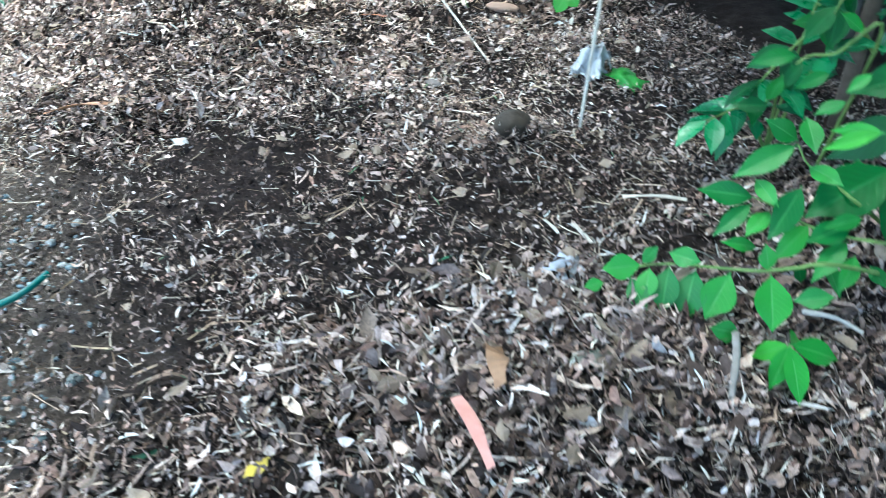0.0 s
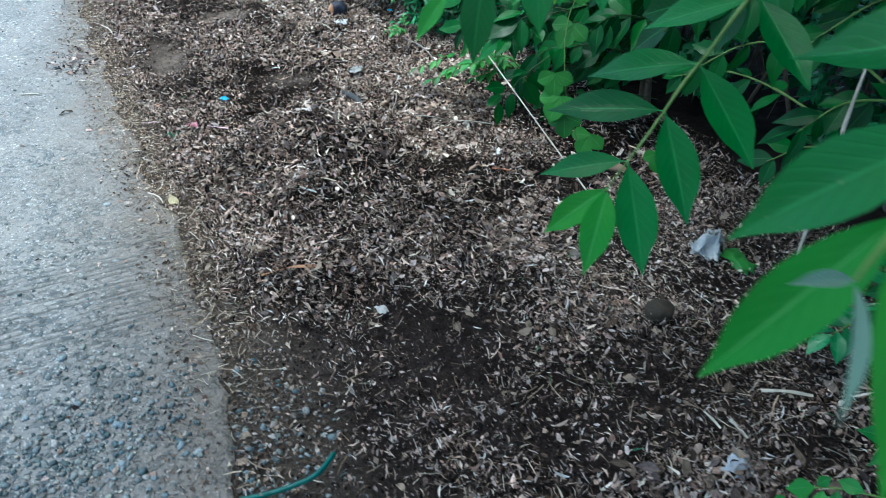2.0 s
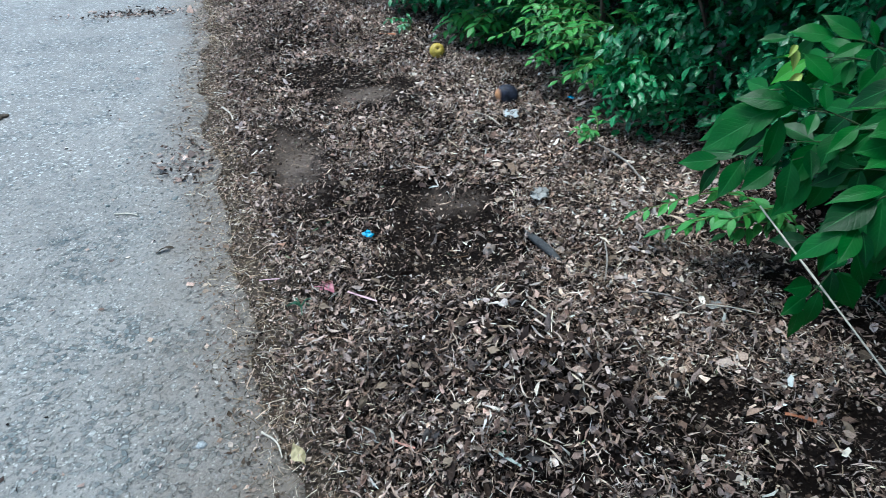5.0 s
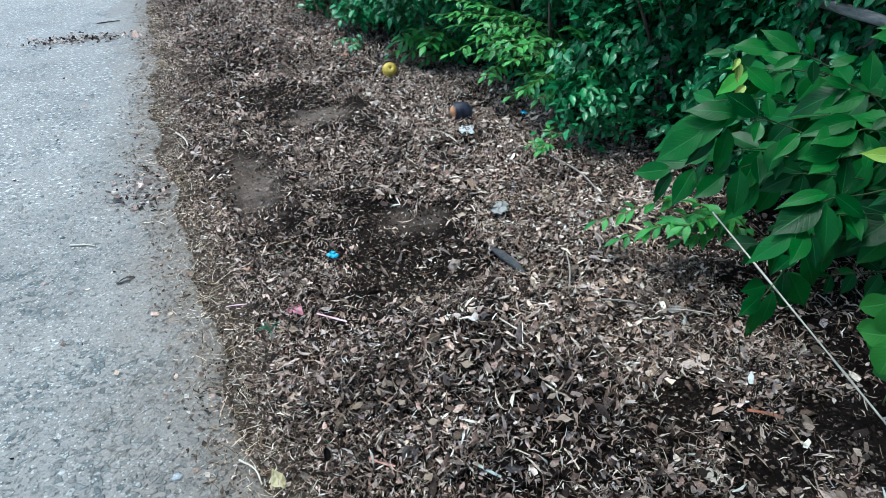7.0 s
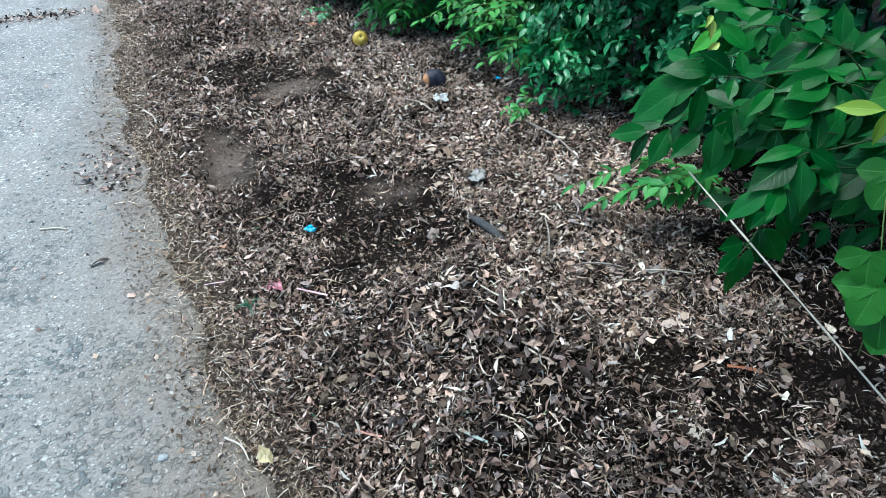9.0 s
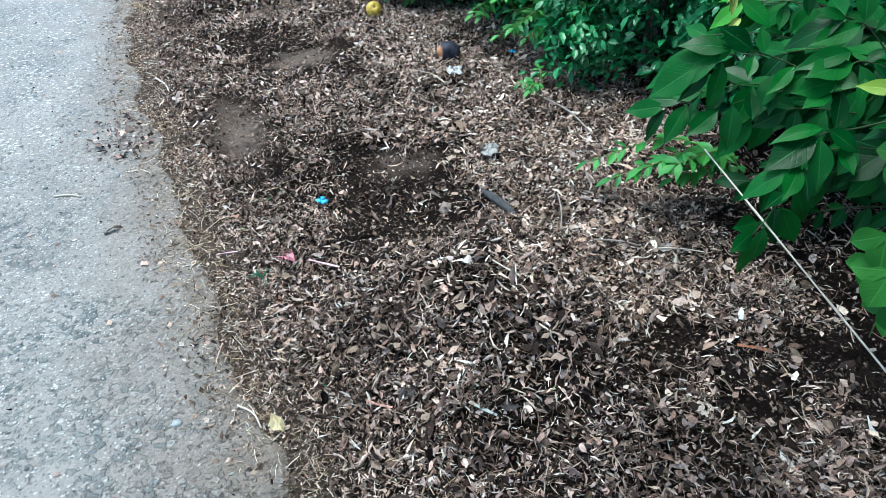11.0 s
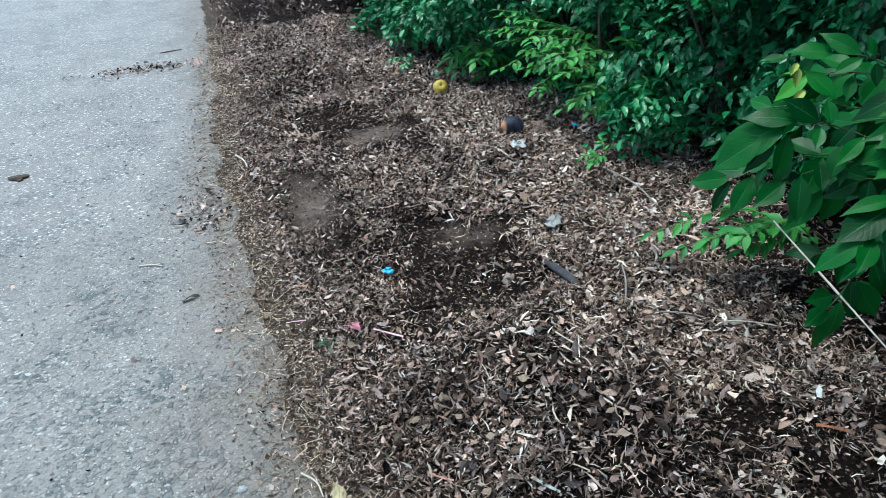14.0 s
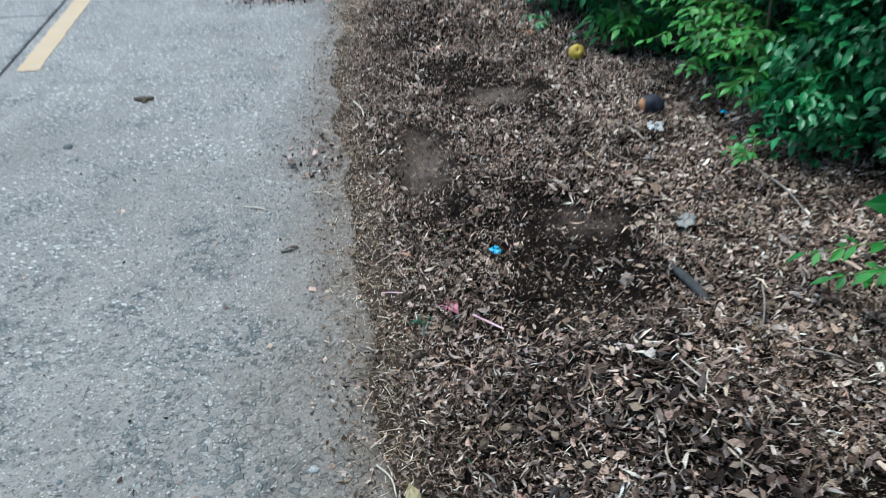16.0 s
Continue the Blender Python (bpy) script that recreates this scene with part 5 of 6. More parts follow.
for base, ends in (((0.22, 0.19, 0.755), ((0.075, 0.166, 0.742), (0.26, 0.09, 0.70))), ((0.255, 0.24, 0.815), ((0.127, 0.264, 0.727), (0.36, 0.15, 0.77))), ((0.28, 0.27, 0.845), ((0.148, 0.288, 0.796), (0.38, 0.20, 0.80))), ((0.33, 0.315, 0.885), ((0.19, 0.33, 0.835), (0.44, 0.22, 0.85))), ((0.42, 0.375, 0.945), ((0.30, 0.45, 0.90), (0.52, 0.26, 0.90))), ((0.55, 0.43, 1.0), ((0.45, 0.55, 0.94), (0.60, 0.30, 0.94)))):
    for j, e in enumerate(ends):
        set_leaf(b, root, BROAD[(j * 2 + 1) % 5], base, e, (-0.35, -0.45, 1), 0, "leaf", 0.85)

for i, (pts, size, pairs) in enumerate((
        ([(1.36, 0.85, 0.8), (1.05, 1.1, 1.0), (0.82, 1.25, 0.9), (0.70, 1.32, 0.76)], 0.13, 6),
        ([(1.34, 0.85, 0.95), (1.0, 0.95, 1.15), (0.75, 1.02, 1.05), (0.58, 1.06, 0.90)], 0.14, 6),
        ([(1.42, 0.75, 0.35), (1.25, 0.6, 0.42), (1.05, 0.50, 0.36), (0.90, 0.44, 0.22)], 0.12, 6),
        ([(1.38, 0.8, 0.2), (1.25, 0.80, 0.30), (1.14, 0.80, 0.27), (1.05, 0.80, 0.20)], 0.085, 4),
        ([(1.40, 0.8, 0.3), (1.32, 0.82, 0.42), (1.22, 0.78, 0.40), (1.12, 0.74, 0.34)], 0.09, 4),
        ([(1.42, 0.95, 0.6), (1.30, 1.2, 0.80), (1.12, 1.34, 0.82), (0.98, 1.42, 0.74)], 0.12, 6),
        ([(1.42, 0.90, 0.6), (1.28, 1.0, 0.84), (1.10, 1.08, 0.86), (0.96, 1.13, 0.77)], 0.12, 6),
        ([(1.42, 0.95, 0.45), (1.38, 1.3, 0.62), (1.22, 1.48, 0.62), (1.08, 1.55, 0.54)], 0.11, 6),
        ([(1.42, 0.90, 0.4), (1.34, 1.05, 0.56), (1.20, 1.14, 0.58), (1.08, 1.18, 0.50)], 0.11, 6),
        ([(1.42, 0.90, 0.7), (1.34, 1.10, 0.95), (1.20, 1.24, 0.98), (1.06, 1.30, 0.90)], 0.13, 6),
        ([(1.42, 0.90, 0.3), (1.42, 1.40, 0.42), (1.34, 1.64, 0.46), (1.22, 1.76, 0.42)], 0.11, 6),
        ([(1.42, 0.90, 0.2), (1.40, 1.15, 0.34), (1.30, 1.26, 0.38), (1.18, 1.30, 0.34)], 0.10, 5))):
    leafy_branch(over, root, pts, 0.006, size, pairs, seed=40 + i)

# low sprigs at the foot of that shrub
BRIGHT_LEAF = leaf_material("bright_sprig_leaf", (0.012, 0.13, 0.02), (0.045, 0.26, 0.03), (0.09, 0.3, 0.08), rough=0.42, spec=0.4, piece=True, spots=0.4)
OVAL = [blade_mesh("oval_leaf", BRIGHT_LEAF, 1.0, w, 0.5, d, f, 0.03, 9, 6, stalk=0.05, seed=i) for i, (w, d, f) in enumerate(((0.66, 0.12, 0.12), (0.56, 0.2, 0.25), (0.62, 0.05, 0.2)))]
NARROW = [blade_mesh("long_leaf", BRIGHT_LEAF, 1.0, w, 0.45, d, f, 0.03, 10, 6, stalk=0.05, seed=i) for i, (w, d, f) in enumerate(((0.44, 0.12, 0.15), (0.38, 0.2, 0.25), (0.48, 0.06, 0.2)))]


def leafy_sprig(root, stems, leaves, meshes, label, seed):
    """A low plant: thin stems from one root and leaves set from stalk to tip."""
    r = random.Random(seed)
    ob = thing("leafy_sprig", label, "sprig", "seedlings", root)
    for pts in stems:
        part("stem", tube([root, *pts], 0.0032, 0.0012, 6, 6, 0.05, None, root), STEM, ob)
    for a, c in leaves:
        up = Vector((-0.5 + r.uniform(-0.2, 0.2), -0.5 + r.uniform(-0.2, 0.2), 0.75))
        set_leaf(ob, root, r.choice(meshes), a, c, up, r.uniform(-0.3, 0.3), "leaf", r.uniform(0.9, 1.15))
    return ob


LOW_LEAVES = [((0.594, 0.56, 0.121), (0.54, 0.579, 0.122)), ((0.595, 0.56, 0.123), (0.605, 0.55, 0.157)), ((0.627, 0.546, 0.141), (0.641, 0.501, 0.151)), ((0.576, 0.561, 0.105), (0.566, 0.51, 0.086)), ((0.602, 0.551, 0.12), (0.569, 0.52, 0.097)), ((0.623, 0.535, 0.127), (0.58, 0.496, 0.087)), ((0.647, 0.509, 0.13), (0.596, 0.471, 0.084)), ((0.677, 0.475, 0.136), (0.62, 0.452, 0.092)), ((0.71, 0.439, 0.146), (0.673, 0.385, 0.101)), ((0.709, 0.443, 0.148), (0.705, 0.453, 0.185)), ((0.748, 0.366, 0.144), (0.704, 0.391, 0.14)), ((0.541, 0.573, 0.1), (0.511, 0.58, 0.099)), ((0.605, 0.432, 0.1), (0.643, 0.41, 0.088))]
leafy_sprig(Vector((1.05, 0.40, 0.02)), [[(0.762, 0.389, 0.176), (0.733, 0.421, 0.16), (0.7, 0.453, 0.145), (0.657, 0.501, 0.135), (0.626, 0.534, 0.129), (0.59, 0.561, 0.119), (0.555, 0.578, 0.102)]], LOW_LEAVES, OVAL, "low bright green sprig of oval leaves spreading over the litter", 1)
SIDE_LEAVES = [((0.776, 0.543, 0.189), (0.702, 0.581, 0.207)), ((0.771, 0.541, 0.181), (0.7, 0.533, 0.158)), ((0.783, 0.555, 0.212), (0.763, 0.499, 0.209)), ((0.828, 0.537, 0.264), (0.738, 0.558, 0.233)), ((0.83, 0.54, 0.269), (0.782, 0.561, 0.305)), ((0.819, 0.505, 0.216), (0.744, 0.478, 0.165)), ((0.811, 0.471, 0.174), (0.741, 0.458, 0.145)), ((0.784, 0.518, 0.178), (0.726, 0.504, 0.165)), ((0.758, 0.502, 0.13), (0.706, 0.518, 0.153)), ((0.83, 0.513, 0.241), (0.818, 0.453, 0.251)), ((0.842, 0.548, 0.3), (0.811, 0.496, 0.28)), ((0.832, 0.423, 0.168), (0.762, 0.41, 0.138)), ((0.841, 0.431, 0.186), (0.772, 0.444, 0.175)), ((0.851, 0.426, 0.198), (0.795, 0.435, 0.199)), ((0.832, 0.405, 0.154), (0.779, 0.376, 0.137))]
leafy_sprig(Vector((1.12, 0.46, 0.02)), [[(0.871, 0.439, 0.199), (0.852, 0.477, 0.221), (0.83, 0.515, 0.244), (0.829, 0.538, 0.265)], [(0.854, 0.392, 0.177), (0.834, 0.426, 0.172), (0.809, 0.471, 0.172), (0.789, 0.518, 0.184), (0.775, 0.544, 0.189)]], SIDE_LEAVES, NARROW, "green sprig of long pointed leaves beside the litter", 2)
DARK_LEAVES = [((0.858, 0.628, 0.286), (0.863, 0.617, 0.332)), ((0.859, 0.624, 0.281), (0.814, 0.649, 0.285)), ((0.893, 0.624, 0.351), (0.841, 0.658, 0.35)), ((0.896, 0.616, 0.345), (0.857, 0.611, 0.311)), ((0.891, 0.5, 0.199), (0.858, 0.483, 0.174)), ((0.915, 0.497, 0.238), (0.889, 0.469, 0.211)), ((0.805, 0.462, 0.11), (0.807, 0.446, 0.08)), ((0.847, 0.45, 0.11), (0.833, 0.4, 0.081)), ((0.883, 0.406, 0.116), (0.869, 0.371, 0.111)), ((0.915, 0.581, 0.336), (0.872, 0.598, 0.322)), ((0.922, 0.546, 0.305), (0.879, 0.563, 0.29)), ((0.945, 0.57, 0.392), (0.916, 0.595, 0.421)), ((0.945, 0.539, 0.345), (0.908, 0.544, 0.326))]
leafy_sprig(Vector((1.15, 0.70, 0.02)), [[(0.972, 0.563, 0.389), (0.93, 0.592, 0.359), (0.896, 0.618, 0.348), (0.857, 0.629, 0.286)]], DARK_LEAVES, [*NARROW, *WIDE[:2]], "dark green leafy sprig at the foot of the tree", 3)
root = Vector((0.662, 0.36, 0.03))
seedling = thing("seedling", "small bright green seedling with five leaves in the litter", "seedling", "seedlings", root)
part("stem", tube([root, (0.66, 0.354, 0.07), (0.658, 0.351, 0.114)], 0.0025, 0.0016, 6, 4, 0.05, None, root), STEM, seedling)
for i, tip in enumerate(((0.73, 0.315, 0.085), (0.617, 0.327, 0.074), (0.636, 0.294, 0.068), (0.628, 0.381, 0.079), (0.715, 0.369, 0.09))):
    set_leaf(seedling, root, FRESH[i % 2], (0.658, 0.351, 0.114), tip, (-0.3, -0.5, 0.9), 0, "leaf", 1.2)
for tip in ((0.768, 0.467, 0.31), (0.793, 0.483, 0.326)):
    set_leaf(over, (1.42, 0.85, 0), FRESH[0], (0.81, 0.422, 0.342), tip, (-0.4, -0.5, 0.8), 0, "young_leaf", 0.9)
spray((1.2, 0.85, 0.0), [(1.1, 0.80, 0.2), (1.2, 0.75, 0.26), (1.0, 0.85, 0.12), (1.3, 0.9, 0.3)], 0.08, 5, HEDGE_LEAF, "dark green seedling in the shade", templates=SMALL, group="seedlings")


# unseen upper crown, added to keep sun and sky off the near verge
nc = 70
c = np.stack([rng.uniform(0.95, 2.0, nc), rng.uniform(-1.5, 2.5, nc), rng.uniform(1.5, 2.5, nc)], -1)
k = np.repeat(np.arange(nc), 24)
p = c[k] + rng.normal(0, 0.10, (len(k), 3))
p[:, 2] = np.maximum(p[:, 2], 1.42)
root = Vector((1.42, 0.85, 0))
many("crown", BACK, rng.integers(0, 3, len(k)), placed(p - np.array(root), leaf_rotations(len(k), rng.normal(0, 0.6, (len(k), 3)), 0.5, 0.4), 0.14 * np.exp(rng.normal(0, 0.25, len(k)))), HEDGE_LEAF, over, "unseen upper crown of leaves added to dim the verge")

# ---- a slender tree, its unseen limbs and crown added to shade the verge ----
root = Vector((2.0, 1.3, 0))
tree = thing("tree", "slender grey tree with an unseen crown added to shade the verge", "tree", at=root)
BARK = plain_material("grey_bark", (0.14, 0.12, 0.11), (0.28, 0.25, 0.23), 40, 0.85, 0.8, 0.01, stretch=(1, 1, 0.3))
part("trunk", tube([(2.0, 1.3, -0.05), (2.05, 1.36, 0.4), (2.2, 1.45, 1.2), (2.3, 1.5, 2.6), (2.25, 1.4, 3.6)], 0.055, 0.03, 12, 8, 0.05, None, root), BARK, tree)
for ends in (((2.25, 1.46, 1.9), (1.4, 1.0, 2.7), (0.4, 0.3, 3.1)), ((2.3, 1.5, 2.5), (1.5, 2.0, 3.2), (0.9, 2.3, 3.4)), ((2.28, 1.48, 2.2), (1.8, 0.2, 2.9), (1.0, -1.2, 3.2)), ((2.3, 1.5, 2.7), (3.0, 2.2, 3.3), (3.4, 3.0, 3.6))):
    part("limb", tube(ends, 0.03, 0.01, 8, 6, 0.06, None, root), BARK, tree)
# crown out of view, placed to block light over the near ground
nc = 330
c = np.stack([rng.uniform(-1.8, 3.2, nc), rng.uniform(-2.6, 2.2, nc), rng.uniform(2.3, 3.6, nc)], -1)
k = np.repeat(np.arange(len(c)), 22)
p = c[k] + rng.normal(0, 0.16, (len(k), 3))
many("crown", BACK, rng.integers(0, 3, len(k)), placed(p - np.array(root), leaf_rotations(len(k), rng.normal(0, 0.6, (len(k), 3)), 0.5, 0.4), 0.17 * np.exp(rng.normal(0, 0.25, len(k)))), HEDGE_LEAF, tree, "unseen spreading crown of leaves added to shade the verge")

# ---- climbing vine with lobed leaves ----
def lobed_mesh():
    """A leaf of three rounded lobes joined at the stalk."""
    V, F, UV = [], [], []
    for turn, size in ((0, 1.0), (68, 0.82), (-68, 0.82)):
        v, f, uv = blade(size, 0.80 * size, 0.56, 0.12, 0.12, 0.02, 8, 4, 0.06, 0.1, 0.0)
        c, s = math.cos(radians(turn)), math.sin(radians(turn))
        o = len(V)
        V += [(x * c - y * s, x * s + y * c, z + 0.004 * (turn != 0)) for x, y, z in v]
        F += [tuple(i + o for i in q) for q in f]
        UV += uv
    me = bpy.data.meshes.new("vine_leaf")
    me.from_pydata(V, [], F)
    layer = me.uv_layers.new(name="UVMap")
    for loop in me.loops:
        layer.data[loop.index].uv = UV[loop.vertex_index]
    for f in me.polygons:
        f.use_smooth = True
    me.materials.append(VINE_LEAF)
    return me


LOBED = lobed_mesh()
root = Vector((1.1, 2.0, 0))
vine = thing("climbing_vine", "climbing vine with large three-lobed green leaves on the shrub", "vine", at=root)
part("stem", tube([root, (1.0, 1.96, 0.20), (0.94, 1.96, 0.36), (0.97, 2.03, 0.56), (1.06, 2.04, 0.75), (1.10, 2.02, 0.95)], 0.0022, 0.0012, 5, 8, 0.1, None, root), STEM, vine)
for mid, size, turn in (((0.945, 2.035, 0.515), 0.100, -20), ((0.865, 1.965, 0.378), 0.090, 25), ((0.855, 1.930, 0.312), 0.100, -10),
                        ((0.875, 1.895, 0.255), 0.085, 30), ((1.02, 2.045, 0.205), 0.085, 10), ((1.03, 1.955, 0.130), 0.095, -15), ((1.02, 2.08, 0.66), 0.13, 15), ((1.10, 2.00, 0.70), 0.12, -25), ((1.16, 1.72, 0.14), 0.075, 20), ((1.20, 1.66, 0.10), 0.07, -30)):
    down = Vector((-0.42 + 0.5 * math.sin(radians(turn)), -0.20 - 0.3 * math.sin(radians(turn)), -0.80)).normalized()
    mid = Vector(mid) + Vector((0.025, -0.01, 0))
    size *= 0.88
    set_leaf(vine, root, LOBED, mid - down * size * 0.35, mid + down * size * 0.65, (-0.68, -0.42, 0.6), 0, "leaf", 1.05)
YELLOW_SHOOT = leaf_material("yellow_green_leaf", (0.13, 0.27, 0.015), (0.22, 0.36, 0.03), (0.3, 0.42, 0.1), rough=0.45, spec=0.3, piece=True)
SHOOT = blade_mesh("young_leaf", YELLOW_SHOOT, 1.0, 0.34, 0.45, 0.1, 0.25, 0.02, 9, 4, stalk=0.05)
for tip in ((0.90, 2.16, 0.655), (0.925, 2.06, 0.60)):
    set_leaf(vine, root, SHOOT, (0.943, 2.07, 0.671), tip, (-0.5, -0.6, 0.6), 0, "young_leaf")


# ---- things lying on the verge and the road ----
def on_ground(x, y, lift=0.0):
    z = 0.0 if x < float(edge(y)) else float(relief(np.array(x), np.array(y))) + 0.024 * float(1 - bare(np.array(x), np.array(y)))
    return Vector((x, y, z + lift))


def lumpy(radius, seed, squash=(1, 1, 1), rough=0.12, freq=9.0, level=3):
    bm = bmesh.new()
    bmesh.ops.create_icosphere(bm, subdivisions=level, radius=radius)
    off = Vector((seed * 3.1, seed * 1.7, seed * 0.9))
    for v in bm.verts:
        v.co *= 1 + rough * noise.noise(v.co * (freq * 0.1 / radius) + off)
        v.co = Vector((v.co.x * squash[0], v.co.y * squash[1], v.co.z * squash[2]))
    for f in bm.faces:
        f.smooth = True
    return bm


def fruit_body(radius, dimple=0.35):
    """A round fruit with a dimple at its crown."""
    bm = bmesh.new()
    rows, cols = 18, 24
    rings = []
    for i in range(rows + 1):
        a = math.pi * i / rows
        r, z = radius * math.sin(a), radius * math.cos(a) * 0.92
        if a < 0.75:
            z -= dimple * radius * (1 - a / 0.75) ** 2
        rings.append([bm.verts.new((r * math.cos(w), r * math.sin(w), z)) for w in (2 * math.pi * k / cols for k in range(cols))] if 0 < i < rows else [bm.verts.new((0, 0, z))])
    for p, q in zip(rings, rings[1:]):
        for k in range(cols):
            ring = [p[k % len(p)], p[(k + 1) % len(p)], q[(k + 1) % len(q)], q[k % len(q)]]
            seen = list(dict.fromkeys(ring))
            bm.faces.new(seen[::-1]).smooth = True
    return bm


def yellow_fruit_material():
    n = Nodes("yellow_fruit_skin")
    p = n.coords("Object")
    f = n.noise(p, 60.0, 4)
    c = n.ramp(f, (0.3, (0.42, 0.29, 0.03)), (0.7, (0.62, 0.48, 0.09)))
    spots = n.grey(n.noise(p, 45.0, 3), 0.62, 0.7)
    return n.done(n.mix(n.maths("MULTIPLY", spots, 0.6), c, (0.16, 0.09, 0.02)), 0.45, n.bump(f, 0.2, 0.002), 0.5)


def rotten_fruit_material():
    n = Nodes("rotten_fruit_skin")
    p = n.coords("Object")
    f = n.noise(p, 50.0, 4)
    side = n.grey(n.maths("ADD", n.axis(p, 0), n.maths("MULTIPLY", f, 0.03)), -0.026, -0.038)
    dark = n.ramp(f, (0.3, (0.006, 0.008, 0.016)), (0.7, (0.028, 0.034, 0.06)))
    return n.done(n.mix(side, dark, (0.55, 0.28, 0.13)), 0.6, n.bump(f, 0.8, 0.004), 0.4)


fruit = thing("yellow_fruit", "round yellow fallen fruit with a dimpled crown on the litter", "fruit", "fallen fruit", on_ground(0.722, 4.77, 0.034))
fruit.rotation_euler = (radians(52), 0, radians(-8))
part("skin", fruit_body(0.041), yellow_fruit_material(), fruit)
part("crown", lumpy(0.007, 2, (1, 1, 0.5), 0.3, 9, 2), plain_material("dark_fruit_crown", (0.03, 0.02, 0.012), (0.08, 0.05, 0.03), 90, 0.8), fruit).location = (0, 0, 0.0245)
rot = thing("rotten_fruit", "blackened rotten fruit with an orange side on the litter", "fruit", "fallen fruit", on_ground(0.852, 4.085, 0.044))
part("skin", lumpy(0.052, 4, (1, 0.95, 0.92), 0.26, 9, 4), rotten_fruit_material(), rot)
part("rind", lumpy(0.013, 5, (0.5, 1.3, 1.5), 0.25, 9, 2), plain_material("orange_rind", (0.45, 0.2, 0.08), (0.62, 0.34, 0.16), 60, 0.6), rot, "peeling orange rind").location = (-0.05, 0.0, 0.005)
dark = thing("dark_fruit", "dark glossy fallen fruit half under the hedge", "fruit", "fallen fruit", on_ground(0.90, 6.32, 0.045))
part("skin", lumpy(0.05, 6, (1, 1, 0.95), 0.04, 6, 3), plain_material("black_glossy_skin", (0.008, 0.009, 0.016), (0.02, 0.022, 0.03), 30, 0.25, 0.1), dark)
brown = thing("decayed_fruit", "dark brown decayed fruit sunk in the litter", "fruit", "fallen fruit", on_ground(0.757, 1.17, 0.030))
part("skin", lumpy(0.038, 7, (1.1, 0.95, 0.8), 0.15, 14, 3), plain_material("decayed_skin", (0.02, 0.015, 0.010), (0.06, 0.045, 0.03), 70, 0.85, 0.8, 0.006), brown)


def crumple(name, at, size, seed, material, label, category, strength=0.5, flat=0.45, level=3, group=""):
    """A crumpled scrap of foil, film or leaf."""
    bm = bmesh.new()
    r = random.Random(seed)
    n = 2 ** level + 2
    sx, sy, sz = size
    grid = []
    for i in range(n + 1):
        row = []
        for j in range(n + 1):
            u, v = i / n - 0.5, j / n - 0.5
            q = Vector((u * 4 + seed, v * 4, seed * 0.7))
            d = Vector((noise.noise(q), noise.noise(q + Vector((9, 0, 0))), noise.noise(q + Vector((0, 9, 0)))))
            fine = Vector((noise.noise(q * 2.7), noise.noise(q * 2.7 + Vector((5, 0, 0))), noise.noise(q * 2.7 + Vector((0, 5, 0)))))
            w = d * strength + fine * strength * 0.5
            hump_ = flat * math.cos(u * math.pi) * math.cos(v * math.pi)
            row.append(bm.verts.new(((u + w.x * 0.35) * sx, (v + w.y * 0.35) * sy, (hump_ + w.z * 0.6) * sz)))
        grid.append(row)
    for i in range(n):
        for j in range(n):
            if (i in (0, n - 1) and j in (0, n - 1)) or (i in (0, n - 1) and r.random() < 0.2):
                continue
            bm.faces.new((grid[i][j], grid[i + 1][j], grid[i + 1][j + 1], grid[i][j + 1])).smooth = True
    for v in [v for v in bm.verts if not v.link_faces]:
        bm.verts.remove(v)
    ext = bmesh.ops.extrude_face_region(bm, geom=bm.faces[:])
    for v in ext["geom"]:
        if isinstance(v, bmesh.types.BMVert):
            v.co.z -= 0.0007
    low = min(v.co.z for v in bm.verts)
    for v in bm.verts:
        v.co.z -= low
    ob = part(name, bm, material)
    ob.location = at
    ob.rotation_euler = (0, 0, r.uniform(0, 6))
    return tagged(ob, label, category, group)


FOIL = plain_material("blue_wrapper_film", (0.0, 0.28, 0.62), (0.10, 0.62, 0.85), 90, 0.25, 0.3, 0.002, 0.8)
FILM = plain_material("milky_plastic_film", (0.30, 0.32, 0.33), (0.50, 0.52, 0.53), 50, 0.3, 0.3, 0.003, 0.6)
SHELL = plain_material("pale_shell", (0.40, 0.44, 0.47), (0.6, 0.64, 0.66), 40, 0.5)
crumple("candy_wrapper", on_ground(-0.004, 3.19, 0.006), (0.026, 0.038, 0.02), 3, FOIL, "crumpled shiny blue wrapper on the soil", "wrapper", 0.8)
crumple("wrapper_scrap", on_ground(1.14, 4.0, 0.05), (0.02, 0.03, 0.015), 5, FOIL, "small blue wrapper scrap caught in the sapling", "wrapper", 0.8)
crumple("plastic_shell", on_ground(0.810, 3.93, 0.010), (0.09, 0.065, 0.014), 6, SHELL, "pale bluish plastic scrap beside the rotten fruit", "scrap", 0.35)
crumple("plastic_bag", on_ground(1.122, 1.36, 0.005), (0.085, 0.12, 0.10), 8, FILM, "crumpled translucent white plastic bag on the litter", "plastic bag", 0.7, 0.7, 4)
crumple("green_leaf_scrap", on_ground(1.168, 1.275, 0.006), (0.12, 0.07, 0.035), 9, SPRAY_LEAF, "crumpled bright green fallen leaf on the litter", "leaf", 0.6)
crumple("paper_scrap", on_ground(0.645, 3.25, 0.012), (0.055, 0.09, 0.010), 11, plain_material("grey_paper", (0.2, 0.2, 0.195), (0.36, 0.36, 0.35), 60, 0.8), "crumpled grey paper scrap on the litter", "paper", 0.9, 0.15)
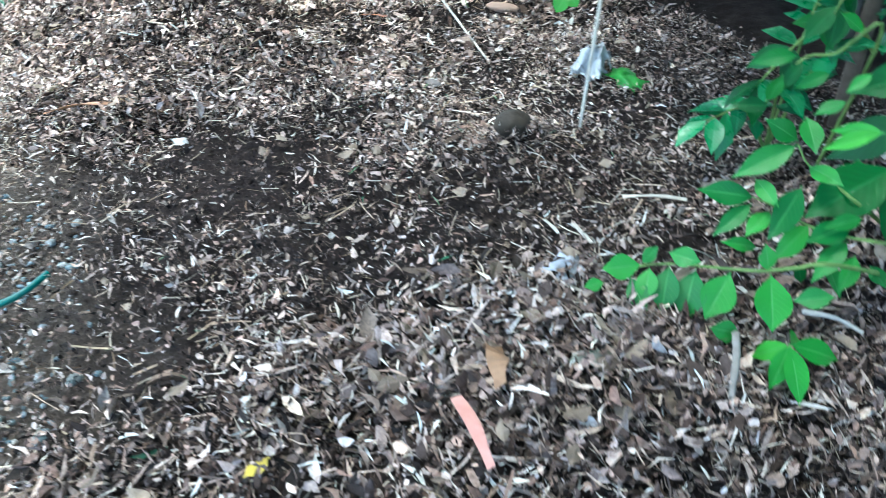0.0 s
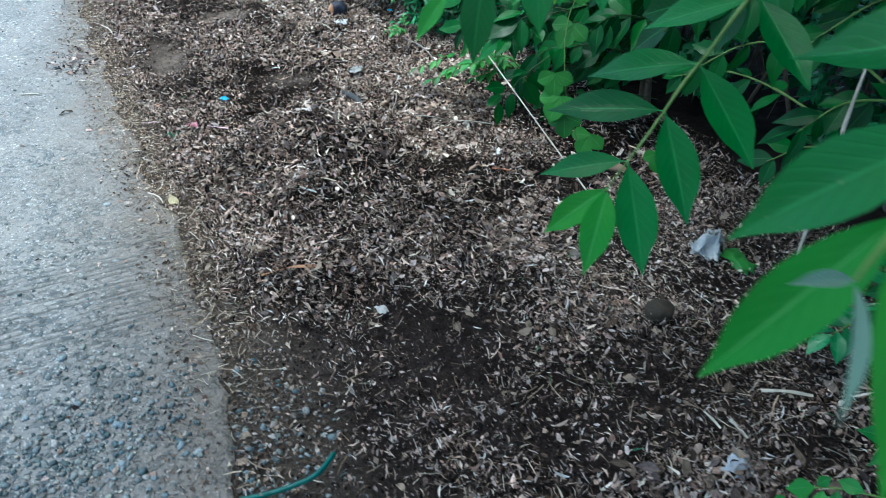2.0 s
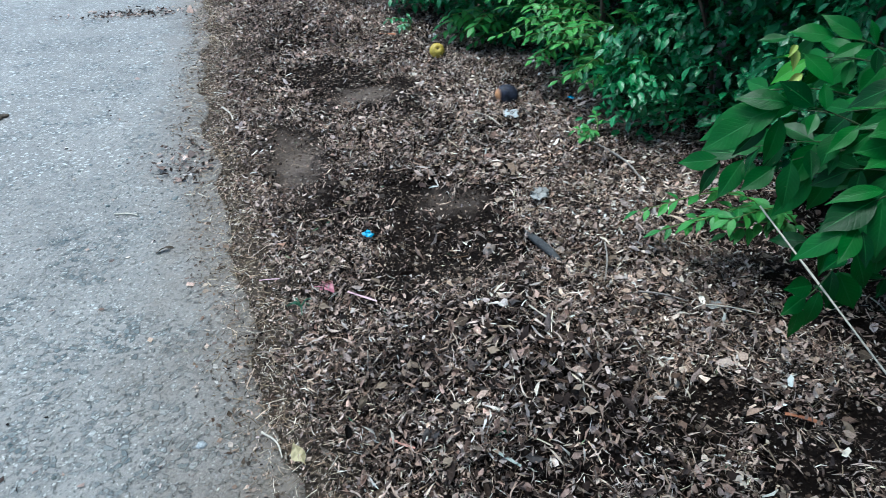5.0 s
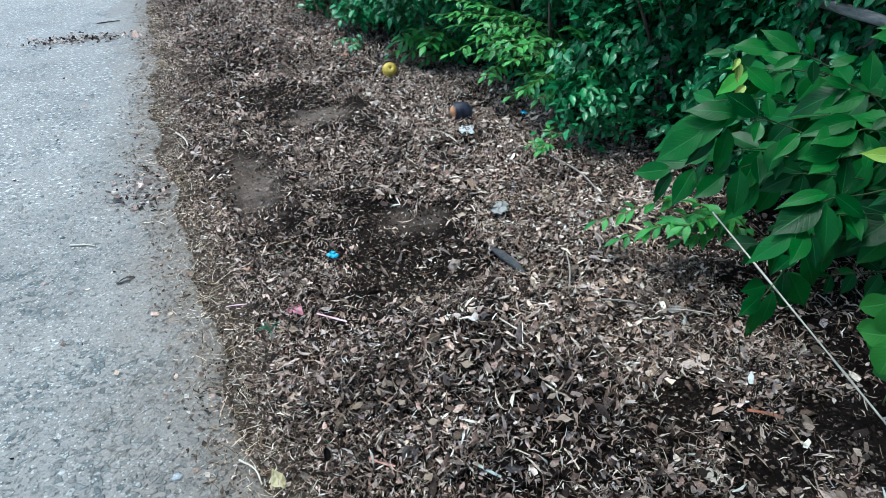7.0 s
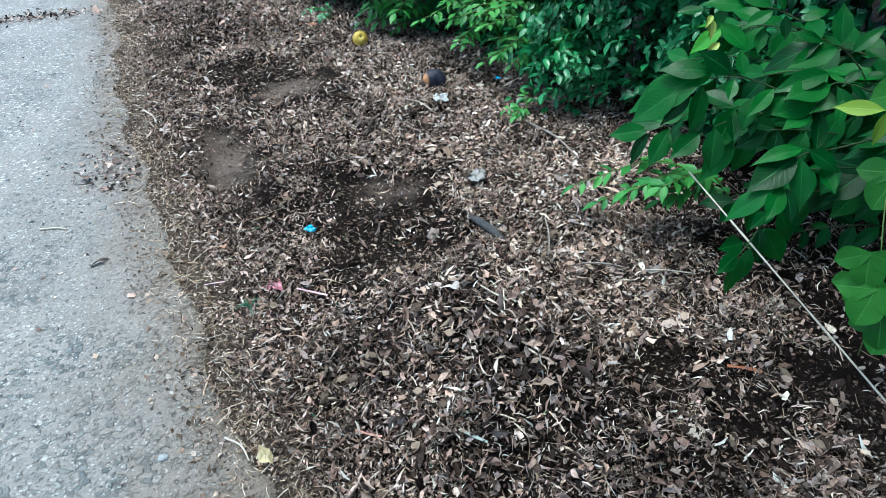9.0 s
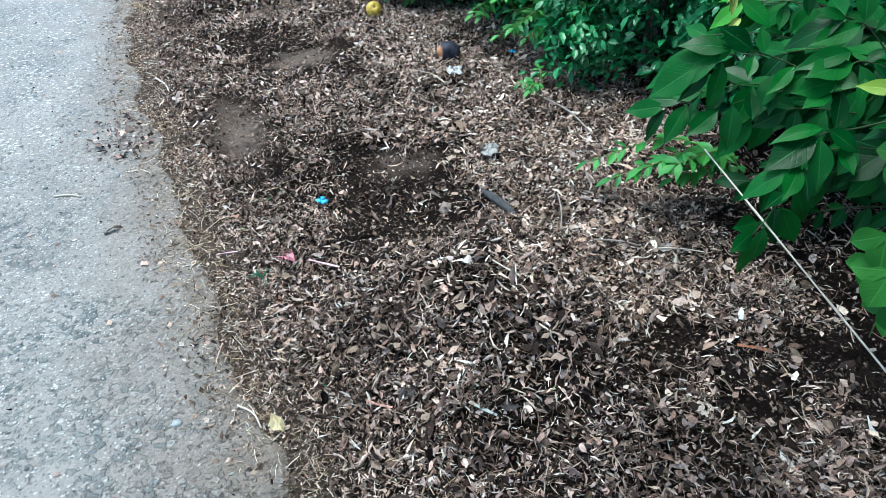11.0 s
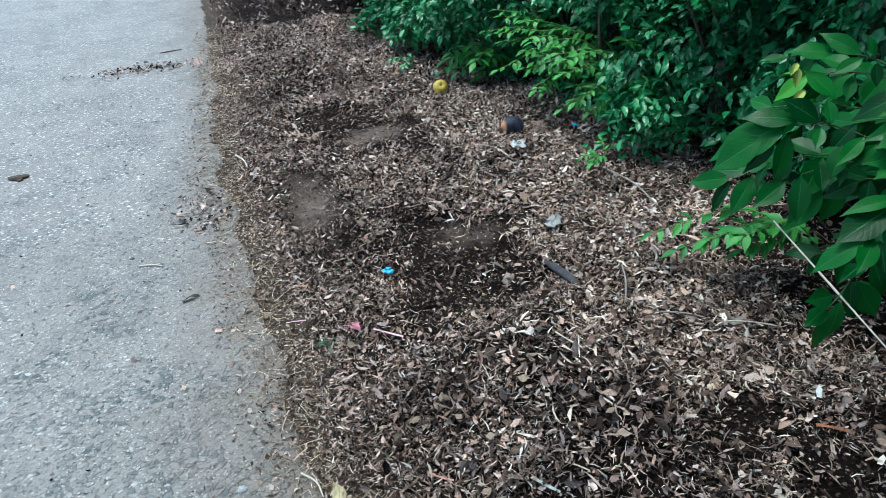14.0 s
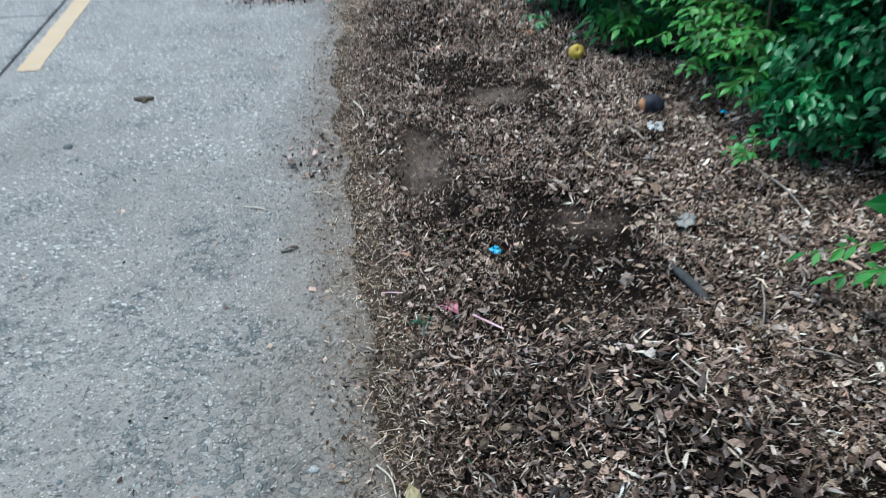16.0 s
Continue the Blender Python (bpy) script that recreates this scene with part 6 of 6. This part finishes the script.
crumple("grey_scrap", on_ground(0.567, 0.70, 0.006), (0.06, 0.05, 0.03), 12, plain_material("grey_plastic", (0.3, 0.32, 0.36), (0.5, 0.52, 0.56), 60, 0.5), "small crumpled grey plastic scrap on the soil", "scrap", 0.6)
crumple("film_scrap", on_ground(0.86, 2.515, 0.008), (0.08, 0.045, 0.008), 13, plain_material("dull_film", (0.2, 0.21, 0.21), (0.36, 0.37, 0.37), 60, 0.4), "thin translucent film scrap in the litter", "scrap", 0.4)
crumple("white_scrap", on_ground(0.085, 1.53, 0.006), (0.034, 0.03, 0.010), 14, plain_material("white_petal", (0.38, 0.37, 0.355), (0.55, 0.53, 0.51), 60, 0.7), "crumpled off-white scrap on the soil", "scrap", 0.6)

PINK = plain_material("pink_ribbon", (0.42, 0.12, 0.18), (0.62, 0.28, 0.34), 60, 0.5)
PINK_PALE = plain_material("pale_pink_ribbon", (0.6, 0.34, 0.42), (0.78, 0.58, 0.63), 60, 0.5)


def strip_mesh(points, width, thick=0.001, twist=0.4):
    """A thin flat strip along a smooth line."""
    bm = bmesh.new()
    line = smooth(points, 6)
    rows = []
    for i, p in enumerate(line):
        tan = (line[min(i + 1, len(line) - 1)] - line[max(i - 1, 0)]).normalized()
        s = i / (len(line) - 1)
        side = tan.cross(Vector((0, 0, 1))).normalized()
        side = (side + Vector((0, 0, math.sin(s * 5) * twist))).normalized()
        w = width * (0.55 + 0.45 * math.sin(math.pi * min(1, s + 0.15)))
        up = side.cross(tan).normalized() * thick
        rows.append([bm.verts.new(p + side * w / 2 * k + up * h) for k, h in ((-1, 0), (1, 0), (1, 1), (-1, 1))])
    for a, b in zip(rows, rows[1:]):
        for k in range(4):
            bm.faces.new((a[k], a[(k + 1) % 4], b[(k + 1) % 4], b[k]))
    bm.faces.new(rows[0][::-1])
    bm.faces.new(rows[-1])
    return bm


def strip(name, pts, width, material, label, category, lift=0.006, arch=0.0, twist=0.4):
    a, b = on_ground(*pts[0], lift), on_ground(*pts[1], lift)
    mid = on_ground((pts[0][0] + pts[1][0]) / 2, (pts[0][1] + pts[1][1]) / 2, lift + arch)
    return tagged(part(name, strip_mesh([a, mid, b], width, 0.0012, twist), material), label, category)


strip("ribbon", ((-0.138, 2.843), (-0.070, 2.763)), 0.008, PINK_PALE, "pale pink plastic ribbon lying on the litter", "ribbon", 0.03)
tuft = thing("ribbon_tuft", "frayed deep pink ribbon tuft on the litter", "ribbon", "", on_ground(-0.175, 2.862, 0.012))
for i in range(12):
    w = random.Random(i).uniform(-0.6, 0.9) + 1.9
    d = random.Random(i + 9).uniform(0.03, 0.065)
    part("strand", strip_mesh([(0, 0, 0), (math.cos(w) * d * 0.5, math.sin(w) * d * 0.5, 0.01), (math.cos(w) * d, math.sin(w) * d, 0.004)], 0.004), PINK, tuft)

RED_LEAF = plain_material("red_brown_leaf", (0.30, 0.10, 0.05), (0.48, 0.2, 0.10), 60, 0.6)
SALMON = plain_material("salmon_leaf", (0.45, 0.19, 0.15), (0.62, 0.32, 0.26), 50, 0.6)
strip("red_leaf", ((0.767, 2.11), (0.834, 2.06)), 0.014, RED_LEAF, "narrow red-brown dead leaf on the litter", "leaf", 0.014)
strip("salmon_leaf", ((0.252, 0.490), (0.243, 0.388)), 0.019, SALMON, "long salmon pink dead leaf on the heap", "leaf", 0.034, 0.006, 0.25)
strip("pale_splinter", ((0.640, 0.865), (0.634, 0.802)), 0.008, PALE_CANE, "pale splintered strip of cane on the soil", "splinter", 0.006)
strip("pale_splinter", ((0.673, 0.818), (0.673, 0.761)), 0.011, PALE_CANE, "pale splintered strip of cane on the soil", "splinter", 0.006)
strip("orange_leaf", ((-0.185, 1.787), (-0.022, 1.768)), 0.015, plain_material("orange_dead_leaf", (0.25, 0.12, 0.06), (0.45, 0.25, 0.14), 50, 0.7), "curled orange-brown dead leaf on the litter edge", "leaf", 0.014, 0.014, 0.9)
strip("brown_curl", ((0.334, 0.542), (0.298, 0.461)), 0.034, plain_material("rusty_dead_leaf", (0.16, 0.085, 0.045), (0.34, 0.2, 0.11), 50, 0.7), "curled rusty dead leaf on the heap", "leaf", 0.036, 0.02, 1.0)
strip("orange_leaf", ((0.515, 5.25), (0.60, 5.2)), 0.02, RED_LEAF, "red-brown dead leaf on the far litter", "leaf", 0.02)

TWIG = plain_material("dark_twig", (0.035, 0.028, 0.022), (0.09, 0.07, 0.055), 60, 0.85)
GREY_TWIG = plain_material("grey_twig", (0.18, 0.16, 0.14), (0.34, 0.31, 0.28), 60, 0.85)


def twig(name, pts, r, material, label, lift=0.006, category="twig", bend=0.01, knots=0):
    a, b = on_ground(*pts[0], lift), on_ground(*pts[1], lift)
    m = (a + b) / 2 + Vector((bend, bend * 0.5, max(0, float(relief(np.array((a.x + b.x) / 2), np.array((a.y + b.y) / 2))) + lift - (a.z + b.z) / 2 if a.x > float(edge(a.y)) else 0)))
    return tagged(part(name, tube([a, m, b], r, r * 0.7, 6, 5, 0.15, None, (0, 0, 0), knots), material), label, category)


bark = part("bark_piece", lumpy(0.05, 8, (0.36, 2.3, 0.26), 0.30, 7, 4), plain_material("dark_grey_bark", (0.022, 0.024, 0.027), (0.075, 0.078, 0.083), 50, 0.85, 0.9, 0.008))
bark.matrix_basis = Matrix.Translation(on_ground(0.508, 2.93, 0.012)) @ Euler((-0.10, 0, 0.10)).to_matrix().to_4x4()
tagged(bark, "dark grey weathered piece of bark on the litter", "bark")
twig("twig", ((0.695, 2.86), (0.597, 2.679)), 0.0032, GREY_TWIG, "short grey twig on the litter", 0.02)
twig("twig", ((1.01, 3.53), (1.053, 3.19)), 0.005, GREY_TWIG, "fallen grey branch below the hedge", 0.02, bend=0.03)
twig("twig", ((0.80, 2.51), (0.953, 2.434)), 0.0022, PALE_CANE, "thin pale stick on the litter", 0.022)
twig("twig", ((0.66, 2.60), (0.78, 2.53)), 0.003, GREY_TWIG, "short grey stick on the litter", 0.022)
twig("cane_splinter", ((-0.815, 3.535), (-0.735, 3.50)), 0.004, PALE_CANE, "short white splinter on the concrete", 0.004, "splinter")
strip("dark_leaf_curl", ((-0.672, 3.245), (-0.62, 3.265)), 0.016, TWIG, "small dark curled leaf on the concrete", "leaf", 0.003, 0.008, 1.0)
twig("twig", ((-0.784, 6.567), (-0.639, 6.597)), 0.004, TWIG, "dark twig on the concrete", 0.004)
twig("twig", ((-0.419, 4.366), (-0.379, 4.216)), 0.004, PALE_CANE, "pale straw stalk at the litter edge", 0.02)
twig("twig", ((-0.419, 2.388), (-0.383, 2.306)), 0.0025, PALE_CANE, "thin pale stalk at the concrete edge", 0.012)
twig("twig", ((0.633, 0.41), (0.539, 0.329)), 0.006, GREY_TWIG, "stub of grey stick in the heap", 0.03)
twig("twig", ((0.793, 0.423), (0.842, 0.357)), 0.004, PALE_CANE, "pale stick under the sprig", 0.03)

tagged(part("pale_stick", tube([(0.935, 1.575, -0.006), (0.940, 1.85, 0.080), (0.943, 2.16, 0.178), (0.944, 2.486, 0.284), (0.944, 2.54, 0.302)], 0.0027, 0.0022, 7, 7, 0.08, None, (0, 0, 0), 6), PALE_CANE), "long thin peeled white stick leaning into the shrub", "stick")
tagged(part("hanging_cane", tube([(0.86, 0.90, 1.02), (0.75, 0.868, 0.88), (0.702, 0.835, 0.62), (0.672, 0.813, 0.42), (0.642, 0.792, 0.225)], 0.0030, 0.0024, 7, 7, 0.08, None, (0, 0, 0), 6), PALE_CANE), "thin pale dry cane hanging from the shrub", "stick")

hose = thing("hose_piece", "cut piece of thin green plastic hose at the concrete edge", "hose", "", on_ground(-0.3, 1.04))
pts = [Vector(p) for p in ((-0.415, 1.085, 0.010), (-0.36, 1.073, 0.014), (-0.30, 1.064, 0.020), (-0.248, 1.066, 0.027), (-0.20, 1.095, 0.034))]
part("tube", tube(pts, 0.0058, 0.0058, 10, 6, 0.03, None, hose.location), plain_material("green_hose_plastic", (0.0, 0.07, 0.06), (0.005, 0.14, 0.11), 40, 0.4, 0.2, 0.002), hose)
part("cut_end", tube([pts[-1], pts[-1] + Vector((0.004, 0.004, 0.001)), pts[-1] + Vector((0.006, 0.006, 0.001))], 0.0045, 0.0045, 10, 2, 0, None, hose.location), TWIG, hose, "dark hollow cut end")

tagged(part("wood_chunk", (lambda bm: bm)(lumpy(0.05, 15, (0.55, 1.2, 0.28), 0.2, 5, 3)), plain_material("weathered_brown_wood", (0.22, 0.14, 0.10), (0.42, 0.29, 0.21), 40, 0.8, 0.6, stretch=(1, 0.2, 1))), "weathered brown chunk of wood on the litter", "wood")
bpy.data.objects["wood_chunk"].location = on_ground(1.2, 1.95, 0.012)
bpy.data.objects["wood_chunk"].rotation_euler = (0, 0, 0.6)

# clods, a dung patch and swept litter on the concrete
CLOD = plain_material("dry_dark_clod", (0.045, 0.034, 0.025), (0.13, 0.10, 0.075), 70, 0.9, 0.9, 0.008)
clod = thing("dung_clod", "dry dark clod on the concrete", "clod", "clods on the road", (-1.372, 4.562, 0))
for i, (x, y, r_) in enumerate(((0, 0, 0.022), (0.028, 0.01, 0.017), (-0.024, 0.012, 0.015), (0.012, -0.02, 0.012))):
    part("lump", lumpy(r_, i + 20, (1.2, 1, 0.5), 0.35, 16, 3), CLOD, clod).location = (x, y, r_ * 0.35)


def swept(name, n, cx, cy, rx, ry, size, label, seed):
    a = rng.normal(0, 0.5, n)
    x, y = cx + rx * a, cy + ry * rng.normal(0, 0.5, n)
    z = np.where(x < edge(y) + 0.03, 0.004, relief(x, y) + 0.004) + rng.random(n) * 0.012
    tagged(many(name, FLAKES, rng.integers(0, len(FLAKES), n), placed(np.stack([x, y, z], -1), turned(n, 0.4), size * np.exp(rng.normal(0, 0.4, n))), LITTER), label, "leaf litter", kind="stuff")


swept("leaf_clump", 220, -0.585, 3.91, 0.12, 0.19, 0.018, "dark clump of leaf litter spilled on the concrete", 1)
swept("leaf_clump", 70, -0.567, 3.75, 0.09, 0.08, 0.015, "dark clump of leaf litter spilled on the concrete", 2)
swept("swept_litter", 420, -0.90, 6.18, 0.36, 0.14, 0.022, "thin drift of leaf litter across the concrete", 3)


# ---- weathered rail behind the shrubs ----
RAIL = plain_material("weathered_grey_wood", (0.07, 0.07, 0.066), (0.46, 0.455, 0.44), 60, 0.85, 0.9, 0.008, stretch=(1, 0.25, 1))
fence = thing("log_rail", "weathered grey round log rail behind the shrubs", "fence", "", (1.62, 2.4, 0))
part("rail", tube([(0.0, -0.5, 0.70), (0.01, -0.1, 0.715), (-0.01, 0.5, 0.735), (-0.02, 1.4, 0.77)], 0.019, 0.018, 12, 8, 0.10), RAIL, fence)
for y in (1.3,):
    part("post", tube([(0.055, y, -0.05), (0.06, y, 0.4), (0.058, y, 0.83)], 0.032, 0.028, 10, 4, 0.05), RAIL, fence)


# ---- larger dead leaves and fallen green bits that can be told apart ----
def dead_leaf_mesh(seed):
    r = random.Random(seed)
    V, F, UV = blade(1.0, r.uniform(0.42, 0.62), r.uniform(0.42, 0.55), r.uniform(-0.3, 0.25), r.uniform(-0.4, 0.6), 0.10, 6, 4, stalk=0.08, seed=seed)
    V = [(x, y - 0.5, z + 0.06 * noise.noise(Vector((x * 5, y * 5, seed)))) for x, y, z in V]
    me = bpy.data.meshes.new("dead_leaf")
    me.from_pydata(V, [], F)
    layer = me.uv_layers.new(name="UVMap")
    for loop in me.loops:
        layer.data[loop.index].uv = UV[loop.vertex_index]
    me.materials.append(DEAD)
    return me


DEAD = leaf_material("dead_leaf_skin", (0.08, 0.055, 0.04), (0.36, 0.28, 0.21), (0.3, 0.23, 0.17), rough=0.7, spec=0.25, piece=True, spots=0.1)
DEADS = [dead_leaf_mesh(i) for i in range(8)]
ground = bpy.data.objects["ground"]
r = random.Random(77)
count = 0
while count < 260:
    y = 0.3 + 5.2 * r.random() ** 1.3
    x = r.uniform(-0.36, 1.3)
    if r.random() > float(litter_keep(np.array([x]), np.array([y]))[0]):
        continue
    ob = new("dead_leaf", DEADS[r.randrange(8)])
    ob.parent = ground
    s = r.uniform(0.024, 0.044) * (1.3 if y < 0.9 else 1.0)
    ob.matrix_basis = Matrix.Translation(on_ground(x, y, 0.018 + 0.012 * r.random())) @ Euler((r.gauss(0, 0.3), r.gauss(0, 0.3), r.uniform(0, 6.28))).to_matrix().to_4x4() @ Matrix.Scale(s, 4)
    count += 1


def whole_leaf(x, y, size, material, label, turn, seed):
    me = DEADS[seed % 8].copy()
    me.materials.clear()
    me.materials.append(material)
    ob = new("fallen_leaf", me)
    ob.matrix_basis = Matrix.Translation(on_ground(x, y, 0.016)) @ Euler((0.1, 0.15, turn)).to_matrix().to_4x4() @ Matrix.Scale(size, 4)
    return tagged(ob, label, "leaf", "fallen leaves")


whole_leaf(0.012, 0.56, 0.05, plain_material("yellow_leaf", (0.5, 0.36, 0.03), (0.62, 0.5, 0.08), 50, 0.5), "small bright yellow fallen leaf on the litter", 1.9, 1)
whole_leaf(-0.348, 2.30, 0.055, plain_material("pale_yellow_leaf", (0.42, 0.36, 0.2), (0.58, 0.5, 0.3), 50, 0.6), "pale yellow fallen leaf at the concrete edge", 0.4, 2)
whole_leaf(0.487, 3.247, 0.07, plain_material("pale_tan_leaf", (0.28, 0.21, 0.16), (0.4, 0.32, 0.26), 50, 0.7), "large pale tan dead leaf on the litter", 2.6, 3)
whole_leaf(0.437, 0.464, 0.08, plain_material("grey_green_leaf", (0.13, 0.14, 0.11), (0.22, 0.23, 0.18), 50, 0.7), "grey-green wilted leaf on the heap", 1.6, 4)
whole_leaf(0.261, 2.156, 0.045, plain_material("light_tan_leaf", (0.27, 0.2, 0.155), (0.4, 0.32, 0.26), 50, 0.7), "light tan dead leaf on the heap", 1.2, 5)
whole_leaf(-0.288, 3.18, 0.04, plain_material("rosy_leaf", (0.32, 0.18, 0.12), (0.45, 0.28, 0.2), 50, 0.7), "rosy brown dead leaf near the wrapper", 2.0, 6)
whole_leaf(1.18, 1.82, 0.12, plain_material("large_tan_leaf", (0.3, 0.21, 0.15), (0.45, 0.34, 0.25), 50, 0.7), "large curled tan dead leaf by the hedge", 0.9, 7)
DARK_SKIN = plain_material("dark_damp_leaf", (0.012, 0.010, 0.011), (0.05, 0.042, 0.042), 50, 0.55)
whole_leaf(0.121, 2.115, 0.06, DARK_SKIN, "dark damp curled leaf on the heap", 1.1, 1)
whole_leaf(-0.06, 2.262, 0.06, DARK_SKIN, "blackened leaf lying across the heap foot", 1.9, 5)
whole_leaf(0.62, 0.52, 0.06, DARK_SKIN, "dark damp leaf beside the sprig", 0.7, 0)
strip("salmon_strip", ((-0.149, 2.29), (-0.102, 2.243)), 0.007, SALMON, "thin salmon pink leaf strip on the litter", "leaf", 0.02)
strip("pink_strip", ((-0.375, 2.97), (-0.316, 2.964)), 0.005, PINK_PALE, "thin pale pink strip at the litter edge", "ribbon", 0.014)
strip("grey_green_blade", ((0.047, 2.168), (0.086, 2.11)), 0.009, plain_material("grey_green_blade", (0.30, 0.36, 0.33), (0.48, 0.54, 0.5), 60, 0.6), "pale grey-green dry grass blade on the heap", "leaf", 0.02)
strip("cane_strip", ((0.232, 2.436), (0.270, 2.369)), 0.006, PALE_CANE, "pale cane strip on top of the heap", "splinter", 0.02)
strip("cane_strip", ((0.655, 3.97), (0.722, 3.837)), 0.008, PALE_CANE, "pale cane strip near the rotten fruit", "splinter", 0.016)
strip("tan_blade", ((1.05, 3.44), (1.10, 3.36)), 0.016, PALE_CANE, "pale tan dry leaf blade by the fallen branch", "leaf", 0.02)
strip("tan_blade", ((0.985, 2.99), (1.03, 2.90)), 0.018, plain_material("light_tan_blade", (0.42, 0.30, 0.22), (0.58, 0.45, 0.35), 50, 0.7), "light tan curled dead leaf beside the sprig", "leaf", 0.018, 0.01)
strip("pale_splinter", ((0.819, 0.856), (0.928, 0.791)), 0.014, PALE_CANE, "long pale splintered strip of cane on the soil", "splinter", 0.008)
tuft = thing("grass_tuft", "small dark green grass tuft at the litter edge", "grass", "", on_ground(-0.273, 2.843, 0.006))
GRASS = plain_material("dark_green_grass", (0.02, 0.08, 0.045), (0.06, 0.16, 0.09), 60, 0.6)
for i in range(9):
    q = random.Random(i + 60)
    w, d = q.uniform(0, 6.28), q.uniform(0.02, 0.05)
    part("blade", strip_mesh([(0, 0, 0), (math.cos(w) * d * 0.5, math.sin(w) * d * 0.5, 0.016), (math.cos(w) * d, math.sin(w) * d, 0.008)], 0.004), GRASS, tuft)
